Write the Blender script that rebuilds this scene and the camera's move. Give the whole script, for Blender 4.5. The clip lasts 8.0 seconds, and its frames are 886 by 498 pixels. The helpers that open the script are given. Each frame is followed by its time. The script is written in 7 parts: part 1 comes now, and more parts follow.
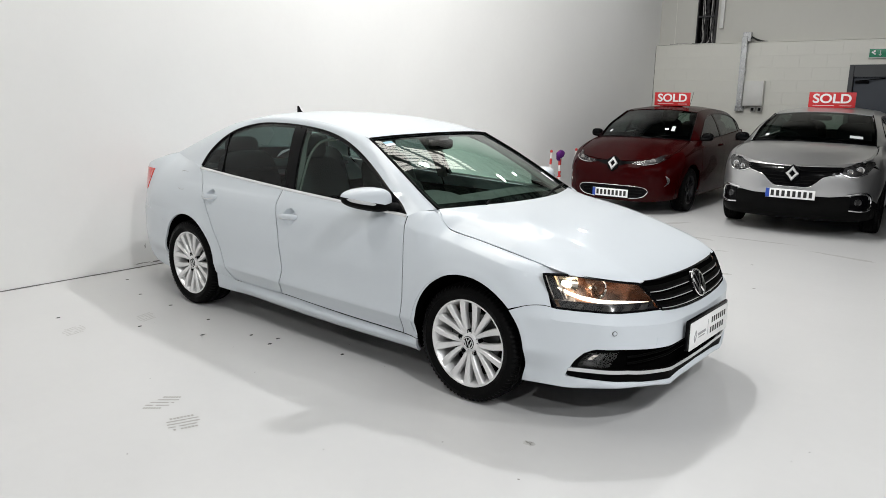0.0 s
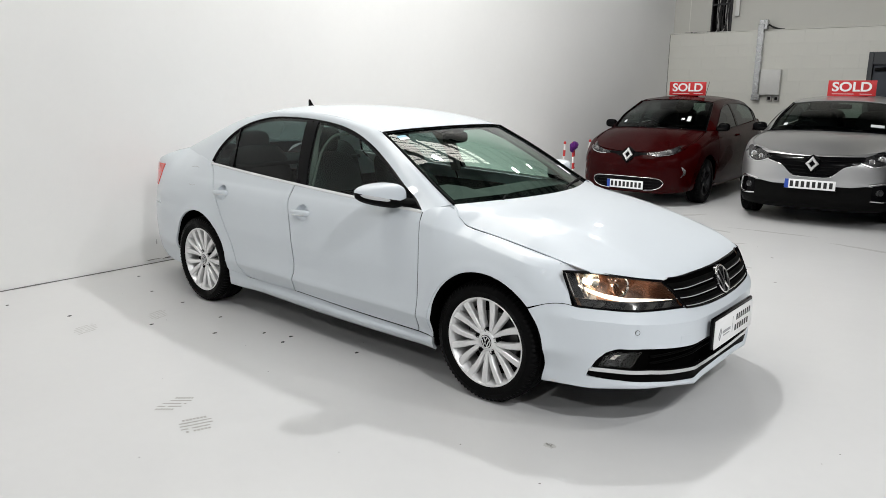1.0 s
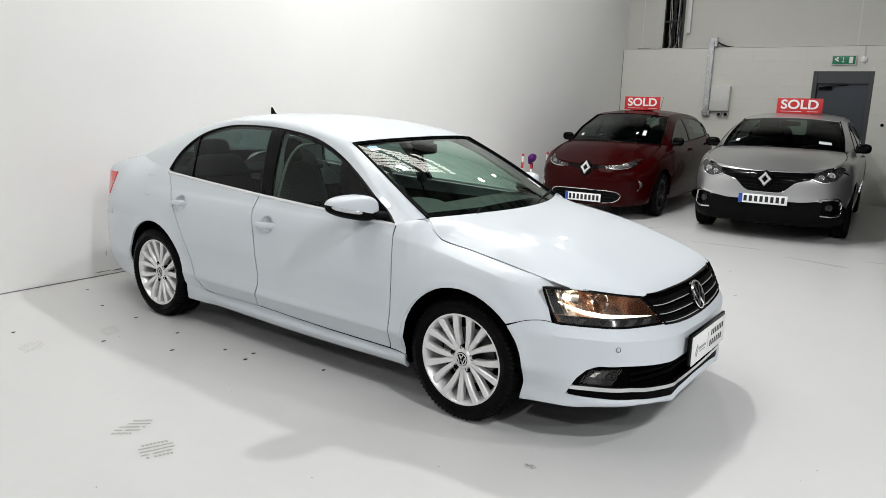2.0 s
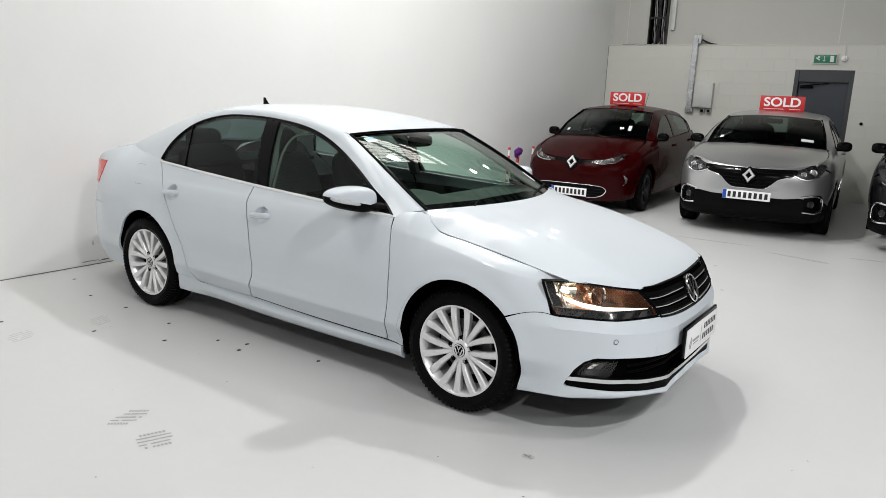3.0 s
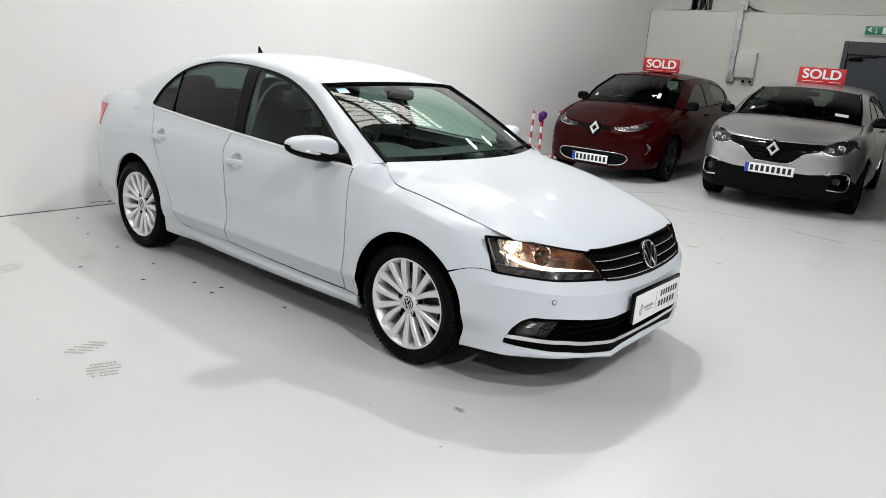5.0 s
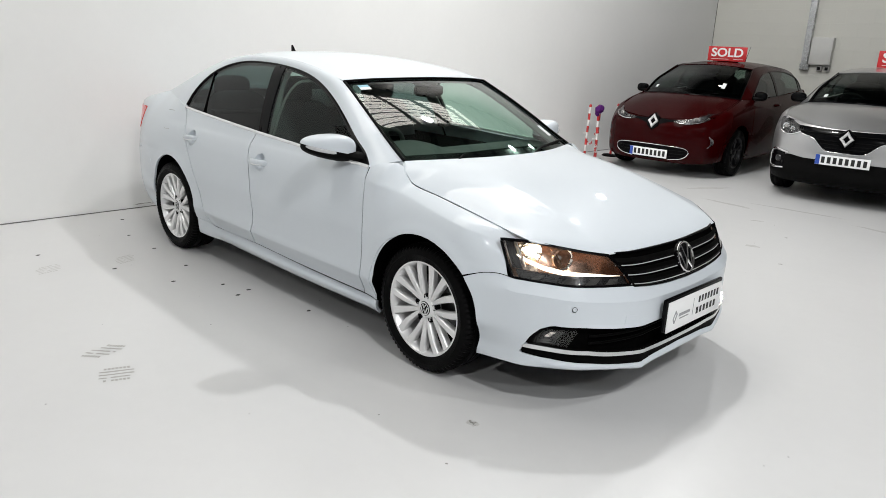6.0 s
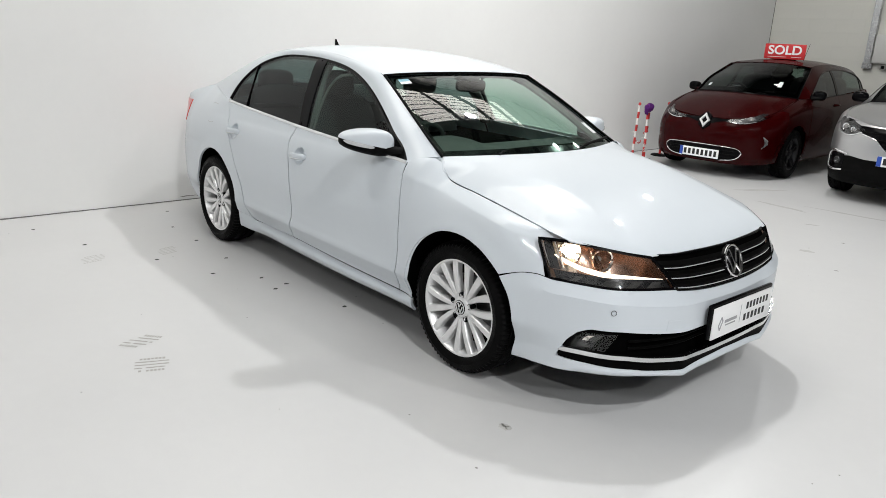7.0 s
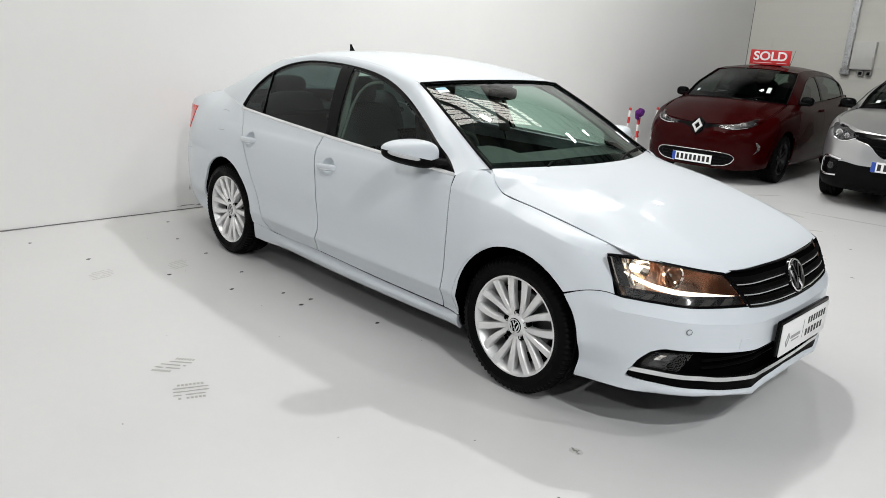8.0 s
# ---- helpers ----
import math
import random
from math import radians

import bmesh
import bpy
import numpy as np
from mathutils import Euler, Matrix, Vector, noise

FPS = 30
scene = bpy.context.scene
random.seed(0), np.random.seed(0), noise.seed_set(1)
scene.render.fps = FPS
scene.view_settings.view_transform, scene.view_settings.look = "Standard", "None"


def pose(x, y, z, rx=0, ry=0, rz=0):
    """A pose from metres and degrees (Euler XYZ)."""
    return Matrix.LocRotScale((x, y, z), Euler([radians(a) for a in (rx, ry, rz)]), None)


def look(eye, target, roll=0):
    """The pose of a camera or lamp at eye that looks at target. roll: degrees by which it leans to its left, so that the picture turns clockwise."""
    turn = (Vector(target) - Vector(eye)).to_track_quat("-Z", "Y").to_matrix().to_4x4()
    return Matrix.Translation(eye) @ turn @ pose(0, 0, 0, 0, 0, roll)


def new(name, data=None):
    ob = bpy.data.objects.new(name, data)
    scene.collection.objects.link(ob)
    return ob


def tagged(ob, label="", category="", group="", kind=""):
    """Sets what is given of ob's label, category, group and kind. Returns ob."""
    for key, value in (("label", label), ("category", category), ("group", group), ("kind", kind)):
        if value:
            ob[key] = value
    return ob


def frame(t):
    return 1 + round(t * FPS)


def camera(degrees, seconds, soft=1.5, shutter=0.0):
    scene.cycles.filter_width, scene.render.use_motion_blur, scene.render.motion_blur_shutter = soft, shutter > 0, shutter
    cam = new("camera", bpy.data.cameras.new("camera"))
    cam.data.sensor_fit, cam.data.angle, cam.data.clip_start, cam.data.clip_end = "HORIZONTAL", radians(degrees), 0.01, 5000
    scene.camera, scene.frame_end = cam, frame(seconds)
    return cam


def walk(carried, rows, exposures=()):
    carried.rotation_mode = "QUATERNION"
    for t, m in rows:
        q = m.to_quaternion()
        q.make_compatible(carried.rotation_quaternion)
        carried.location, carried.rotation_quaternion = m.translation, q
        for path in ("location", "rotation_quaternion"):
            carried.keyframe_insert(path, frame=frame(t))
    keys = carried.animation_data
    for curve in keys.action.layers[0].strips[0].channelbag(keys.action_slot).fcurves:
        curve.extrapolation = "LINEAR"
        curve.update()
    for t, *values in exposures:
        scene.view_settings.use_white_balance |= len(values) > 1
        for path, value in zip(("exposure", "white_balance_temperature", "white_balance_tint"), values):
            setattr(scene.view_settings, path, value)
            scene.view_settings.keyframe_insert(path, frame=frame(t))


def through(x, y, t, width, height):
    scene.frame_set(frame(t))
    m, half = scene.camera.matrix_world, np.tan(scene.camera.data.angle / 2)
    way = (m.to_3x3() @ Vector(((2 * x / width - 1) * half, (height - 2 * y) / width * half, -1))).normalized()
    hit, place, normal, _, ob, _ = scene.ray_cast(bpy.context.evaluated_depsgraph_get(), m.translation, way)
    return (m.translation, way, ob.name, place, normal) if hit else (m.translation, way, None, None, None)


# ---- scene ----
cam = camera(63.1, 8.0, soft=0.6)
PATH = [
    (0, (2.186, -3.671, 1.583), (0.934, -2.169, 1.164), 0.9),
    (0.5, (2.161, -3.714, 1.591), (0.916, -2.212, 1.152), 2.1),
    (1, (2.102, -3.616, 1.589), (0.831, -2.137, 1.147), 0.4),
    (1.5, (2.046, -3.582, 1.59), (0.794, -2.082, 1.164), 1.7),
    (2, (1.935, -3.617, 1.588), (0.769, -2.045, 1.175), 1.5),
    (2.2, (1.893, -3.641, 1.573), (0.78, -2.029, 1.17), 1.6),
    (3.5, (1.866, -3.691, 1.588), (0.745, -2.101, 1.127), 2.6),
    (4, (1.936, -3.673, 1.576), (0.822, -2.09, 1.07), 2.6),
    (4.5, (2.148, -3.564, 1.569), (0.97, -2.036, 1.041), 4.1),
    (5.8, (2.315, -3.147, 1.547), (1.028, -1.715, 1.005), 2.7),
    (6, (2.333, -3.094, 1.551), (0.984, -1.724, 0.999), 2.7),
    (6.5, (2.396, -2.996, 1.542), (0.971, -1.713, 0.972), 1.9),
    (7, (2.311, -3.014, 1.533), (0.878, -1.737, 0.969), 2.9),
    (7.5, (2.123, -3.126, 1.537), (0.697, -1.836, 0.985), 2.9),
    (8, (1.921, -3.228, 1.538), (0.558, -1.872, 0.984), 3.3),
]
walk(cam, [(t, look(eye, target, roll)) for t, eye, target, roll in PATH])

# ---------- world, lamps ----------
world = bpy.data.worlds.new("world")
scene.world = world
world.use_nodes = True
world.node_tree.nodes["Background"].inputs[0].default_value = (0.75, 0.85, 1.0, 1)
world.node_tree.nodes["Background"].inputs[1].default_value = 0.02
LAMP_Z = 5.6
# The first and fifth follow reflections; most of the others are added fill.
BAYS_AND_FILL = [(-1.75, 2.15, 102), (5.0, 1.4, 72), (-2.05, -3.4, 14), (4.5, -2.7, 140), (-1.4, 5.3, 42), (-2.5, 8.0, 10), (8.0, -3.0, 122), (3.0, -7.6, 115)]
for bx, by, watts in BAYS_AND_FILL:
    lamp = bpy.data.lights.new("bay_and_fill_light", "AREA")
    lamp.shape, lamp.size, lamp.energy, lamp.color = "DISK", 0.25, watts, (0.985, 0.995, 1.0)
    new("bay_and_fill_light", lamp).matrix_world = pose(bx, by, LAMP_Z - 0.03)
scene.view_settings.exposure = 0.60

# ---------- materials ----------
def mat(name, color, rough=0.5, metal=0.0, vary=0.06, scale=6.0, bump=0.0, bump_scale=60.0, coat=0.0, spec=0.5, emit=0.0):
    """A surface with broad and fine variation of its colour and gloss, and a fine relief."""
    m = bpy.data.materials.new(name)
    m.use_nodes = True
    nt = m.node_tree
    bsdf = nt.nodes["Principled BSDF"]
    bsdf.inputs["Metallic"].default_value = metal
    bsdf.inputs["Coat Weight"].default_value = coat
    bsdf.inputs["Specular IOR Level"].default_value = spec
    bsdf.inputs["Coat Roughness"].default_value = 0.03
    co = nt.nodes.new("ShaderNodeTexCoord")
    big, small = nt.nodes.new("ShaderNodeTexNoise"), nt.nodes.new("ShaderNodeTexNoise")
    big.inputs["Scale"].default_value, small.inputs["Scale"].default_value = scale, scale * 14
    big.inputs["Detail"].default_value = 5
    for n in (big, small):
        nt.links.new(co.outputs["Object"], n.inputs["Vector"])
    add = nt.nodes.new("ShaderNodeMath")
    add.operation = "MULTIPLY_ADD"
    add.inputs[1].default_value = 0.35
    nt.links.new(small.outputs["Fac"], add.inputs[0])
    nt.links.new(big.outputs["Fac"], add.inputs[2])
    ramp = nt.nodes.new("ShaderNodeMapRange")
    ramp.inputs["From Min"].default_value, ramp.inputs["From Max"].default_value = 0.35, 1.0
    ramp.inputs["To Min"].default_value, ramp.inputs["To Max"].default_value = 1 - vary, 1 + vary
    nt.links.new(add.outputs[0], ramp.inputs["Value"])
    mul = nt.nodes.new("ShaderNodeVectorMath")
    mul.operation = "SCALE"
    mul.inputs[0].default_value = color[:3]
    nt.links.new(ramp.outputs[0], mul.inputs["Scale"])
    nt.links.new(mul.outputs[0], bsdf.inputs["Base Color"])
    rr = nt.nodes.new("ShaderNodeMapRange")
    rr.inputs["From Min"].default_value, rr.inputs["From Max"].default_value = 0.35, 1.0
    rr.inputs["To Min"].default_value, rr.inputs["To Max"].default_value = max(0.02, rough * (1 - 2 * vary)), min(1, rough * (1 + 2 * vary))
    nt.links.new(add.outputs[0], rr.inputs["Value"])
    nt.links.new(rr.outputs[0], bsdf.inputs["Roughness"])
    if bump:
        relief = nt.nodes.new("ShaderNodeTexNoise")
        relief.inputs["Scale"].default_value = bump_scale
        relief.inputs["Detail"].default_value = 4
        nt.links.new(co.outputs["Object"], relief.inputs["Vector"])
        b = nt.nodes.new("ShaderNodeBump")
        b.inputs["Strength"].default_value, b.inputs["Distance"].default_value = bump, 0.01
        nt.links.new(relief.outputs["Fac"], b.inputs["Height"])
        nt.links.new(b.outputs[0], bsdf.inputs["Normal"])
    if emit:
        bsdf.inputs["Emission Color"].default_value = (*color[:3], 1)
        bsdf.inputs["Emission Strength"].default_value = emit
    return m


def glass(name, tint, through=1.0, rough=0.0, base=0.04):
    """A thin pane: it lets light through, tinted, and mirrors more at a slant."""
    m = bpy.data.materials.new(name)
    m.use_nodes = True
    nt = m.node_tree
    nt.nodes.clear()
    out, mix = nt.nodes.new("ShaderNodeOutputMaterial"), nt.nodes.new("ShaderNodeMixShader")
    clear, gloss, slant = nt.nodes.new("ShaderNodeBsdfTransparent"), nt.nodes.new("ShaderNodeBsdfGlossy"), nt.nodes.new("ShaderNodeLayerWeight")
    clear.inputs[0].default_value = (*[c * through for c in tint], 1)
    gloss.inputs["Roughness"].default_value = rough
    slant.inputs["Blend"].default_value = 0.5
    power, share = nt.nodes.new("ShaderNodeMath"), nt.nodes.new("ShaderNodeMath")
    power.operation, share.operation = "POWER", "MULTIPLY_ADD"
    power.inputs[1].default_value = 5.0
    share.inputs[1].default_value, share.inputs[2].default_value = 1 - base, base
    nt.links.new(slant.outputs["Facing"], power.inputs[0])
    nt.links.new(power.outputs[0], share.inputs[0])
    nt.links.new(share.outputs[0], mix.inputs[0])
    nt.links.new(clear.outputs[0], mix.inputs[1])
    nt.links.new(gloss.outputs[0], mix.inputs[2])
    nt.links.new(mix.outputs[0], out.inputs[0])
    return m


def glow(name, color, strength):
    m = bpy.data.materials.new(name)
    m.use_nodes = True
    b = m.node_tree.nodes["Principled BSDF"]
    b.inputs["Base Color"].default_value = (*color, 1)
    b.inputs["Emission Color"].default_value = (*color, 1)
    b.inputs["Emission Strength"].default_value = strength
    return m


paint_white = mat("paint_white", (0.632, 0.676, 0.718), 0.36, 0, 0.015, 3, 0, coat=0.50, spec=0.10)
paint_red = mat("paint_red", (0.023, 0.0006, 0.0008), 0.24, 0.0, 0.05, 3, coat=0.13, spec=0.03)
paint_silver = mat("paint_silver", (0.49, 0.49, 0.495), 0.30, 0.85, 0.02, 3, coat=0.4)
paint_black = mat("paint_black", (0.003, 0.003, 0.004), 0.2, 0, 0.05, 3, coat=0.25, spec=0.15)
gloss_black = mat("gloss_black", (0.0025, 0.0025, 0.003), 0.14, 0, 0.05, 8, spec=0.07)
matt_black = mat("matt_black", (0.0040, 0.0040, 0.0040), 0.55, 0, 0.2, 8, 0.15, 300, spec=0.04)
slat_black = mat("slat_black", (0.0022, 0.0022, 0.0022), 0.5, 0, 0.2, 8, spec=0.02)
# Near-black without gloss: shade of gaps, wells and hidden cavities put into the colour.
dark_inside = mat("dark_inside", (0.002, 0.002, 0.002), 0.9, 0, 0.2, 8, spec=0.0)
rubber = mat("rubber", (0.0026, 0.0026, 0.0027), 0.55, 0, 0.25, 10, 0.2, 220, spec=0.06)
alloy = mat("alloy", (0.78, 0.78, 0.78), 0.33, 0.45, 0.04, 10, coat=0.4)
alloy_dark = mat("alloy_dark", (0.018, 0.018, 0.02), 0.35, 0.6, 0.06, 10)
disc_steel = mat("disc_steel", (0.16, 0.16, 0.16), 0.45, 0.8, 0.15, 12)
chrome = mat("chrome", (0.85, 0.85, 0.86), 0.07, 1.0, 0.03, 8)
bright_trim = mat("bright_trim", (0.86, 0.87, 0.88), 0.20, 0.35, 0.02, 8, coat=0.3)
satin_chrome = mat("satin_chrome", (0.70, 0.71, 0.72), 0.22, 1.0, 0.04, 8)
fabric = mat("fabric", (0.075, 0.077, 0.080), 0.85, 0, 0.05, 5, 0.0, 200, spec=0.05)
headliner = mat("headliner", (0.30, 0.31, 0.29), 0.9, 0, 0.08, 10, 0.2, 400)
trim_grey = mat("trim_grey", (0.13, 0.135, 0.13), 0.7, 0, 0.06, 8)
dash_grey = mat("dash_grey", (0.055, 0.057, 0.057), 0.55, 0, 0.06, 6, 0.1, 200, spec=0.2)
red_lens = mat("red_lens", (0.42, 0.030, 0.022), 0.12, 0, 0.05, 30, coat=0.3, emit=0.22)
strip_lens = mat("strip_lens", (0.62, 0.63, 0.64), 0.12, 0.2, 0.1, 50)
reflector = mat("reflector", (0.80, 0.78, 0.74), 0.12, 1.0, 0.06, 30)
reflector_soft = mat("reflector_soft", (0.72, 0.68, 0.63), 0.26, 0.6, 0.2, 30)
lamp_inside = mat("lamp_inside", (0.02, 0.02, 0.021), 0.28, 0.2, 0.2, 20)
# Lamp chrome tinted with the warm bulbs that it reflects.
warm_reflection = mat("warm_reflection", (0.50, 0.34, 0.26), 0.22, 0.85, 0.12, 12)
clear_plastic = mat("clear_plastic", (0.34, 0.33, 0.32), 0.13, 0.45, 0.4, 25)
bulb = glow("bulb", (1.0, 0.84, 0.64), 70)
rooflight_glow = glow("rooflight_glow", (1.0, 0.97, 0.90), 4.0)
foot_grey = mat("foot_grey", (0.09, 0.088, 0.085), 0.15, 0.3, 0.3, 30)
guide_glow = glow("guide_glow", (1.0, 0.86, 0.70), 1.1)
glass_clear = glass("glass_clear", (0.70, 0.86, 0.78), base=0.075)
glass_rear = glass("glass_rear", (0.52, 0.64, 0.61), base=0.03)
glass_side = glass("glass_side", (0.62, 0.76, 0.69), base=0.022)
glass_dark = glass("glass_dark", (0.17, 0.22, 0.215), base=0.02)
glass_parked = glass("glass_parked", (0.26, 0.31, 0.29), base=0.016)
print_grey = mat("print_grey", (0.34, 0.335, 0.315), 0.5, 0, 0.3, 80)
lamp_lens = glass("lamp_lens", (0.96, 0.96, 0.96))
plate_white = mat("plate_white", (0.88, 0.88, 0.88), 0.35, 0, 0.02, 20)
plate_blue = mat("plate_blue", (0.02, 0.07, 0.38), 0.35, 0, 0.03, 20)
ink = mat("ink", (0.01, 0.01, 0.01), 0.5, 0, 0.05, 20)
ink_grey = mat("ink_grey", (0.35, 0.35, 0.36), 0.5, 0, 0.05, 20)
sign_red = mat("sign_red", (0.52, 0.018, 0.022), 0.35, 0, 0.04, 10)
sign_white = mat("sign_white", (0.82, 0.82, 0.82), 0.4, 0, 0.03, 10)
sticker = mat("sticker", (0.70, 0.74, 0.74), 0.5, 0, 0.06, 60)
sticker_blue = mat("sticker_blue", (0.20, 0.45, 0.55), 0.5, 0, 0.2, 60)
far_paint = mat("far_paint", (0.58, 0.58, 0.575), 0.6, 0, 0.05, 1.2, 0.1, 45)
east_paint = mat("east_paint", (0.16, 0.16, 0.16), 0.6, 0, 0.08, 1.2, 0.1, 45)
wall_paint = mat("wall_paint", (0.825, 0.825, 0.815), 0.62, 0, 0.02, 1.2, 0.04, 45)
block_paint = mat("block_paint", (0.66, 0.655, 0.605), 0.6, 0, 0.03, 2.5, 0.3, 60)
mortar = mat("mortar", (0.655, 0.65, 0.60), 0.65, 0, 0.04, 4, 0.2, 80)
upper_paint = mat("upper_paint", (0.53, 0.525, 0.485), 0.55, 0, 0.03, 1.0)
deck_metal = mat("deck_metal", (0.15, 0.145, 0.135), 0.6, 0.0, 0.05, 2)
steel_dark = mat("steel_dark", (0.03, 0.03, 0.032), 0.5, 0.3, 0.15, 4)
galvanised = mat("galvanised", (0.50, 0.51, 0.52), 0.28, 0.95, 0.3, 5)
grey_plastic = mat("grey_plastic", (0.62, 0.62, 0.60), 0.5, 0, 0.04, 8)
door_grey = mat("door_grey", (0.055, 0.062, 0.075), 0.45, 0.1, 0.06, 3, spec=0.3)
frame_grey = mat("frame_grey", (0.05, 0.053, 0.057), 0.45, 0.2, 0.12, 5)
cable_black = mat("cable_black", (0.015, 0.015, 0.015), 0.6, 0, 0.2, 20)
cable_grey = mat("cable_grey", (0.35, 0.34, 0.33), 0.6, 0, 0.15, 20)
exit_green = mat("exit_green", (0.01, 0.20, 0.10), 0.35, 0, 0.04, 20)
purple_cloth = mat("purple_cloth", (0.09, 0.018, 0.14), 0.85, 0, 0.3, 30, 0.5, 120, spec=0.1)
post_red = mat("post_red", (0.50, 0.03, 0.03), 0.5, 0, 0.08, 15)
post_white = mat("post_white", (0.75, 0.74, 0.72), 0.5, 0, 0.06, 15)
grime = mat("grime", (0.16, 0.155, 0.15), 0.7, 0, 0.3, 25)
grime_faint = mat("grime_faint", (0.48, 0.475, 0.465), 0.5, 0, 0.1, 60)
grime_light = mat("grime_light", (0.27, 0.265, 0.25), 0.6, 0, 0.3, 60)


def floor_material():
    """Painted concrete: sheen that changes with wear, faint scuffs and dust."""
    m = mat("floor_epoxy", (0.575, 0.575, 0.575), 0.30, 0, 0.03, 0.9, 0.05, 9)
    nt = m.node_tree
    b = nt.nodes["Principled BSDF"]
    co = nt.nodes.new("ShaderNodeTexCoord")
    wear, streak = nt.nodes.new("ShaderNodeTexNoise"), nt.nodes.new("ShaderNodeTexNoise")
    wear.inputs["Scale"].default_value, wear.inputs["Detail"].default_value, wear.inputs["Distortion"].default_value = 1.6, 4, 0.2
    place = nt.nodes.new("ShaderNodeMapping")
    place.inputs["Rotation"].default_value = (0, 0, 0.6)
    place.inputs["Scale"].default_value = (1.2, 7.0, 1.0)
    streak.inputs["Scale"].default_value, streak.inputs["Detail"].default_value = 1.0, 6
    nt.links.new(co.outputs["Object"], wear.inputs["Vector"])
    nt.links.new(co.outputs["Object"], place.inputs["Vector"])
    nt.links.new(place.outputs[0], streak.inputs["Vector"])
    mean = nt.nodes.new("ShaderNodeMath")
    mean.operation = "MULTIPLY_ADD"
    mean.inputs[1].default_value = 0.12
    nt.links.new(streak.outputs["Fac"], mean.inputs[0])
    nt.links.new(wear.outputs["Fac"], mean.inputs[2])
    span = nt.nodes.new("ShaderNodeMapRange")
    span.inputs["From Min"].default_value, span.inputs["From Max"].default_value = 0.40, 0.95
    span.inputs["To Min"].default_value, span.inputs["To Max"].default_value = 0.285, 0.34
    nt.links.new(mean.outputs[0], span.inputs["Value"])
    nt.links.new(span.outputs[0], b.inputs["Roughness"])
    return m


floor_epoxy = floor_material()

# ---------- curves and body surfaces ----------
def smooth_table(xs, ys):
    """A monotone cubic through the points."""
    xs, ys = np.array(xs, float), np.array(ys, float)
    h, dl = np.diff(xs), np.diff(ys) / np.diff(xs)
    m = np.zeros(len(xs))
    m[0], m[-1] = dl[0], dl[-1]
    for i in range(1, len(xs) - 1):
        if dl[i - 1] * dl[i] > 0:
            w1, w2 = 2 * h[i] + h[i - 1], h[i] + 2 * h[i - 1]
            m[i] = (w1 + w2) / (w1 / dl[i - 1] + w2 / dl[i])

    def f(x):
        x = np.clip(np.asarray(x, float), xs[0], xs[-1])
        i = np.clip(np.searchsorted(xs, x) - 1, 0, len(xs) - 2)
        t = (x - xs[i]) / h[i]
        return ((2 * t**3 - 3 * t**2 + 1) * ys[i] + (t**3 - 2 * t**2 + t) * h[i] * m[i]
                + (-2 * t**3 + 3 * t**2) * ys[i + 1] + (t**3 - t**2) * h[i] * m[i + 1])
    return f


def ease(a, b, x):
    t = np.clip((np.asarray(x, float) - a) / (b - a), 0, 1)
    return t * t * (3 - 2 * t)


def rounded(pts, n, soft=True):
    """n points at even steps along a curve (soft) or a broken line through pts."""
    p = np.array(pts, float)
    if soft and len(p) > 2:
        q = np.vstack([2 * p[0] - p[1], p, 2 * p[-1] - p[-2]])
        t = np.linspace(0, 1, 12, endpoint=False)[:, None]
        out = []
        for i in range(len(p) - 1):
            a, b, c, d = q[i:i + 4]
            out.append(0.5 * (2 * b + (c - a) * t + (2 * a - 5 * b + 4 * c - d) * t**2 + (3 * b - a - 3 * c + d) * t**3))
        p = np.vstack(out + [p[-1:]])
    s = np.concatenate([[0], np.cumsum(np.linalg.norm(np.diff(p, axis=0), axis=1))])
    u = np.linspace(0, s[-1], n)
    return np.stack([np.interp(u, s, p[:, k]) for k in range(p.shape[1])], 1)


def coons(bottom, top, left, right):
    """The surface between four edges: bottom and top run along u, left and right along v."""
    u, v = np.linspace(0, 1, len(bottom))[:, None, None], np.linspace(0, 1, len(left))[None, :, None]
    b, t, l, r = bottom[:, None], top[:, None], left[None], right[None]
    return ((1 - v) * b + v * t + (1 - u) * l + u * r
            - (1 - u) * (1 - v) * bottom[0] - u * (1 - v) * bottom[-1] - (1 - u) * v * top[0] - u * v * top[-1])


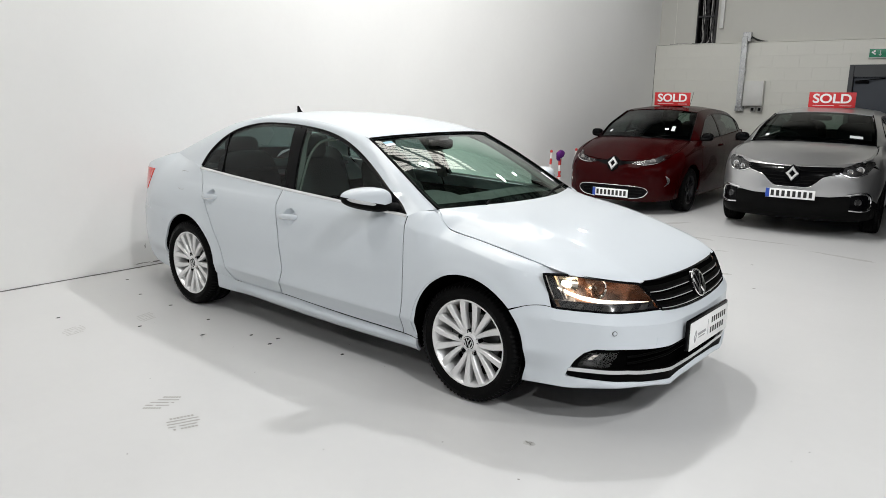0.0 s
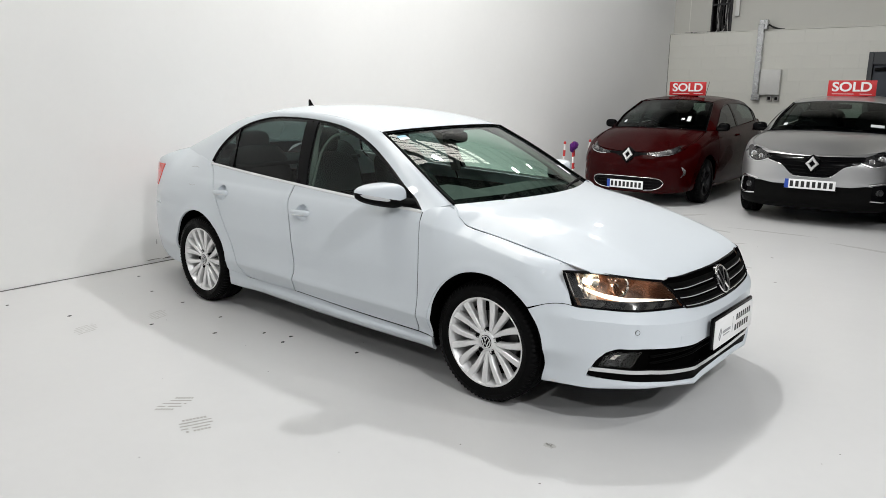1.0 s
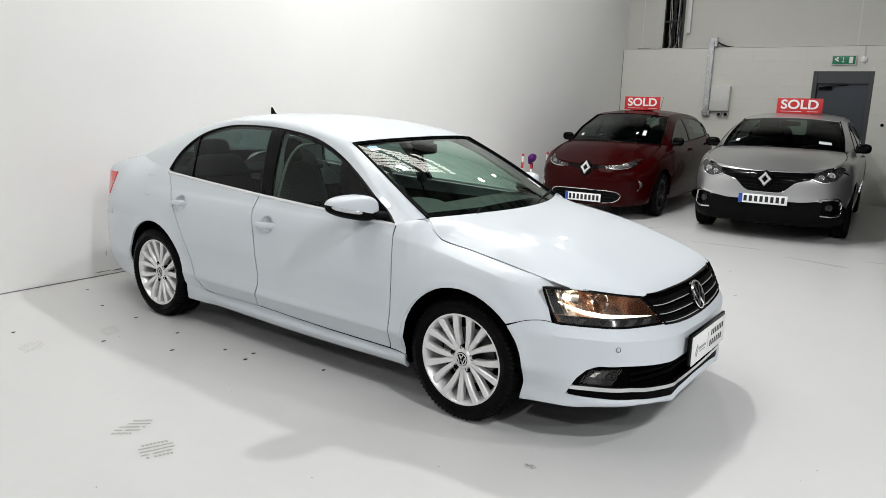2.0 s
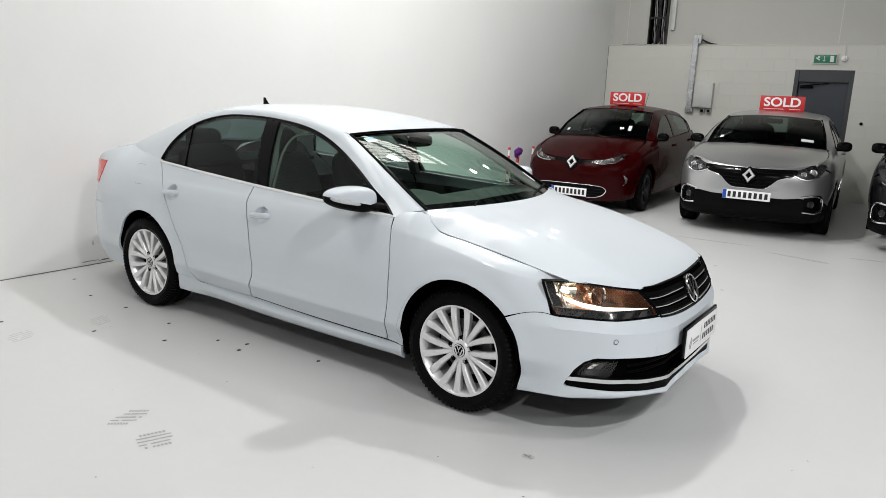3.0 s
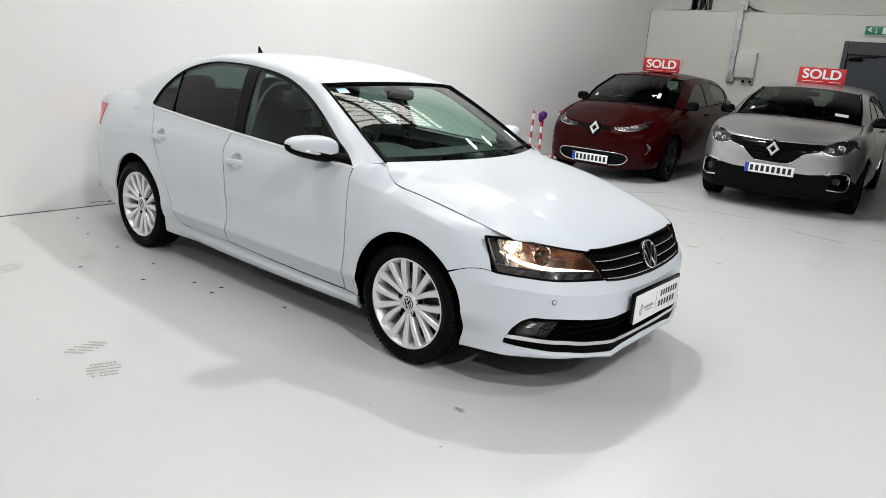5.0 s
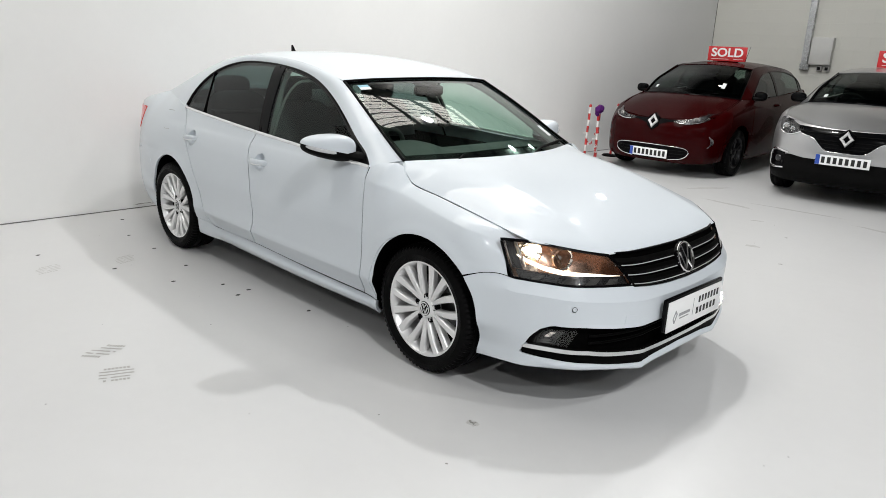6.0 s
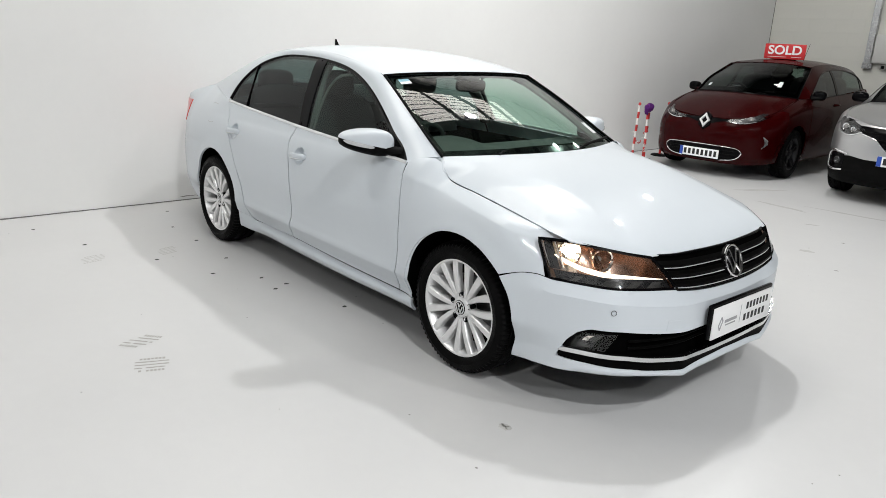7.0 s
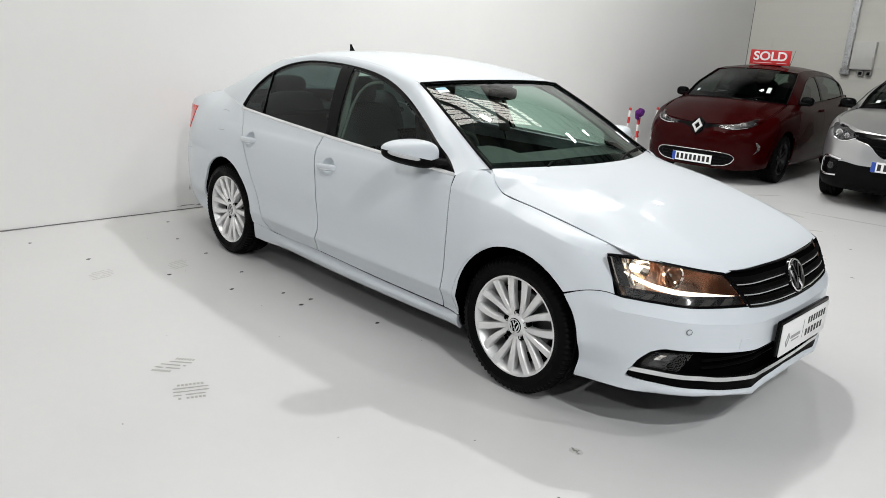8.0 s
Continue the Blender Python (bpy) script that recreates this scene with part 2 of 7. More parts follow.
class Shell:
    """A car's flanks: a plan curve from the middle of the front round one side to the middle of the rear, drawn in with height."""

    def __init__(self, plan, inset, nose=None):
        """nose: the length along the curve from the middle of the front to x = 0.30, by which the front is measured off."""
        p = np.array(plan, float)
        full = np.vstack([p[1:4][::-1] * (1, -1), p, p[-4:-1][::-1] * (1, -1)])
        fine = rounded(full, 1600)
        i0, i1 = np.argmin(np.linalg.norm(fine - p[0], axis=1)), np.argmin(np.linalg.norm(fine - p[-1], axis=1))
        self.c = fine[i0:i1 + 1]
        self.s = np.concatenate([[0], np.cumsum(np.linalg.norm(np.diff(self.c, axis=0), axis=1))])
        if nose:
            at = float(np.interp(-0.30, -self.c[:, 0], self.s))
            self.s = np.where(self.s < at, self.s * nose / at, self.s - at + nose)
        d = np.gradient(self.c, axis=0)
        self.n = np.stack([-d[:, 1], d[:, 0]], 1) / np.linalg.norm(d, axis=1)[:, None] * -1
        self.c[0, 1], self.c[-1, 1] = 0.0, 0.0
        self.n[0], self.n[-1] = (1, 0), (-1, 0)
        self.end, self.inset = self.s[-1], inset

    def X(self, x):
        return float(np.interp(-x, -self.c[:, 0], self.s))

    def Y(self, y):
        half = len(self.c) // 3
        return float(np.interp(y, self.c[:half, 1], self.s[:half]))

    def at(self, s, z, deep=0.0):
        """Points for the +y side."""
        s, z = np.asarray(s, float), np.asarray(z, float)
        x, y = np.interp(s, self.s, self.c[:, 0]), np.interp(s, self.s, self.c[:, 1])
        nx, ny = np.interp(s, self.s, self.n[:, 0]), np.interp(s, self.s, self.n[:, 1])
        d = self.inset(s, x, z, self.end) + deep
        return np.stack([x - nx * d, y - ny * d, z + 0 * d], -1)


# the white saloon's flanks
NOSE_LENGTH = 1.1745
SALOON_PLAN = [(0.905, 0), (0.900, 0.2), (0.878, 0.435), (0.772, 0.667), (0.63, 0.769), (0.495, 0.821), (0.30, 0.859), (0.0, 0.876),
               (-0.6, 0.880), (-1.2, 0.878), (-1.8, 0.868), (-2.3, 0.856), (-2.7, 0.842), (-3.1, 0.814), (-3.4, 0.752),
               (-3.58, 0.658), (-3.69, 0.468), (-3.742, 0.2), (-3.75, 0)]
saloon_side = smooth_table([0.14, 0.17, 0.20, 0.225, 0.26, 0.285, 0.30, 0.34, 0.360, 0.370, 0.385, 0.42, 0.47, 0.55, 0.62, 0.72, 0.80, 0.86, 0.90, 0.925, 0.96, 1.1, 1.25, 1.35, 1.40],
                           [0.12, 0.086, 0.068, 0.061, 0.060, 0.056, 0.048, 0.0255, 0.0135, 0.0085, 0.0075, 0.0095, 0.0095, 0.0045, 0.0, 0.004, 0.012, 0.026, 0.042, 0.058, 0.075, 0.138, 0.222, 0.292, 0.36])
saloon_front = smooth_table([0.14, 0.160, 0.168, 0.20, 0.24, 0.30, 0.40, 0.50, 0.592, 0.64, 0.70, 0.76],
                            [0.10, 0.040, 0.012, 0.008, 0.010, 0.008, 0.0, 0.0, 0.0, 0.020, 0.062, 0.124])
bumper_crease = smooth_table([0.0, 0.30, 0.45, 0.70, 0.915, 1.2], [0.508, 0.512, 0.522, 0.540, 0.547, 0.547])
saloon_rear = smooth_table([0.14, 0.2, 0.3, 0.5, 0.62, 0.70, 0.80, 0.9, 0.98, 1.03, 1.08],
                           [0.14, 0.06, 0.015, 0.0, 0.002, 0.013, 0.030, 0.043, 0.052, 0.07, 0.13])
hood_x = [-0.46, -0.33, -0.27, -0.205, -0.05, 0.17, 0.37, 0.46, 0.525]
hood_z = smooth_table(hood_x, [0.985, 0.967, 0.925, 0.882, 0.856, 0.820, 0.782, 0.766, 0.752])
hood_y = smooth_table(hood_x, [0.70, 0.69, 0.735, 0.745, 0.742, 0.740, 0.735, 0.733, 0.722])
ridge_z = smooth_table([-0.46, -0.33, -0.205, -0.05, 0.17, 0.37, 0.46, 0.525], [0.985, 0.9672, 0.906, 0.866, 0.8215, 0.7825, 0.7662, 0.7522])
wing_line = smooth_table([-0.60, -0.45, -0.2, 0.0, 0.2, 0.43], [0.900, 0.885, 0.845, 0.810, 0.776, 0.735])
deck_z = smooth_table([-3.7, -3.55, -3.48, -3.36, -3.14, -3.0, -2.9, -2.75, -2.6], [0.950, 0.964, 1.010, 1.060, 1.118, 1.120, 1.119, 1.100, 1.082])
deck_d = smooth_table([-3.7, -3.55, -3.48, -3.36, -3.14, -3.0, -2.9, -2.75, -2.6], [0.08, 0.10, 0.14, 0.23, 0.38, 0.415, 0.42, 0.345, 0.29])

quarter_top = smooth_table([-3.7, -3.55, -3.48, -3.36, -3.25, -3.14, -3.0, -2.9, -2.75, -2.68, -2.588], [0.930, 0.960, 1.005, 1.052, 1.078, 1.100, 1.089, 1.078, 1.058, 1.049, 1.030])


def saloon_inset(s, x, z, end):
    side = saloon_side(z)
    # ahead of the rear wheel the flank runs out into the sill
    run = ease(-2.05, -2.25, x) * ease(-2.85, -2.6, x)
    side = side * (1 - run) + np.where(z < 0.37, np.interp(z, [0.14, 0.17, 0.20, 0.26, 0.30, 0.37], [0.090, 0.062, 0.045, 0.033, 0.026, 0.0085]), side) * run
    over = lambda r, d, k=2.6: d * (1 - (1 - np.clip(r, 0, 1) ** k) ** (1 / k))
    plan_y = np.interp(-np.asarray(x, float), [-p[0] for p in SALOON_PLAN], [p[1] for p in SALOON_PLAN])
    ridge = ridge_z(x)
    share = over((hood_z(x) - 0.62) / (ridge - 0.62), 1.0, 2.8)
    fender = over((z - 0.62) / (ridge - 0.62), (plan_y - hood_y(x)) / share, 2.8) + np.where(z < 0.62, side, 0)
    brow = quarter_top(x)
    quarter = over((brow - 0.70) / (deck_z(x) - 0.70), deck_d(x)) * np.clip((z - 0.70) / (brow - 0.70), 0, 1.15) ** 2.2 + np.where(z < 0.70, side, 0)
    wf = ease(-0.60, -0.34, x) * ease(0.62, 0.66, z)
    wq = ease(-2.55, -2.9, x) * ease(0.66, 0.75, z)
    fender = fender - 0.012 * np.exp(-np.abs(z - wing_line(x)) / 0.036) * ease(0.43, 0.33, x) * ease(0.0, 0.02, ridge - z)
    d = side * (1 - wf) + fender * wf
    d = d * (1 - wq) + quarter * wq
    for cx, flare in ((-0.004, 0.010), (-2.663, 0.007)):
        d = d - flare * np.exp(-(np.clip(np.hypot(x - cx, z - 0.33) - 0.362, 0, 1) / 0.042) ** 2)
    a, r = 1 - ease(0.85, 1.25, s), ease(end - 1.15, end - 0.7, s)
    return d * (1 - a) * (1 - r) + (saloon_front(z) + 0.036 * np.clip((z - bumper_crease(s)) / (0.596 - bumper_crease(s)), 0, 1)) * a + saloon_rear(z) * r - (0.016 * np.exp(-np.abs(s - 0.335) / 0.11) + 0.020 * np.exp(-((s - 0.57) / 0.13) ** 2)) * ease(0.44, 0.27, z)

# ---------- building helpers ----------
def part(name, bm, material, parent=None, label="", smooth=True):
    """Links a bmesh as one mesh object, under its thing or part."""
    me = bpy.data.meshes.new(name)
    bm.normal_update()
    bm.to_mesh(me)
    bm.free()
    for m in (material if isinstance(material, (list, tuple)) else [material]):
        me.materials.append(m)
    for p in me.polygons:
        p.use_smooth = smooth
    if smooth:
        me.set_sharp_from_angle(angle=radians(38))
    ob = new(name, me)
    if parent:
        ob.parent = parent
    if label:
        tagged(ob, label)
    return ob


def thing(name, m, label, category, group="", kind=""):
    ob = new(name)
    ob.empty_display_size = 0.1
    ob.matrix_world = m
    return tagged(ob, label, category, group, kind)


def grid(bm, p, flip=False, slot=0, closed=False):
    """Faces over an array of points (nu, nv, 3)."""
    nu, nv = p.shape[:2]
    vs = [[bm.verts.new(q) for q in row] for row in p]
    for i in range(nu if closed else nu - 1):
        for j in range(nv - 1):
            a = [vs[i][j], vs[(i + 1) % nu][j], vs[(i + 1) % nu][j + 1], vs[i][j + 1]]
            f = bm.faces.new(a[::-1] if flip else a)
            f.material_index = slot
    return vs


def normals(p):
    n = np.cross(np.gradient(p, axis=0), np.gradient(p, axis=1))
    return n / np.maximum(np.linalg.norm(n, axis=-1, keepdims=True), 1e-9)


def sheet(bm, p, out, gap=0.0, flange=0.0, slot=0):
    """A panel over the points p that faces along out, drawn in by gap at its border, with a turned-in edge."""
    p = p.copy()
    n = normals(p)
    flip = (n * np.array(out)).sum() < 0
    if flip:
        n = -n
    if gap:
        for a, b in ((0, 1), (-1, -2)):
            d = p[b] - p[a]
            p[a] += d / np.maximum(np.linalg.norm(d, axis=-1, keepdims=True), 1e-6) * gap
            d = p[:, b] - p[:, a]
            p[:, a] += d / np.maximum(np.linalg.norm(d, axis=-1, keepdims=True), 1e-6) * gap
    vs = grid(bm, p, flip, slot)
    if flange:
        nu, nv = p.shape[:2]
        ring = [(i, 0) for i in range(nu)] + [(nu - 1, j) for j in range(1, nv)] + [(i, nv - 1) for i in range(nu - 2, -1, -1)] + [(0, j) for j in range(nv - 2, 0, -1)]
        deep = [bm.verts.new(p[i, j] - n[i, j] * flange) for i, j in ring]
        for k in range(len(ring)):
            (a, b), (c, d) = ring[k], ring[(k + 1) % len(ring)]
            q = [vs[a][b], vs[c][d], deep[(k + 1) % len(ring)], deep[k]]
            try:
                bm.faces.new(q if flip else q[::-1]).material_index = slot
            except ValueError:
                pass
    return vs


def tube(bm, path, radius, n=8, flat=1.0, up=(0, 0, 1), caps=True, slot=0):
    """A round or flattened bar along a path; flat is its thickness across up over its height along up."""
    p = np.array(path, float)
    t = np.gradient(p, axis=0)
    t /= np.linalg.norm(t, axis=1, keepdims=True)
    r = np.broadcast_to(np.array(radius, float), (len(p),))
    rings = []
    for i in range(len(p)):
        side = np.cross(t[i], up)
        if np.linalg.norm(side) < 1e-4:
            side = np.cross(t[i], (1, 0, 0.01))
        side /= np.linalg.norm(side)
        v = np.cross(side, t[i])
        rings.append([p[i] + r[i] * (math.cos(a) * side * flat + math.sin(a) * v) for a in np.linspace(0, 2 * math.pi, n, endpoint=False)])
    q = np.array(rings).transpose(1, 0, 2)
    vs = grid(bm, q, False, slot, closed=True)
    if caps:
        bm.faces.new([vs[k][0] for k in range(n)]).material_index = slot
        bm.faces.new([vs[k][-1] for k in range(n)][::-1]).material_index = slot
    return vs


def lathe(bm, profile, n=48, m=Matrix(), slot=0):
    """Turns (radius, height) pairs about the z axis of m."""
    vs = []
    for k in range(n):
        a = 2 * math.pi * k / n
        vs.append([bm.verts.new(m @ Vector((r * math.cos(a), r * math.sin(a), h))) for r, h in profile])
    for k in range(n):
        for j in range(len(profile) - 1):
            bm.faces.new((vs[k][j], vs[(k + 1) % n][j], vs[(k + 1) % n][j + 1], vs[k][j + 1])).material_index = slot
    return vs


def box(bm, c, size, bevel=0.0, m=Matrix(), slot=0, segments=2):
    r = bmesh.ops.create_cube(bm, size=1, matrix=m @ Matrix.LocRotScale(Vector(c), None, Vector(size)))
    if bevel:
        edges = list({e for v in r["verts"] for e in v.link_edges})
        bmesh.ops.bevel(bm, geom=edges, offset=bevel, segments=segments, affect="EDGES", profile=0.5)
    return r


def blob(bm, c, half, e1=0.5, e2=0.5, m=Matrix(), nu=28, nv=16, slot=0, shape=None):
    """A rounded body; e1 and e2 near 0 are boxy, 1 is an ellipsoid."""
    pw = lambda v, e: math.copysign(abs(v) ** e, v)
    p = np.zeros((nu, nv, 3))
    for i in range(nu):
        a = 2 * math.pi * i / nu
        for j in range(nv):
            b = -math.pi / 2 + math.pi * j / (nv - 1)
            b = max(min(b, math.pi / 2 - 0.02), -math.pi / 2 + 0.02)
            q = Vector((half[0] * pw(math.cos(b), e1) * pw(math.cos(a), e2), half[1] * pw(math.cos(b), e1) * pw(math.sin(a), e2), half[2] * pw(math.sin(b), e1)))
            if shape:
                q = shape(q)
            p[i, j] = m @ (q + Vector(c))
    vs = grid(bm, p, False, slot, closed=True)
    bm.faces.new([vs[k][0] for k in range(nu)][::-1]).material_index = slot
    bm.faces.new([vs[k][-1] for k in range(nu)]).material_index = slot
    return vs


def text_mesh(name, words, size, depth, material, parent, m, stretch=1.0, bold=0.0):
    """Raised lettering in the built-in font, turned into a mesh."""
    cu = bpy.data.curves.new(name, "FONT")
    cu.body, cu.size, cu.extrude, cu.align_x, cu.align_y, cu.offset = words, size, depth, "CENTER", "CENTER", bold
    tmp = bpy.data.objects.new(name, cu)
    scene.collection.objects.link(tmp)
    bpy.context.view_layer.update()
    me = bpy.data.meshes.new_from_object(tmp.evaluated_get(bpy.context.evaluated_depsgraph_get()))
    bpy.data.objects.remove(tmp)
    me.materials.clear()
    me.materials.append(material)
    ob = new(name, me)
    ob.parent = parent
    ob.matrix_local = m @ Matrix.Diagonal((stretch, 1, 1, 1))
    return ob


def mirrored(p, side):
    return p * np.array((1, side, 1))

# ---------- the showroom ----------
WX, WY, EX, SY, TOP = -4.02, 10.17, 13.0, -11.0, 6.6     # left wall, back wall, far walls behind the camera, roof


def slab(name, lo, hi, material, label, bevel=0.0):
    bm = bmesh.new()
    box(bm, [(a + b) / 2 for a, b in zip(lo, hi)], [b - a for a, b in zip(lo, hi)], bevel)
    return tagged(part(name, bm, material, smooth=False), label, "structure", kind="structure")


slab("floor", (WX - 0.3, SY - 0.3, -0.2), (EX + 0.3, WY + 0.6, 0.0), floor_epoxy, "light grey painted concrete showroom floor with a soft sheen")
slab("wall_west", (WX - 0.25, SY - 0.25, 0.0), (WX, WY + 0.35, TOP), wall_paint, "smooth white painted showroom wall")
# Both walls out of view are made up; their tones shape fill and reflections.
slab("wall_east", (EX, SY - 0.25, 0.0), (EX + 0.25, WY + 0.35, TOP), east_paint, "unseen closing wall, dark grey to keep reflections on the cars dark")
slab("wall_south", (WX, SY - 0.25, 0.0), (EX, SY, TOP), far_paint, "unseen closing wall, pale to bounce light onto the car's flank")

# lower block wall with a doorway, upper wall set back above its ledge
DX0, DX1, DTOP, LEDGE, BT = -0.592, 0.313, 2.17, 2.576, 0.22


def back_wall():
    bm = bmesh.new()
    for x0, x1, z0, z1 in ((WX, DX0, 0, LEDGE), (DX1, EX, 0, LEDGE), (DX0, DX1, DTOP, LEDGE)):
        box(bm, ((x0 + x1) / 2, WY + BT / 2 + 0.004, (z0 + z1) / 2 - 0.002), (x1 - x0, BT, z1 - z0 - 0.004))
    return tagged(part("wall_north", bm, mortar, smooth=False), "painted concrete block wall with a doorway", "structure", kind="structure")


wall_north = back_wall()
slab("wall_north_upper", (WX, WY + 0.14, LEDGE), (EX, WY + 0.34, TOP), upper_paint, "off-white sheeted upper wall above the block wall")


def ceiling():
    bm = bmesh.new()
    xs = np.arange(WX - 0.2, EX + 0.2, 0.05)
    zs = TOP + 0.035 * np.clip(np.sin(xs * 2 * math.pi / 0.25) * 2.2, -1, 1)
    p = np.stack([np.stack([xs, np.full_like(xs, y), zs], 1) for y in (SY - 0.2, WY + 0.3)], 1)
    grid(bm, p, flip=True)
    box(bm, ((WX + EX) / 2, (SY + WY) / 2, TOP + 0.25), (EX - WX + 0.6, WY - SY + 1.2, 0.2))
    return tagged(part("ceiling", bm, deck_metal, smooth=False), "profiled metal roof deck", "structure", kind="structure")


ceiling()


def purlin(y):
    bm = bmesh.new()
    for dz, w, h in ((0, 0.08, 0.012), (0.10, 0.010, 0.20), (0.20, 0.08, 0.012)):
        box(bm, ((WX + EX) / 2, y, TOP - 0.30 + dz), (EX - WX, w, h))
    return tagged(part("roof_beam", bm, steel_dark, smooth=False), "dark steel roof beam", "structure", kind="structure")


for y in [SY + 0.7 + 1.13 * q for q in range(18)]:
    purlin(y)


def rooflight(x0, x1, y0, y1):
    """A strip of translucent sheeting in the roof, ribbed along its length, that lets the day in."""
    ob = thing("window_1", pose((x0 + x1) / 2, (y0 + y1) / 2, TOP - 0.05), "translucent ribbed rooflight strip letting in daylight", "window", kind="structure")
    w, l = x1 - x0, y1 - y0
    bm = bmesh.new()
    box(bm, (0, 0, 0), (w, l, 0.012))
    part("pane", bm, rooflight_glow, ob, "translucent daylight sheet", smooth=False)
    n = int(w / 0.19)
    for q in range(n + 1):
        bm = bmesh.new()
        box(bm, (-w / 2 + q * w / n, 0, -0.016), (0.022 + 0.010 * (q % 3), l, 0.020))
        part("window_bar", bm, steel_dark, ob, smooth=False)


rooflight(-3.35, -1.75, -3.4, 4.95)


def high_bay(x, y):
    """A bell-shaped lamp on a rod under the roof deck, for high bays and added fill alike."""
    ob = thing("bay_and_fill_lamp", pose(x, y, LAMP_Z), "out-of-view grey bell-shaped lamp, one of a set of high bays and added fill lamps", "lamp", "high bay lamps")
    bm = bmesh.new()
    lathe(bm, [(0.135, -0.015), (0.14, 0.0), (0.13, 0.08), (0.10, 0.16), (0.07, 0.20), (0.07, 0.40), (0.02, 0.42)], 32)
    part("reflector_bell", bm, galvanised, ob)
    bm = bmesh.new()
    tube(bm, [(0, 0, 0.40), (0, 0, 0.7), (0, 0, TOP - LAMP_Z + 0.06)], 0.012)
    part("rod", bm, steel_dark, ob)
    bm = bmesh.new()
    lathe(bm, [(0.0, 0.004), (0.06, 0.004), (0.128, 0.0)], 32)
    part("diffuser", bm, lamp_glow, ob)


lamp_glow = glow("lamp_glow", (1.0, 0.99, 0.97), 40)
for bx, by, watts in BAYS_AND_FILL:
    high_bay(bx, by)

# ---------- wheels ----------
def tyre(parent, r, rim_r, width, blocks=76):
    """A tyre on the y axis, its outer face towards +y."""
    bm = bmesh.new()
    n = blocks * 2
    w = width / 2
    prof = [(rim_r - 0.006, w * 0.80), (rim_r + 0.008, w * 0.93), (rim_r + 0.035, w * 1.0), (r - 0.045, w * 0.985), (r - 0.022, w * 0.93), (r - 0.009, w * 0.86),
            (r - 0.003, w * 0.74), (r - 0.001, w * 0.56), (r - 0.009, w * 0.54), (r - 0.009, w * 0.48), (r, w * 0.46), (r, w * 0.16), (r - 0.008, w * 0.14), (r - 0.008, w * 0.06), (r, w * 0.04)]
    prof += [(a, -b) for a, b in prof[::-1]]
    vs = []
    for k in range(n):
        a = 2 * math.pi * k / n
        row = []
        for j, (q, h) in enumerate(prof):
            jj = min(j, len(prof) - 1 - j)
            cut = 0.0085 if (k % 2 and 4 <= jj <= 7) else 0
            row.append(bm.verts.new(((q - cut) * math.cos(a), h, (q - cut) * math.sin(a))))
        vs.append(row)
    for k in range(n):
        for j in range(len(prof) - 1):
            bm.faces.new((vs[k][j + 1], vs[(k + 1) % n][j + 1], vs[(k + 1) % n][j], vs[k][j]))
    return part("tyre", bm, rubber, parent, "black rubber tyre with a block tread")


def rim_barrel(bm, r, width, lip=0.012):
    w = width / 2
    y_axis = Matrix.Rotation(radians(-90), 4, "X")
    lathe(bm, [(r + 0.004, w * 0.80), (r + 0.002, w * 0.86), (r - lip * 0.6, w * 0.86), (r - lip, w * 0.80), (r - lip - 0.012, w * 0.55), (r - lip - 0.02, w * 0.1), (r - lip - 0.02, -w * 0.8)], 72, y_axis)


def spoke(bm, angle, r0, r1, w0, w1, y0, y1, deep=0.028, twist=0.0):
    """One ridged spoke from radius r0 to r1."""
    rows = []
    for t in np.linspace(0, 1, 7):
        r, w = r0 + (r1 - r0) * t, w0 + (w1 - w0) * t
        y = y0 + (y1 - y0) * t + 0.004 * math.sin(math.pi * t)
        a = angle + twist * t
        d, n = np.array((math.cos(a), 0, math.sin(a))), np.array((-math.sin(a), 0, math.cos(a)))
        c = d * r
        rows.append([c - n * w + (0, y - deep, 0), c - n * w + (0, y - 0.005, 0), c - n * w * 0.72 + (0, y, 0), c + n * w * 0.72 + (0, y, 0), c + n * w + (0, y - 0.005, 0), c + n * w + (0, y - deep, 0)])
    grid(bm, np.array(rows), True)


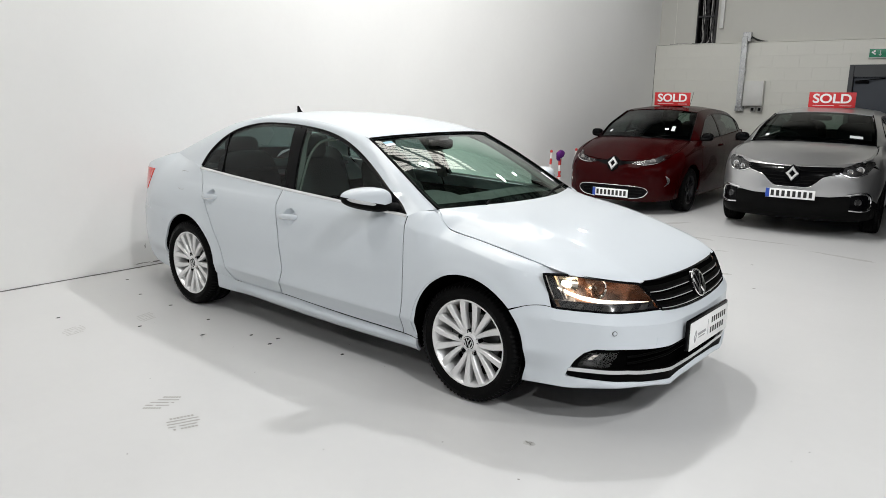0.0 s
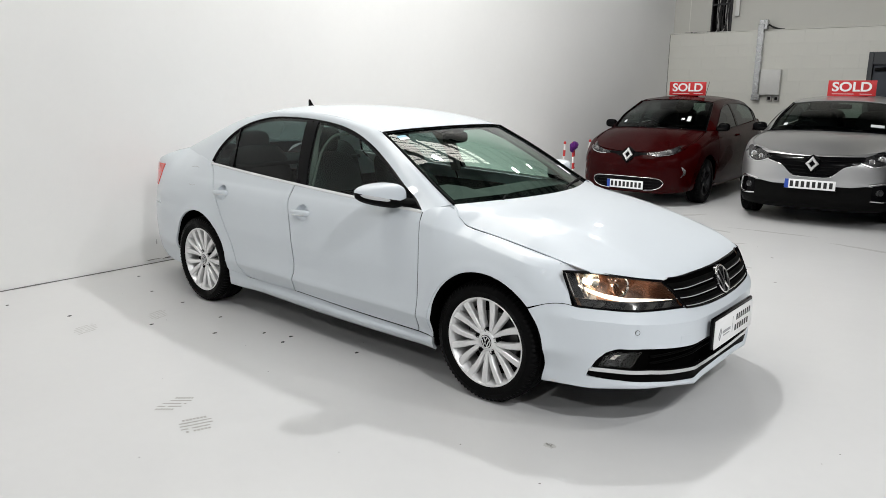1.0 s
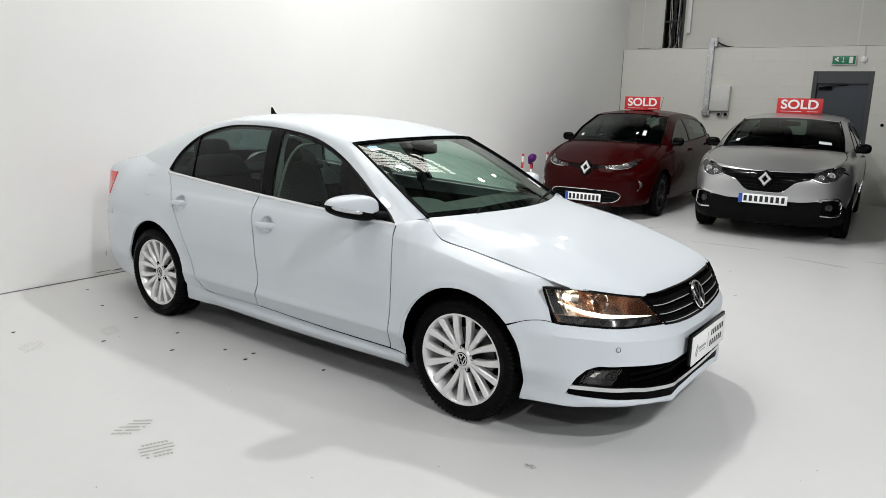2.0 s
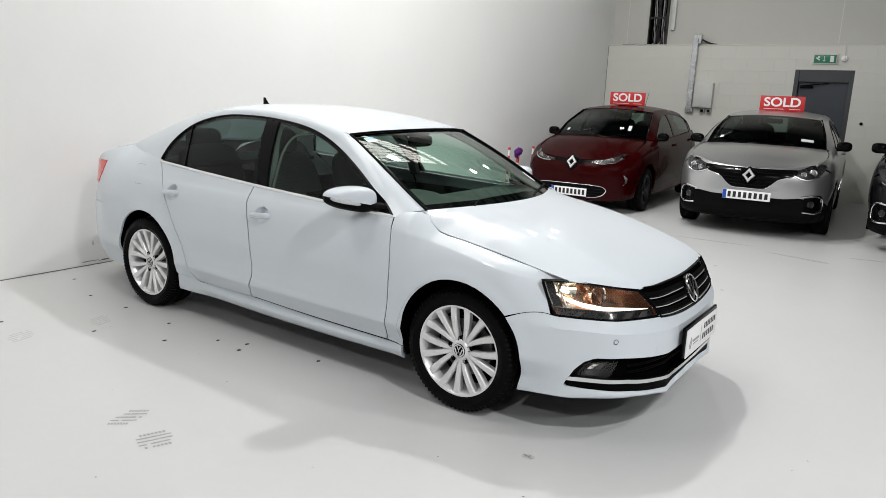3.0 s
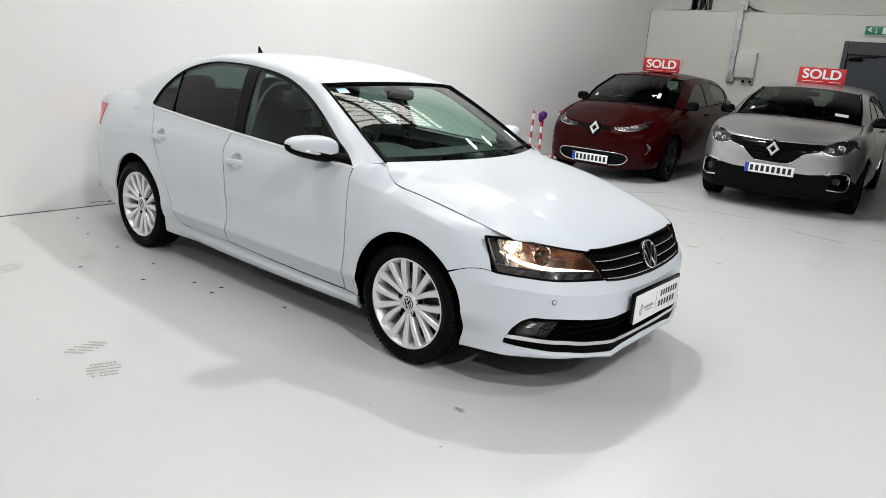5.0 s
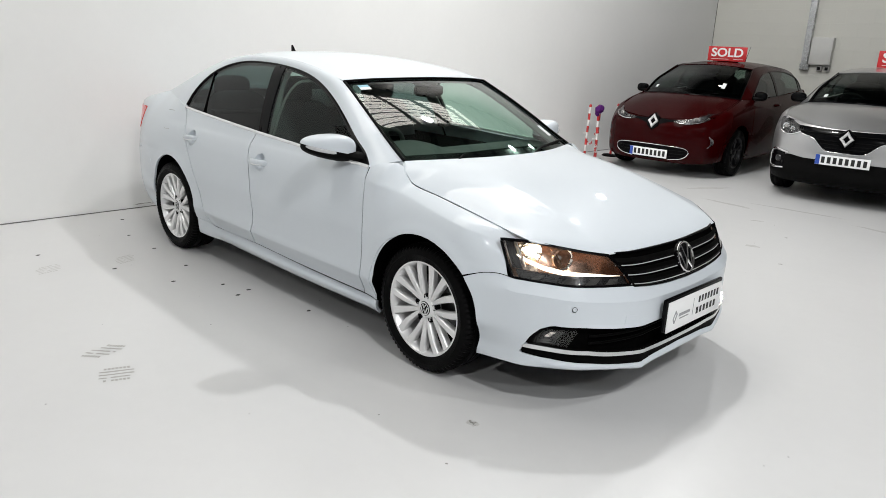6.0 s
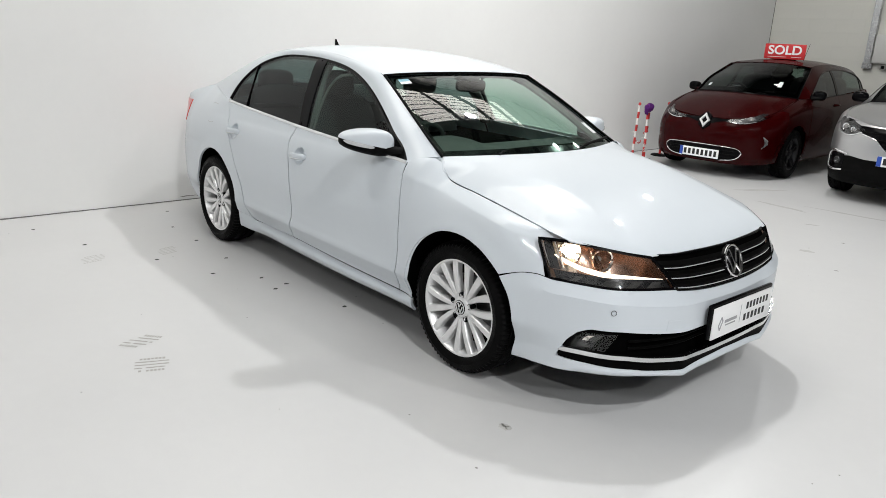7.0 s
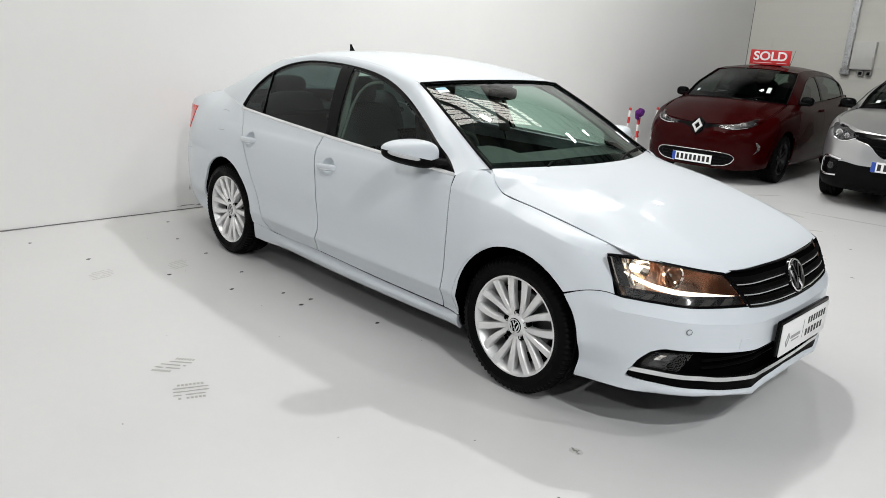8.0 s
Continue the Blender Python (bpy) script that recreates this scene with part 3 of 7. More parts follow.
def wheel(parent, x, y, r, side, rim="multi", width=0.225, rim_r=0.222, turn=0.0, steer=0.0):
    """A wheel with tyre, rim and brake disc; y is its outer face's distance from the middle of the car."""
    ob = new("wheel")
    ob.parent = parent
    ob.matrix_local = pose(x, side * (y - width / 2), r, 0, 0, (0 if side > 0 else 180) + steer)
    tyre(ob, r, rim_r, width)
    bm = bmesh.new()
    rim_barrel(bm, rim_r, width)
    w = width / 2
    y_axis = Matrix.Rotation(radians(-90), 4, "X")
    if rim == "multi":
        for k in range(5):
            for da in (-1, 0, 1):
                a0, a1 = radians(72 * k + 16 * da), radians(72 * k + 26 * da)
                spoke(bm, turn + a0, 0.046, rim_r - 0.008, 0.0105, 0.0195, w * 0.62, w * 0.82, 0.032, a1 - a0)
        lathe(bm, [(0.036, w * 0.72), (0.046, w * 0.70), (0.056, w * 0.60), (0.056, w * 0.2)], 40, y_axis)
        m = alloy
    else:
        for k in range(5):
            for da in (-0.14, 0.14):
                spoke(bm, turn + 2 * math.pi * k / 5 + da, 0.05, rim_r - 0.010, 0.016, 0.014, w * 0.55, w * 0.74)
        lathe(bm, [(0.036, w * 0.62), (0.07, w * 0.58), (0.07, w * 0.2)], 30, y_axis)
        m = alloy_dark if rim == "dark" else alloy
    part("rim", bm, m, ob, "silver alloy rim with many slim spokes" if rim == "multi" else "alloy rim with paired spokes")
    bm = bmesh.new()
    lathe(bm, [(0.0, w * 0.755), (0.022, w * 0.75), (0.031, w * 0.74), (0.036, w * 0.68), (0.036, w * 0.5)], 28, y_axis)
    part("hub_cap", bm, gloss_black if rim == "multi" else m, ob, "round centre cap")
    if rim == "multi":
        bm = bmesh.new()
        lathe(bm, [(0.027, w * 0.752), (0.030, w * 0.765), (0.033, w * 0.752), (0.030, w * 0.74), (0.027, w * 0.752)], 28, y_axis)
        for zig in (((-0.022, 0.010), (-0.009, -0.022), (0.0, -0.001), (0.009, -0.022), (0.022, 0.010)), ((-0.010, 0.022), (0.0, 0.003), (0.010, 0.022))):
            tube(bm, [(a, w * 0.762, b) for a, b in zig], 0.0034, 6)
        part("hub_ring", bm, alloy, ob, "chrome ring on the centre cap")
        for k in range(5):
            bm = bmesh.new()
            a = turn + 2 * math.pi * (k + 0.5) / 5
            lathe(bm, [(0.0, w * 0.60), (0.011, w * 0.60), (0.0145, w * 0.675), (0.0145, w * 0.40)], 12, Matrix.Translation((0.060 * math.cos(a), 0, 0.060 * math.sin(a))) @ y_axis)
            part("bolt_recess", bm, gloss_black, ob, "dark wheel bolt recess")
    bm = bmesh.new()
    lathe(bm, [(0.03, w * 0.02), (0.145, w * 0.02), (0.145, -w * 0.16), (0.03, -w * 0.16)], 40, y_axis)
    box(bm, (0.11, w * 0.0, 0.06), (0.09, 0.06, 0.14), 0.015)
    part("brake_disc", bm, disc_steel, ob, "steel brake disc and caliper")
    bm = bmesh.new()
    lathe(bm, [(0.0, -w * 0.3), (rim_r - 0.03, -w * 0.3), (rim_r - 0.03, -w * 0.75)], 32, y_axis)
    part("hub_back", bm, dark_inside, ob)
    return ob


def arch_liner(bm, x, z, r, y0, y1, side, sh=None):
    """The wheel well's skin, out to y1 or to just inside the flank sh."""
    a = np.linspace(-0.35, math.pi + 0.35, 40)
    rim = np.stack([x + r * np.cos(a), 0 * a, z + r * np.sin(a)], 1)
    edge = rim + (0, side * y1, 0)
    if sh:
        edge[:, 1] = [side * (sh.at(sh.X(q[0]), max(q[2], 0.2))[1] - 0.012) for q in rim]
    p = np.stack([edge, rim + (0, side * y0, 0)], 1)
    grid(bm, p, side < 0)
    c = bm.verts.new((x, side * y0, z))
    vs = [bm.verts.new(q + (0, side * y0, 0)) for q in rim]
    for i in range(len(vs) - 1):
        bm.faces.new((c, vs[i], vs[i + 1]))


def arch(x, z, r, a0, a1, n=20):
    """Points of a wheel arch in side view, from angle a0 to a1 (degrees, 0 forward)."""
    return [(x + r * math.cos(radians(a)), z + r * math.sin(radians(a))) for a in np.linspace(a0, a1, n)]


# ---------- the white saloon ----------
def white_saloon():
    car = thing("saloon_car", Matrix(), "white four-door saloon car with lit headlamps, parked on the grey floor", "car")
    sh = Shell(SALOON_PLAN, saloon_inset, NOSE_LENGTH)
    X, Y = sh.X, sh.Y
    sx = lambda pts: [(X(a), b) for a, b in pts]

    def flank(bottom, top, left, right, nu, nv, soft=(1, 1, 1, 1), deep=0.0):
        """A patch of the flank between four edges given as (s, z)."""
        e = [rounded(q, n, bool(f)) for q, n, f in zip((bottom, top, left, right), (nu, nu, nv, nv), soft)]
        g = coons(*e)
        return sh.at(g[..., 0], g[..., 1], deep)

    def panel(name, p, side, material=paint_white, gap=0.0022, flange=0.014, label="", parent=car):
        bm = bmesh.new()
        sheet(bm, mirrored(p, side), (0, side, 0.15), gap, flange)
        return part(name, bm, material, parent, label)

    belt = lambda x: float(np.interp(-x, [0.4, 1.0, 1.56, 2.1, 2.6], [0.928, 0.950, 0.972, 0.998, 1.026]))
    fseam = [(-0.476, 0.262), (-0.450, 0.40), (-0.426, 0.65), (-0.433, 0.85), (-0.446, belt(-0.446))]
    bseam = [(-1.574, 0.282), (-1.542, 0.36), (-1.507, 0.48), (-1.530, 0.72), (-1.572, 0.88), (-1.562, belt(-1.562))]
    rseam = [(-2.085, 0.277), (-2.118, 0.292), (-2.146, 0.325), (-2.185, 0.41), (-2.245, 0.55), (-2.335, 0.70), (-2.445, 0.87), (-2.53, 0.975), (-2.575, belt(-2.575))]
    AF, AR, AZ, ARAD = -0.004, -2.663, 0.328, 0.360
    farch = arch(AF, AZ, ARAD, 192, 41)
    rarch = arch(AR, AZ, ARAD, -12, 169)

    for side in (-1, 1):
        # front and rear door, with a dished recess behind each handle
        for nm, front, rear, hx, hz in (("front_door", fseam, bseam, -1.425, 0.818), ("rear_door", [(x - 0.003, z) for x, z in bseam], rseam, -2.338, 0.850)):
            bot = [front[0], ((front[0][0] + rear[0][0]) / 2, (front[0][1] + rear[0][1]) / 2 - 0.004), rear[0]]
            topl = [(x, belt(x)) for x in np.linspace(front[-1][0], rear[-1][0], 6)]
            e = [rounded(sx(bot), 170), rounded(sx(topl), 170), rounded(sx(front), 110), rounded(sx(rear), 110)]
            g = coons(*e)
            base = sh.at(g[..., 0], g[..., 1])
            r = np.sqrt(((base[..., 0] - hx - 0.006) / 0.056) ** 2 + ((base[..., 2] - hz) / 0.049) ** 2)
            dish = 0.040 * (1 - ease(0.50, 1.0, r)) ** 0.6
            door = panel(nm, sh.at(g[..., 0], g[..., 1], dish), side, gap=0.0029)
            bm = bmesh.new()
            hy = float(sh.at(X(hx), hz)[1])
            bar = rounded([(hx + 0.078, hy - 0.004, hz + 0.002), (hx + 0.062, hy + 0.019, hz + 0.004), (hx, hy + 0.026, hz), (hx - 0.062, hy + 0.019, hz - 0.002), (hx - 0.084, hy - 0.004, hz - 0.002)], 14)
            tube(bm, mirrored(bar, side), [0.014, 0.0165] + [0.0185] * 9 + [0.0175, 0.0165, 0.014], 14, 0.55)
            part("door_handle", bm, paint_white, door, "white pull handle with a chrome edge")
            bm = bmesh.new()
            tube(bm, mirrored(bar[2:-2] + (0, 0.008, -0.011), side), 0.0018, 6)
            part("handle_trim", bm, chrome, door, "thin chrome handle trim")
        # Near-black tubes behind the shut lines hold the gaps' shade in their colour.
        for line in (fseam, bseam, rseam):
            bm = bmesh.new()
            q = rounded(sx(line), 30)
            tube(bm, mirrored(sh.at(q[:, 0], q[:, 1], 0.009), side), 0.006, 6)
            part("seam_shade", bm, dark_inside, car)
        bm = bmesh.new()
        lip = rounded(sx([bseam[0], (-1.85, 0.281)] + rseam[:-1]), 70)
        tube(bm, mirrored(sh.at(lip[:, 0], lip[:, 1], 0.024), side), 0.012, 6)
        part("door_flange", bm, paint_white, car)
        # sill
        low = [(-0.366, 0.172), (-1.3, 0.160), (-2.318, 0.185)]
        up = [(-0.366, 0.253), (-0.48, 0.256), (-1.0, 0.262), (-1.57, 0.277), (-2.0, 0.275), (-2.085, 0.273), (-2.125, 0.286), (-2.20, 0.299), (-2.293, 0.304)]
        roll = np.interp(np.linspace(0, 1, 15), [0, 0.15, 0.35, 0.55, 0.75, 0.9, 1], [0.012, 0.002, -0.008, -0.012, -0.008, 0.001, 0.011])[None, :] * (ease(0.92, 0.80, np.linspace(0, 1, 60)) * ease(-0.02, 0.06, np.linspace(0, 1, 60)))[:, None]
        panel("sill", flank(sx(low), sx(up), sx([low[0], up[0]]), sx([low[-1], up[-1]]), 60, 15, deep=roll), side, gap=0.0029)
        # front wing
        bot = [(-0.471, 0.262), (-0.40, 0.258)] + farch
        right = [farch[-1], (0.353, 0.593), (0.424, 0.604), (0.480, 0.596), (0.452, 0.67), (0.428, 0.735), (0.522, 0.7525)]
        top = [(-0.440, 0.935), (-0.395, 0.962), (-0.335, 0.9665)] + [(x, float(hood_z(x))) for x in (-0.30, -0.27, -0.24, -0.205, -0.15, -0.10, -0.05, 0, 0.07, 0.13, 0.2, 0.31, 0.41, 0.46)] + [(0.522, 0.7525)]
        left = [(-0.473, 0.262)] + [(x + 0.001, z) for x, z in fseam[1:-1]] + [(-0.442, 0.935)]
        panel("front_wing", flank(sx(bot), sx(top), sx(left), sx(right), 70, 80, (0, 0, 1, 0)), side, flange=0.004)
        # rear quarter
        bot = [(-2.292, 0.303)] + rarch[1:-2] + [(-3.020, 0.43)]
        seam = [(x - 0.006, z + 0.001) for x, z in rounded(rseam, 60)[:-1]] + [(-2.588, 1.03)]
        top = [(-2.588, 1.03), (-2.68, 1.049), (-2.75, 1.058), (-2.9, 1.078), (-3.0, 1.089), (-3.14, 1.100), (-3.25, 1.078), (-3.36, 1.052), (-3.48, 1.005), (-3.55, 0.960)]
        left = [(-2.292, 0.303), (-2.20, 0.298), (-2.125, 0.286), seam[0]]
        right = [(-3.020, 0.43), (-3.05, 0.60), (-3.30, 0.66), (-3.34, 0.80), (-3.45, 0.920), (-3.55, 0.960)]
        over = np.vstack([rounded(sx(seam), 60, False), rounded(sx(top), 61, False)[1:]])
        g = coons(rounded(sx(bot), 120, False), over, rounded(sx(left), 40, False), rounded(sx(right), 40, False))
        quarter_p = sh.at(g[..., 0], g[..., 1])
        # tail lamp and rear bumper
        panel("tail_lamp", flank([(X(-3.40), 0.800), (sh.end - 0.36, 0.80)], [(X(-3.325), 0.972), (sh.end - 0.40, 0.965)], [(X(-3.40), 0.800), (X(-3.345), 0.88), (X(-3.325), 0.972)], [(sh.end - 0.36, 0.80), (sh.end - 0.40, 0.965)], 20, 12, deep=-0.006), side, red_lens, label="red tail lamp lens")
        panel("rear_bumper", flank([(X(-3.012), 0.20), (sh.end, 0.19)], [(X(-3.022), 0.43), (X(-3.05), 0.60), (X(-3.30), 0.66), (sh.end, 0.67)], [(X(-3.012), 0.20), (X(-3.022), 0.43)], [(sh.end, 0.19), (sh.end, 0.67)], 40, 14, (1, 0, 1, 1)), side, gap=0.0)
        panel("boot_side", flank([(X(-3.31), 0.665), (sh.end, 0.675)], [(X(-3.55), 0.960), (sh.end - 0.45, 1.0), (sh.end, 1.01)], [(X(-3.31), 0.665), (X(-3.345), 0.80), (X(-3.455), 0.920), (X(-3.55), 0.960)], [(sh.end, 0.675), (sh.end, 1.01)], 30, 16), side, gap=0.0)

    # glasshouse outlines on the +y side: lower edge of the white frame, and its upper edge towards roof and screens
    dlo = [(-0.452, 0.930), (-0.540, 0.990), (-0.632, 1.044), (-0.774, 1.132), (-0.992, 1.242), (-1.202, 1.314), (-1.412, 1.350), (-1.649, 1.368), (-1.803, 1.373), (-2.014, 1.372),
           (-2.150, 1.359), (-2.305, 1.322), (-2.430, 1.264), (-2.540, 1.156), (-2.585, 1.030)]
    rail = [(-0.345, 0.692, 0.968), (-0.47, 0.675, 1.040), (-0.60, 0.655, 1.115), (-0.78, 0.622, 1.213), (-0.985, 0.580, 1.317), (-1.20, 0.563, 1.362), (-1.42, 0.543, 1.392), (-1.649, 0.525, 1.408), (-1.80, 0.518, 1.412),
            (-2.02, 0.515, 1.409), (-2.20, 0.522, 1.396), (-2.42, 0.535, 1.355), (-2.68, 0.552, 1.272), (-2.93, 0.570, 1.178), (-3.14, 0.590, 1.098)]
    dlo3 = np.array([sh.at(X(a), b) for a, b in dlo])
    n_rail = 90

    def by_knots(pts):
        """Even steps from knot to knot, so that both edges keep pace."""
        p = np.array(pts, float)
        fine = rounded(p, 900)
        idx = [int(np.argmin(np.linalg.norm(fine - q, axis=1))) for q in p]
        u = np.interp(np.linspace(0, len(p) - 1, n_rail), range(len(p)), idx)
        return np.stack([np.interp(u, range(900), fine[:, k]) for k in range(3)], 1)

    lower, upper = by_knots(dlo3), by_knots(rail)
    for line in (lower, upper):
        for _ in range(8):
            line[1:-1] = 0.25 * line[:-2] + 0.5 * line[1:-1] + 0.25 * line[2:]
    for side in (-1, 1):
        bm = bmesh.new()
        v = np.linspace(0, 1, 8)[None, :, None]
        p = lower[:, None] * (1 - v) + upper[:, None] * v
        bow = np.sin(np.pi * v) * 0.007 + np.sin(np.pi * v ** 1.6) * 0.011 * ease(-1.5, -0.9, p[..., :1])
        c = p - np.array((0, 0, 0.75)) * 1
        c[..., 0] = 0
        p = p + bow * c / np.linalg.norm(c, axis=-1, keepdims=True)
        sheet(bm, mirrored(p, side), (0, side, 0.6), 0.0, 0.012)
        part("side_frame", bm, paint_white, car, "white roof pillar and rail")
        # black surround, chrome belt strip
        bm = bmesh.new()
        tube(bm, mirrored(lower[1:-1] + (0, -0.005, -0.010), side), 0.016, 8, 0.7)
        part("window_seal", bm, gloss_black, car, "black window surround")
        bm = bmesh.new()
        line = np.array([sh.at(X(x), belt(x) + 0.004, -0.003) for x in np.linspace(-0.452, -2.585, 40)])
        tube(bm, mirrored(line, side), 0.0095, 8, 0.5)
        part("belt_strip", bm, bright_trim, car, "satin chrome strip below the windows")
        # panes and pillars
        top_z = lambda x: float(np.interp(-x, [-q[0] for q in dlo], [q[1] for q in dlo])) - 0.004
        bp = lambda z, off=0.0: -1.462 + off - (z - 0.98) * 0.33
        bq = lambda z, off=0.0: -1.537 + off - (z - 0.98) * 0.41
        qd = lambda z, off=0.0: -2.290 + off - (z - 1.03) * 0.36
        arc = lambda x0, x1, n=14: [(x, top_z(x)) for x in np.linspace(x0, x1, n)]
        low = lambda x0, x1: [(x, belt(x) + 0.008) for x in np.linspace(x0, x1, 5)]
        zb_, zq_, zd_ = 1.352, 1.356, 1.268
        # front door pane: its front corner is the mirror triangle
        tri = -0.60
        b, t = low(tri, bp(0.98)), arc(tri, bp(zb_))
        g = flank(sx(b), sx(t), sx([b[0], t[0]]), sx([b[-1], (bp(1.15), 1.15), t[-1]]), 40, 24, (1, 1, 1, 1), 0.006)
        panel("front_window", g, side, glass_side, 0, 0, "tinted front door window")
        b, t = low(bq(0.98), qd(1.03)), arc(bq(zq_), qd(zd_))
        g = flank(sx(b), sx(t), sx([b[0], t[0]]), sx([b[-1], t[-1]]), 30, 24, (1, 1, 1, 1), 0.006)
        panel("rear_window", g, side, glass_dark, 0, 0, "dark tinted rear door window")
        b, t = low(qd(1.03, -0.02), -2.575), arc(qd(zd_, -0.02), -2.50, 10)
        g = flank(sx(b), sx(t), sx([b[0], t[0]]), sx([b[-1], (-2.560, 1.10), t[-1]]), 14, 20, (1, 1, 1, 1), 0.006)
        panel("quarter_window", g, side, glass_dark, 0, 0, "dark tinted fixed quarter window")
        b, t = low(bp(0.98, 0.008), bq(0.98, -0.008)), arc(bp(zb_, 0.008), bq(zq_, -0.008), 4)
        g = flank(sx(b), sx(t), sx([b[0], t[0]]), sx([b[-1], t[-1]]), 10, 20, (1, 1, 1, 1), 0.001)
        panel("door_pillar", g, side, gloss_black, 0, 0.02, "gloss black door pillar")
        bm = bmesh.new()
        p0, p1 = sh.at(X(bp(1.0) - 0.052), belt(-1.5) + 0.01, -0.001), sh.at(X(bp(zb_) - 0.052), zb_ + 0.008, -0.001)
        tube(bm, mirrored(np.array([p0 * (1 - t) + p1 * t for t in np.linspace(0, 1, 6)]), side), 0.003, 6)
        part("pillar_gap", bm, dark_inside, car)
        bm = bmesh.new()
        p0, p1 = sh.at(X(qd(1.02, -0.01)), belt(-2.3) + 0.005, 0.002), sh.at(X(qd(1.275, -0.01)), 1.278, 0.002)
        tube(bm, mirrored(np.array([p0 * (1 - t) + p1 * t for t in np.linspace(0, 1, 6)]), side), 0.011, 8, 0.5)
        part("window_bar", bm, gloss_black, car, "black window divider")
        g = flank(sx(low(-0.462, tri - 0.0)), sx([(-0.47, belt(-0.47) + 0.014), (-0.53, 0.975), (tri, top_z(tri))]), sx([(-0.462, belt(-0.46) + 0.008), (-0.47, belt(-0.47) + 0.014)]), sx([(tri, belt(tri) + 0.008), (tri, top_z(tri))]), 10, 8, (1, 1, 1, 1), 0.0)
        panel("mirror_triangle", g, side, matt_black, 0, 0.01, "black mirror triangle")

    # bonnet
    er = [(-0.338, 0.690, 0.9685)] + [(x, float(hood_y(x)), float(hood_z(x))) for x in (-0.30, -0.27, -0.24, -0.205, -0.13, -0.05, 0.06, 0.17, 0.27, 0.37, 0.46)] + [(0.524, 0.7215, 0.7525)]
    lamp_top = [(0.524, 0.7215, 0.7525), (0.606, 0.652, 0.738), (0.697, 0.570, 0.722), (0.766, 0.494, 0.712)]
    nose = lamp_top + [(0.787, 0.30, 0.708), (0.798, 0.12, 0.704), (0.800, 0.0, 0.703)]
    front = [(a, -b, c) for a, b, c in nose] + nose[-2::-1]
    back = [(-0.338, -0.690, 0.970), (-0.25, -0.50, 0.976), (-0.165, -0.25, 0.981), (-0.135, 0, 0.983), (-0.165, 0.25, 0.981), (-0.25, 0.50, 0.976), (-0.338, 0.690, 0.970)]
    el = [(a, -b, c) for a, b, c in er]
    nu, nv = 60, 60
    g = coons(rounded(el, nu), rounded(er, nu), rounded(back, nv), rounded(front, nv, False))
    u, v = np.linspace(0, 1, nu)[:, None], np.linspace(-1, 1, nv)[None, :]
    crest = smooth_table([-0.135, 0.1, 0.3, 0.5, 0.65, 0.75, 0.80], [0.983, 0.945, 0.900, 0.838, 0.783, 0.738, 0.703])
    rise = crest(g[:, nv // 2, 0]) - g[:, nv // 2, 2]
    g[..., 2] += rise[:, None] * (1 - np.abs(v) ** 5.5) + 0.004 * np.sin(np.pi * u) * ease(0.66, 0.60, np.abs(v))
    bm = bmesh.new()
    sheet(bm, g, (0, 0, 1), 0.0022, 0.005)
    part("bonnet", bm, paint_white, car, "white bonnet")
    for side in (-1, 1):
        bm = bmesh.new()
        tube(bm, mirrored(rounded([(-0.40, 0.70, 0.955)] + er[:-2], 50) + (0, 0.002, -0.017), side), 0.013, 8)
        lip = np.array([[np.array((x, float(hood_y(x)) - 0.012, float(hood_z(x)) - 0.008)), sh.at(X(x), float(hood_z(x)) - 0.004, 0.004), sh.at(X(x), float(hood_z(x)) - 0.022, 0.004)] for x in np.linspace(0.10, 0.523, 22)])
        sheet(bm, mirrored(lip, side), (0, side, 0.6))
        part("wing_flange", bm, paint_white, car)

    # roof, screens, boot lid
    side_top = [q for q in rail if -2.45 < q[0] < -0.97]
    wtop = [(-0.985, -0.580, 1.317), (-0.94, -0.40, 1.330), (-0.905, -0.18, 1.337), (-0.895, 0, 1.339), (-0.905, 0.18, 1.337), (-0.94, 0.40, 1.330), (-0.985, 0.580, 1.317)]
    rtop = [(-2.42, -0.535, 1.355), (-2.48, -0.3, 1.379), (-2.50, 0, 1.387), (-2.48, 0.3, 1.379), (-2.42, 0.535, 1.355)]
    g = coons(rounded([(a, -b, c) for a, b, c in side_top], 50), rounded(side_top, 50), rounded(wtop, 36), rounded(rtop, 36))
    u, v = np.linspace(0, 1, 50)[:, None], np.linspace(-1, 1, 36)[None, :]
    g[..., 2] += 0.008 * np.sin(np.pi * u) ** 0.8 * (1 - np.abs(v) ** 2.4)
    bm = bmesh.new()
    sheet(bm, g, (0, 0, 1), 0.0, 0.01)
    part("roof", bm, paint_white, car, "white roof")
    fin = bmesh.new()
    rows = []
    for z, x0, x1, w in ((1.404, -2.225, -2.385, 0.030), (1.418, -2.235, -2.380, 0.024), (1.423, -2.290, -2.375, 0.011), (1.440, -2.325, -2.374, 0.007), (1.462, -2.346, -2.376, 0.005), (1.478, -2.358, -2.377, 0.002)):
        rows.append([(x0, 0, z), (x0 * 0.7 + x1 * 0.3, w * 0.8, z), (x0 * 0.4 + x1 * 0.6, w, z), (x1, w * 0.7, z), (x1, -w * 0.7, z), (x0 * 0.4 + x1 * 0.6, -w, z), (x0 * 0.7 + x1 * 0.3, -w * 0.8, z)])
    q = grid(fin, np.array(rows).transpose(1, 0, 2), False, closed=True)
    fin.faces.new([r[-1] for r in q])
    part("roof_aerial", fin, gloss_black, car, "black shark-fin aerial")
    wedge = [(-0.338, 0.690, 0.972), (-0.47, 0.673, 1.042), (-0.60, 0.653, 1.117), (-0.78, 0.620, 1.215), (-0.983, 0.578, 1.3165)]
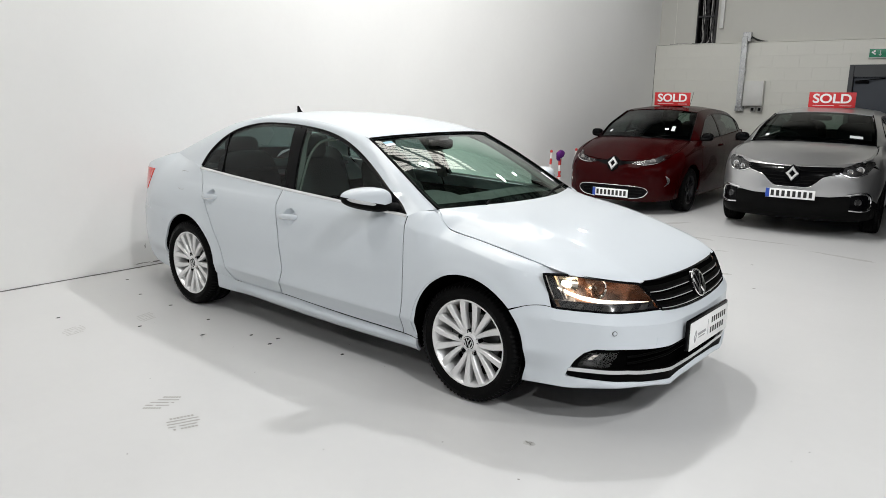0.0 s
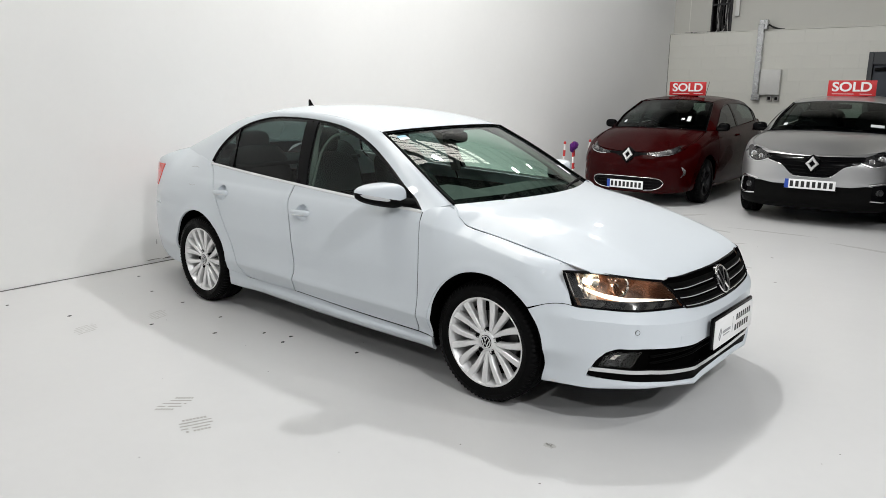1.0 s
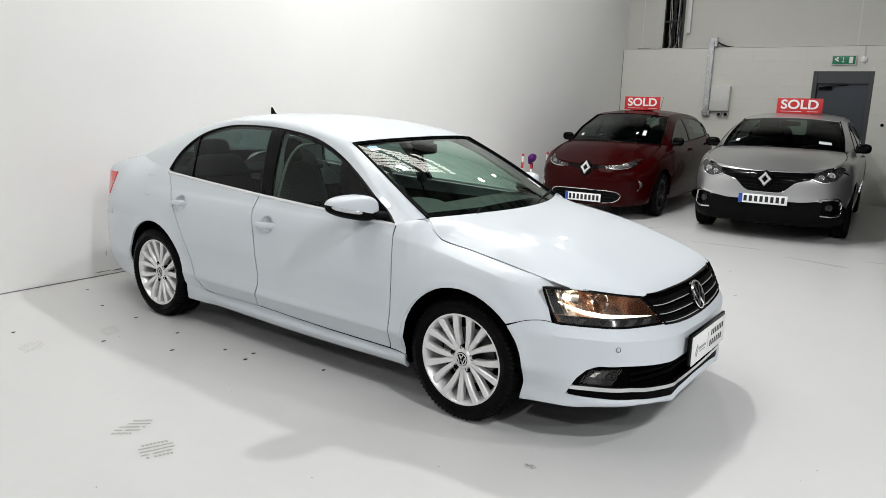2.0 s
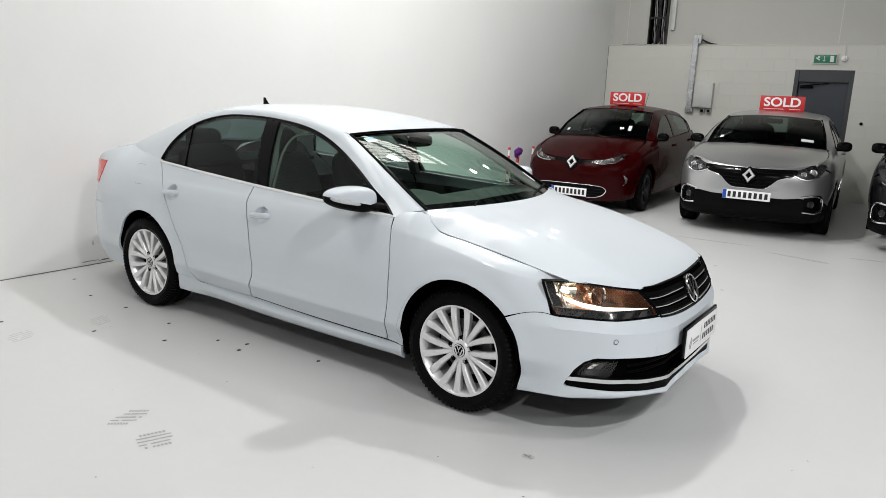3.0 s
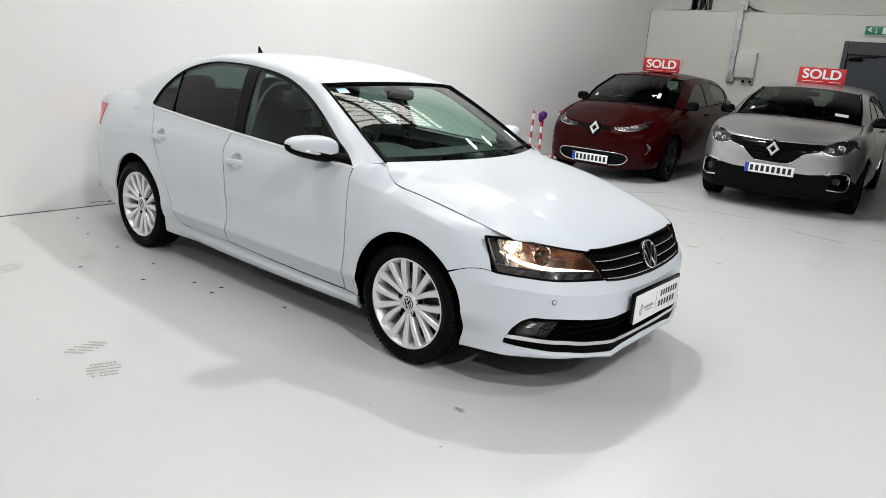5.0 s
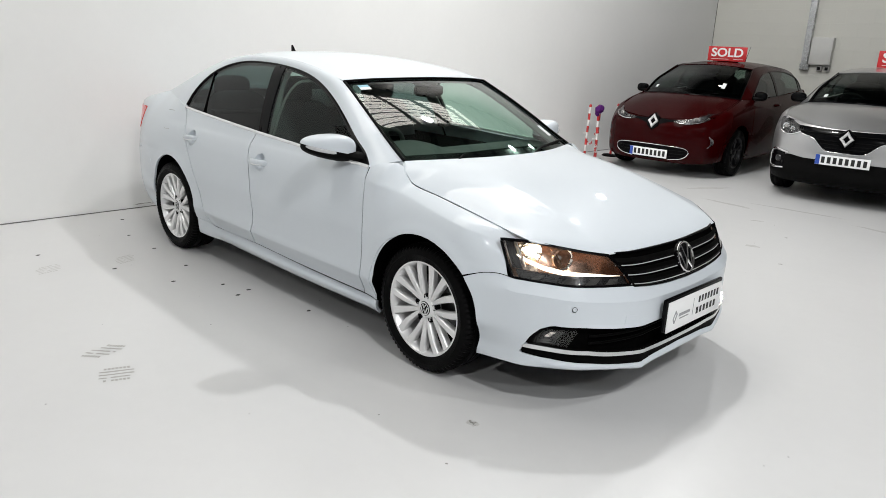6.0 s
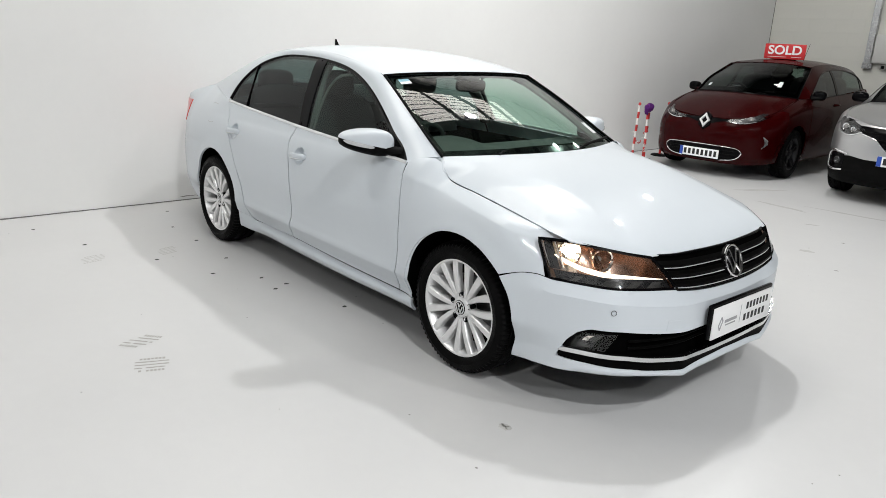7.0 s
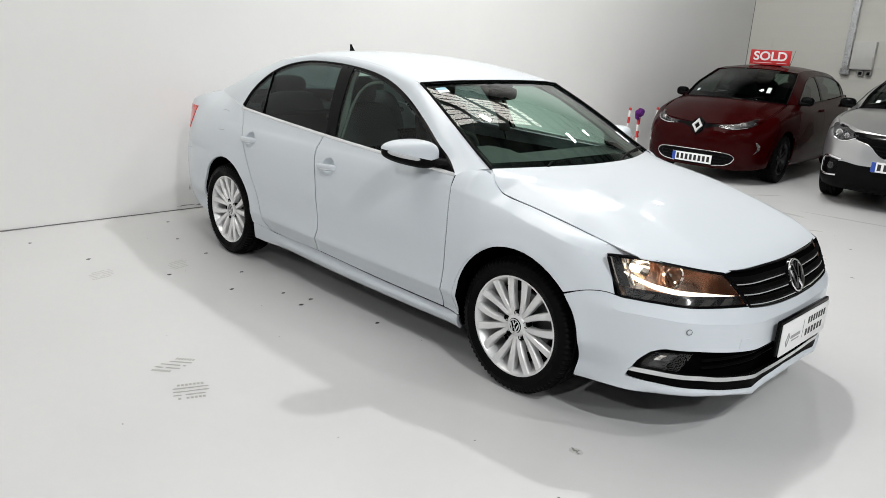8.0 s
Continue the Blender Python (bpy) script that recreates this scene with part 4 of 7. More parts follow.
    wbot = [(a - 0.012, b, c + 0.003) for a, b, c in back]
    nu, nv = 40, 30
    g = coons(rounded(wbot, nu), rounded(wtop, nu), rounded([(a, -b, c) for a, b, c in wedge], nv), rounded(wedge, nv))
    u, v = np.linspace(-1, 1, nu)[:, None], np.linspace(0, 1, nv)[None, :]
    bow = 0.026 * 4 * v * (1 - v) * (1 - u**2)
    g[..., 0] += bow * 0.55
    g[..., 2] += bow * 0.8
    gs = g
    bm = bmesh.new()
    sheet(bm, g - np.array((0.003, 0, 0.006)), (0.5, 0, 0.8))
    screen = part("windscreen", bm, glass_clear, car, "greenish laminated windscreen")
    # black printed border of the screen, as a frame on its inner side
    bm = bmesh.new()
    q = g - np.array((0.006, 0, 0.010))
    w = 2
    for blk in (q[:, :3], q[:, -w:], q[:w], q[-w:]):
        sheet(bm, blk, (0.5, 0, 0.8))
    part("screen_border", bm, gloss_black, car, "black border round the windscreen")
    bm = bmesh.new()
    for sgn in (-1, 1):
        tube(bm, mirrored(rounded(wedge, 24) + (0.004, 0, -0.002), sgn), 0.008, 8)
    tube(bm, rounded(wtop, 30) + (0.006, 0, -0.002), 0.006, 8)
    part("screen_seal", bm, matt_black, car, "black rubber windscreen seal")
    bm = bmesh.new()
    tube(bm, rounded(wbot, 30)[1:-1] + (0.014, 0, -0.014), 0.010, 8, 1.2)
    part("scuttle", bm, matt_black, car, "black plastic scuttle panel")
    for y0, y1 in ((-0.42, 0.16), (0.12, 0.60)):
        bm = bmesh.new()
        arm = [(-0.14 - 0.4 * y0 * y0, y0, 0.976), (-0.19 - 0.3 * y0 * y0, y0 + 0.12, 0.994), (-0.205 - 0.33 * y1 * y1, y1, 1.001)]
        tube(bm, rounded(arm, 10), 0.007, 6)
        tube(bm, rounded([(a - 0.012, b + (0.02 if k == 0 else 0.03), c - 0.004) for k, (a, b, c) in enumerate(arm)], 10), 0.005, 6)
        part("wiper", bm, matt_black, car, "black wiper arm and blade")
    redge = [q for q in rail if q[0] < -2.40]
    rbot = [(-3.14, -0.590, 1.098), (-3.19, -0.3, 1.109), (-3.205, 0, 1.112), (-3.19, 0.3, 1.109), (-3.14, 0.590, 1.098)]
    g = coons(rounded(rtop, 24), rounded(rbot, 24), rounded([(a, -b, c) for a, b, c in redge], 16), rounded(redge, 16))
    bm = bmesh.new()
    sheet(bm, g, (-0.4, 0, 0.8), 0.003, 0.01)
    part("rear_screen", bm, glass_rear, car, "tinted rear screen")
    for side in (-1, 1):
        quarter = panel("rear_quarter", quarter_p, side, gap=0.0)
        for za, zb, xa, xb in ((0.862, 0.862, -2.715, -2.80), (0.992, 0.990, -2.74, -2.85)):
            bm = bmesh.new()
            tube(bm, mirrored(np.array([sh.at(X(xa + (xb - xa) * t), za + (zb - za) * t - 0.006 * abs(2 * t - 1) ** 3 * (1 if za > 0.9 else -1), -0.0004) for t in np.linspace(0, 1, 8)]), side), 0.0016, 6)
            part("flap_gap", bm, ink_grey, quarter)
    tail = np.array([sh.at(s, 0.960 + 0.050 * (k / 11) ** 0.5) for k, s in enumerate(np.linspace(X(-3.55), sh.end, 12))])
    back_edge = np.vstack([mirrored(tail, -1), tail[::-1][1:]])
    lid_side = [(-3.14, 0.590, 1.098), (-3.36, 0.600, 1.052), tuple(tail[0])]
    g = coons(rounded(rbot, 24), rounded(back_edge, 24), rounded([(a, -b, c) for a, b, c in lid_side], 14), rounded(lid_side, 14))
    bm = bmesh.new()
    sheet(bm, g, (0, 0, 1), 0.0, 0.012)
    part("boot_lid", bm, paint_white, car, "white boot lid")

    # front bumper: an upper band, corners and a chin round the low intake
    tip_s = 0.915
    open_top = [(0.0, 0.395), (0.20, 0.397), (0.366, 0.397), (0.50, 0.408), (0.66, 0.424), (0.784, 0.424), (0.832, 0.402), (0.872, 0.362), (tip_s, 0.282)]
    open_bot = [(0.0, 0.228), (0.20, 0.223), (0.335, 0.218), (0.45, 0.234), (0.60, 0.258), (0.816, 0.268), (tip_s, 0.274)]
    top = [(0.0, 0.560), (0.21, 0.564), (0.405, 0.580), (0.566, 0.587), (0.707, 0.590), (0.836, 0.592), (tip_s, 0.594)]
    chin = [(0.0, 0.188), (0.20, 0.187), (0.335, 0.186), (0.45, 0.210), (0.57, 0.226), (0.70, 0.226), (tip_s, 0.216)]
    bm = bmesh.new()
    arch_s = [(X(AF + ARAD * math.cos(radians(a))), AZ + ARAD * math.sin(radians(a))) for a in (-22, -5, 10, 25, 40)]
    corner_top = [(tip_s, 0.594), (0.971, 0.594), (1.041, 0.604), (1.118, 0.593), (arch_s[-1][0], arch_s[-1][1])]
    corner_bot = [(tip_s, 0.216), (1.0, 0.210), (arch_s[0][0], arch_s[0][1])]
    for side in (-1, 1):
        crease = [(s, float(bumper_crease(s))) for s in np.linspace(0, tip_s, 24)]
        a = flank(open_top, crease, [open_top[0], crease[0]], [open_top[-1], crease[-1]], 48, 12, (0, 1, 0, 0))
        e = flank(crease, top, [crease[0], top[0]], [crease[-1], top[-1]], 48, 6, (1, 1, 0, 0))
        roll = np.interp(np.linspace(0, 1, 12), [0, 0.12, 0.3, 0.6, 0.85, 1], [0.011, 0.004, -0.002, -0.004, 0.0, 0.007])[None, :] * ease(1.0, 0.82, np.linspace(0, 1, 48))[:, None]
        b = flank(chin, open_bot, [chin[0], open_bot[0]], [chin[-1], open_bot[-1]], 48, 12, (0, 0, 0, 0), roll)
        c = flank(corner_bot, corner_top, [(tip_s, 0.216), (tip_s, 0.594)], arch_s, 20, 24, (1, 1, 0, 1))
        for p, depth in ((a, 0.02), (e, 0.0), (b, 0.02), (c, 0.02)):
            sheet(bm, mirrored(p, side), (0.6, side * 0.6, 0.2), 0, depth)
        under = b[:, 0]
        inner = under + (-0.10, 0, 0.0) * 1
        sheet(bm, mirrored(np.stack([under, inner * (1, 0.93, 1)], 1), side), (0, 0, -1))
    bmesh.ops.remove_doubles(bm, verts=bm.verts, dist=0.0008)
    bmesh.ops.delete(bm, geom=[f for f in bm.faces if all(abs(v.co.y) < 0.004 for v in f.verts)], context="FACES")
    bumper = part("front_bumper", bm, paint_white, car, "white front bumper")
    bumper.data.set_sharp_from_angle(angle=radians(19))
    for side in (-1, 1):
        bm = bmesh.new()
        q = rounded(corner_top[1:], 20)
        tube(bm, mirrored(sh.at(q[:, 0], q[:, 1] + 0.001, 0.0012), side), 0.0022, 6)
        part("bumper_seam", bm, dark_inside, bumper)
    # intake: dark floor behind, satin strip, black blade
    for side in (-1, 1):
        bm = bmesh.new()
        sheet(bm, mirrored(flank(open_bot, open_top, [open_bot[0], open_top[0]], [open_bot[-1], open_top[-1]], 40, 8, (0, 0, 0, 0), 0.035), side), (1, side, 0))
        part("intake_back", bm, dark_inside, bumper, "black air intake")
        bm = bmesh.new()
        up = [(s, np.interp(s, [0, 0.21, 0.386, 0.63, 0.88, 0.905], [0.272, 0.274, 0.287, 0.320, 0.324, 0.312])) for s in np.linspace(0, 0.905, 40)]
        dn = [(s, np.interp(s, [0, 0.206, 0.379, 0.63, 0.905], [0.254, 0.255, 0.269, 0.302, 0.304])) for s in np.linspace(0, 0.905, 40)]
        sheet(bm, mirrored(flank(dn, up, [dn[0], up[0]], [dn[-1], up[-1]], 40, 5, (0, 0, 0, 0), -0.002), side), (1, side, 0), 0, 0.02)
        part("intake_strip", bm, satin_chrome, bumper, "satin silver strip across the intake")
        bm = bmesh.new()
        ub = [(s, z - 0.002) for s, z in dn]
        ob_ = [(s, float(np.interp(s, [q[0] for q in open_bot], [q[1] for q in open_bot])) + 0.001) for s in np.linspace(0, 0.905, 40)]
        sheet(bm, mirrored(flank(ob_, ub, [ob_[0], ub[0]], [ob_[-1], ub[-1]], 40, 5, (0, 0, 0, 0), 0.006), side), (1, side, 0), 0, 0.01)
        part("intake_blade", bm, slat_black, bumper, "black blade below the strip")
        for zc in (0.345, 0.375):
            bm = bmesh.new()
            line = sh.at(np.linspace(0.0, 0.62, 24), np.full(24, zc), 0.022)
            tube(bm, mirrored(line, side), 0.006, 6)
            part("intake_slat", bm, slat_black, bumper, "black intake slat")
        # fog lamp
        bm = bmesh.new()
        fl = flank([(0.862, 0.322), (0.715, 0.330)], [(0.806, 0.404), (0.668, 0.408)], [(0.862, 0.322), (0.845, 0.365), (0.806, 0.404)], [(0.715, 0.330), (0.668, 0.408)], 12, 10, (1, 1, 1, 1), 0.010)
        sheet(bm, mirrored(fl, side), (1, side, 0))
        fog = part("fog_lamp", bm, lamp_lens, bumper, "clear fog lamp")
        bm = bmesh.new()
        sheet(bm, mirrored(fl - (0.022, 0, 0), side), (1, side, 0))
        part("fog_housing", bm, slat_black, fog)
        bm = bmesh.new()
        bowl = fl[2:8, 1:9].copy()
        bowl[..., 0] -= 0.004 + 0.016 * np.outer(np.sin(np.linspace(0.2, 2.9, 6)), np.sin(np.linspace(0.2, 2.9, 8)))
        sheet(bm, mirrored(bowl, side), (1, side, 0))
        part("fog_reflector", bm, lamp_inside, fog, "dark glossy fog lamp bowl")
        bm = bmesh.new()
        sheet(bm, mirrored(bowl[1:4, 3:7] + (0.003, 0, 0), side), (1, side, 0))
        part("fog_facet", bm, reflector_soft, fog, "bright facet of the fog lamp")
        # parking sensors, tow flap
        for s, z, r in ((0.700, 0.504, 0.011),):
            bm = bmesh.new()
            c = sh.at(s, z, -0.0005)
            d = Matrix.Translation(Vector(mirrored(c, side))) @ Vector((0.75, side * 0.65, 0)).to_track_quat("Z", "Y").to_matrix().to_4x4()
            lathe(bm, [(r + 0.0008, 0.0), (r + 0.0008, 0.0015), (r - 0.0006, 0.0015), (r - 0.0006, 0.0)], 24, d)
            lathe(bm, [(r - 0.002, 0.0), (r - 0.003, 0.0015), (0.0, 0.002)], 20, d, 1)
            part("parking_sensor", bm, [dark_inside, paint_white], bumper, "small round parking sensor")
    bm = bmesh.new()
    q = flank([(0.395, 0.415), (0.46, 0.418)], [(0.392, 0.455), (0.455, 0.458)], [(0.395, 0.415), (0.392, 0.455)], [(0.46, 0.418), (0.455, 0.458)], 6, 6, deep=-0.0012)
    sheet(bm, mirrored(q, -1), (1, -0.5, 0), 0, 0.006)
    part("tow_flap", bm, paint_white, bumper)

    # grille: black ground, three slats, round badge
    gt, gb = [(0.0, 0.702), (0.30, 0.706), (0.515, 0.712)], [(0.0, 0.556), (0.21, 0.562), (0.405, 0.582)]
    g_half = flank(gb, gt, [gb[0], gt[0]], [gb[-1], gt[-1]], 24, 10, deep=0.012)
    grille = new("grille")
    grille.parent = car
    tagged(grille, "gloss black grille with three chrome-edged slats")
    for side in (-1, 1):
        bm = bmesh.new()
        sheet(bm, mirrored(g_half, side), (1, 0, 0))
        part("grille_ground", bm, dark_inside, grille)
        for k, f in enumerate((0.16, 0.45, 0.74)):
            e0, e1 = rounded(gb, 24), rounded(gt, 24)
            line = e0 * (1 - f) + e1 * f
            pts = sh.at(line[:, 0], line[:, 1], -0.004)
            low_, mid_, hi_ = pts + (0, 0, -0.014), pts + (0.006, 0, 0.004), pts + (-0.012, 0, 0.016)
            bm = bmesh.new()
            sheet(bm, mirrored(np.stack([low_ - (0.012, 0, 0), low_, mid_, hi_], 1), side), (1, 0, 0.2))
            part("grille_slat", bm, slat_black, grille, "black slat")
            bm = bmesh.new()
            tube(bm, mirrored(low_ + (0.003, 0, 0.001), side), 0.0021, 6)
            part("slat_edge", bm, bright_trim, grille, "thin chrome slat edge")
        bm = bmesh.new()
        ring = np.vstack([sh.at(*rounded(gt, 20).T, -0.002), sh.at(*rounded([gt[-1], gb[-1]], 8).T, -0.002), sh.at(*rounded(gb, 20)[::-1].T, -0.002)])
        tube(bm, mirrored(ring, side), 0.006, 6)
        part("grille_frame", bm, gloss_black, grille, "black grille frame")
    badge = Matrix.Translation((0.866, 0.010, 0.640)) @ Matrix.Rotation(radians(68), 4, "Y")
    bm = bmesh.new()
    R = 0.072
    lathe(bm, [(R - 0.009, 0.0), (R - 0.006, 0.005), (R - 0.002, 0.006), (R + 0.002, 0.003), (R + 0.002, -0.002)], 48, badge)
    for a, b in (((0.056, -0.030), (-0.008, -0.008)), ((0.056, 0.030), (-0.008, 0.008)), ((0.030, -0.052), (-0.052, -0.028)), ((0.030, 0.052), (-0.052, 0.028)), ((-0.052, -0.028), (-0.012, 0.0)), ((-0.052, 0.028), (-0.012, 0.0))):
        tube(bm, [badge @ Vector((-a[0], a[1], 0.004)), badge @ Vector((-b[0], b[1], 0.004))], 0.0055, 6)
    part("badge", bm, chrome, grille, "round chrome badge")
    bm = bmesh.new()
    lathe(bm, [(0.0, 0.001), (R - 0.008, 0.0), (R + 0.001, -0.002), (R + 0.004, -0.014)], 40, badge)
    part("badge_ground", bm, gloss_black, grille)

    # number plate board with a dealer card; the writing is left as bars
    board = new("plate_board")
    board.parent = car
    board.matrix_local = pose(0.924, 0.030, 0.415, 0, 0, 0)
    bm = bmesh.new()
    box(bm, (0, 0, 0.004), (0.018, 0.556, 0.158), 0.007)
    part("plate_holder", bm, gloss_black, board, "black plate holder")
    bm = bmesh.new()
    box(bm, (0.012, 0.004, -0.006), (0.005, 0.530, 0.146), 0.004)
    part("dealer_card", bm, plate_white, board, "white dealer card with dark lettering bars")
    for y0, y1, z0, z1, n in ((0.02, 0.235, 0.008, 0.040, 7), (0.005, 0.215, -0.046, -0.014, 6)):
        wdt = (y1 - y0) / n
        for k in range(n):
            bm = bmesh.new()
            box(bm, (0.0152, y0 + wdt * (k + 0.5), (z0 + z1) / 2), (0.001, wdt * 0.56, z1 - z0))
            part("lettering_bar", bm, ink, board, "dark bar of lettering", smooth=False)
    bm = bmesh.new()
    box(bm, (0.0152, -0.022, -0.003), (0.001, 0.0025, 0.085))
    part("card_line", bm, ink_grey, board, smooth=False)
    bm = bmesh.new()
    box(bm, (0.0152, -0.105, -0.012), (0.001, 0.105, 0.014))
    box(bm, (0.0152, -0.105, -0.030), (0.001, 0.085, 0.006))
    part("small_bars", bm, ink_grey, board, "grey bars of small lettering", smooth=False)
    bm = bmesh.new()
    for a, b in (((-0.208, -0.022), (-0.188, 0.014)), ((-0.188, 0.014), (-0.176, -0.004)), ((-0.208, -0.022), (-0.196, -0.044)), ((-0.196, -0.044), (-0.176, -0.004))):
        tube(bm, [(0.0132, a[0], a[1]), (0.0132, b[0], b[1])], 0.0045, 6, 1)
    part("card_mark", bm, ink_grey, board, "grey diamond mark")
    bm = bmesh.new()
    box(bm, (-0.035, 0, 0), (0.05, 0.4, 0.08))
    part("plate_bracket", bm, matt_black, board)

    # headlamps
    for side in (-1, 1):
        corner = lambda s, z, d=0.0: tuple(sh.at(s, z, d))
        ltop = [(0.418, 0.797, 0.752), (0.522, 0.713, 0.7475), (0.606, 0.652, 0.735), (0.697, 0.570, 0.719), (0.766, 0.498, 0.709)]
        lbot = [corner(0.975, 0.597), corner(0.90, 0.595), corner(0.836, 0.594), corner(0.707, 0.592), corner(0.566, 0.590), corner(0.412, 0.584)]
        g = coons(rounded(lbot, 36), rounded(ltop, 36), rounded([lbot[0], (0.452, 0.792, 0.668), ltop[0]], 18), rounded([lbot[-1], (0.814, 0.455, 0.655), ltop[-1]], 18))
        u, v = np.linspace(0, 1, 36)[:, None], np.linspace(0, 1, 18)[None, :]
        bulge = 0.012 * np.sin(np.pi * u) * np.sin(np.pi * v)
        g[..., 0] += bulge * 0.7
        g[..., 1] += bulge * 0.6
        bm = bmesh.new()
        sheet(bm, mirrored(g, side), (1, side, 0.3))
        lamp = part("headlamp", bm, lamp_lens, car, "lit headlamp behind a clear lens")
        bm = bmesh.new()
        ring = np.vstack([g[:, 0], g[-1, 1:], g[::-1, -1][1:], g[0, ::-1][1:]])
        tube(bm, mirrored(ring - (0.004, 0.003, 0), side), 0.007, 6)
        part("lamp_frame", bm, gloss_black, lamp, "black lamp surround")
        # bowl behind the lens: silver at the outer end, copper-toned towards the grille, the bulbs' warm reflection put
        # into the colour
        c = g.mean(axis=(0, 1)) - (0.14, 0.085, 0.0)
        bowl = g * 0.86 + c * 0.14 + (-0.085, -0.058, 0)
        for name, blk, m_, lab in (("lamp_chamber", bowl[:10], reflector_soft, "silver lamp chamber"), ("lamp_bowl", bowl[9:], warm_reflection, "lamp bowl with the bulbs' warm reflection in its colour")):
            bm = bmesh.new()
            sheet(bm, mirrored(blk, side), (1, side, 0.3))
            part(name, bm, m_, lamp, lab)
        bm = bmesh.new()
        wall = np.stack([ring - (0.004, 0.003, 0), np.vstack([bowl[:, 0], bowl[-1, 1:], bowl[::-1, -1][1:], bowl[0, ::-1][1:]])], 1)
        grid(bm, mirrored(wall, side))
        part("lamp_wall", bm, warm_reflection, lamp, "lamp side walls with the bulbs' warm reflection in their colour")
        inside = lambda uu, vv, back=1.0: g[int(round(uu * 35)), int(round(vv * 17))] - np.array((0.064, 0.043, 0.0)) * back
        aim = Vector((0.93, side * 0.30, 0.03)).to_track_quat("Z", "Y").to_matrix().to_4x4()
        for uu, vv, r in ((0.25, 0.62, 0.058), (0.52, 0.60, 0.047)):
            m = Matrix.Translation(Vector(mirrored(inside(uu, vv), side))) @ aim
            bm = bmesh.new()
            lathe(bm, [(0.008, -0.050), (0.022, -0.042), (0.036, -0.025), (r * 0.92, 0.0), (r, 0.010), (r - 0.003, 0.012)], 36, m)
            part("lamp_reflector", bm, reflector if uu < 0.4 else warm_reflection, lamp, "bright round reflector" if uu < 0.4 else "round reflector with a warm reflection in its colour")
            bm = bmesh.new()
            lathe(bm, [(0.0, -0.002), (0.009, -0.006), (0.012, -0.018), (0.008, -0.040)], 14, m)
            part("lamp_bulb", bm, bulb if uu < 0.4 else clear_plastic, lamp, "glowing warm bulb" if uu < 0.4 else "clear bulb")
            if uu > 0.4:
                # open ring on the grille side, and the chrome fin between the two reflectors
                bm = bmesh.new()
                arc = [m @ Vector((1.0 * r * math.cos(a), 1.0 * r * math.sin(a), 0.014)) for a in np.linspace(-1.9, 1.9, 24)]
                tube(bm, arc, 0.0075, 8)
                part("lamp_ring", bm, reflector, lamp, "chrome ring round the inner reflector")
                bm = bmesh.new()
                for k, du in enumerate((-0.075, -0.045)):
                    fin_ = np.array([[inside(uu + du + 0.012 * j, vv_, 0.55 + 0.5 * j) for j in (0, 1)] for vv_ in np.linspace(0.34, 0.90, 8)])
                    sheet(bm, mirrored(fin_, side), (0.5, side, 0))
                part("lamp_fin", bm, reflector, lamp, "upright chrome fin between the reflectors")
        # bright guide that drops from the outer end and runs along the foot of the lamp
        bm = bmesh.new()
        drop = lambda t: float(np.interp(t, [0.10, 0.20, 0.30, 0.45, 0.70, 0.94], [0.62, 0.44, 0.33, 0.27, 0.24, 0.20]))
        guide = np.array([g[int(t * 35), int(drop(t) * 17)] * (1 - (drop(t) * 17) % 1) + g[int(t * 35), int(drop(t) * 17) + 1] * ((drop(t) * 17) % 1) - (0.030, 0.022, 0.0) for t in np.arange(4, 34) / 35.0 + 0.001])
        tube(bm, mirrored(rounded(guide, 48), side), np.interp(np.linspace(0, 1, 48), [0, 0.12, 0.35, 0.7, 1.0], [0.003, 0.008, 0.0105, 0.0075, 0.002]), 10, 1.6)
        part("lamp_guide", bm, guide_glow, lamp, "glowing light guide")
        # dark foot with slanting clear facets
        bm = bmesh.new()
        sheet(bm, mirrored(g[2:35, 0:5] - np.array((0.018, 0.0125, 0.0)), side), (1, side, 0.3))
        foot = part("lamp_foot", bm, lamp_inside, lamp, "dark glossy lamp foot")
        for i, wide in ((5, 2), (13, 4), (20, 3), (26, 3)):
            bm = bmesh.new()
            low_, high_ = g[i:i + wide + 1, 0], g[i + 3:i + 4 + wide, 3]
            sheet(bm, mirrored(np.stack([low_, low_ * 0.5 + high_ * 0.5 + (0.002, 0, 0), high_], 1) - np.array((0.015, 0.0105, 0.0)), side), (1, side, 0.3))
            part("foot_facet", bm, foot_grey, foot)
        # dark indicator chamber at the outer end with two bright edges
        bm = bmesh.new()
        sheet(bm, mirrored(g[1:5, 4:17] - (0.024, 0.022, 0.0), side), (1, side, 0.3))
        indicator = part("indicator", bm, lamp_inside, lamp, "dark indicator chamber")
        bm = bmesh.new()
        for i in (1, 5):
            tube(bm, mirrored(g[i, 5:17] - (0.020, 0.018, 0.0), side), 0.0048, 6)
        part("indicator_edge", bm, reflector, indicator, "chrome edge of the indicator")

    # door mirrors
    for side in (-1, 1):
        m = Matrix.Translation((0, 0, 0))
        mirror = new("door_mirror")
        mirror.parent = car
        tagged(mirror, "white door mirror with a black foot")

        def swept(q, side=side):
            t = q.y / 0.125
            taper = 1 - 0.30 * max(0, t) ** 2
            slim = 1 - 0.46 * max(0, (t + 0.55) / 1.5) ** 1.7
            return Vector((q.x * taper - 0.045 * t - 0.012 * t * t, side * q.y, q.z * slim * (1 if q.z > 0 else 0.80) + 0.012 * t))
        bm = bmesh.new()
        blob(bm, (-0.672, side * 0.908, 1.006), (0.088, 0.120, 0.074), 0.62, 0.62, Matrix(), 36, 20, 0, swept)
        cap = bm
        geom = cap.verts[:] + cap.edges[:] + cap.faces[:]
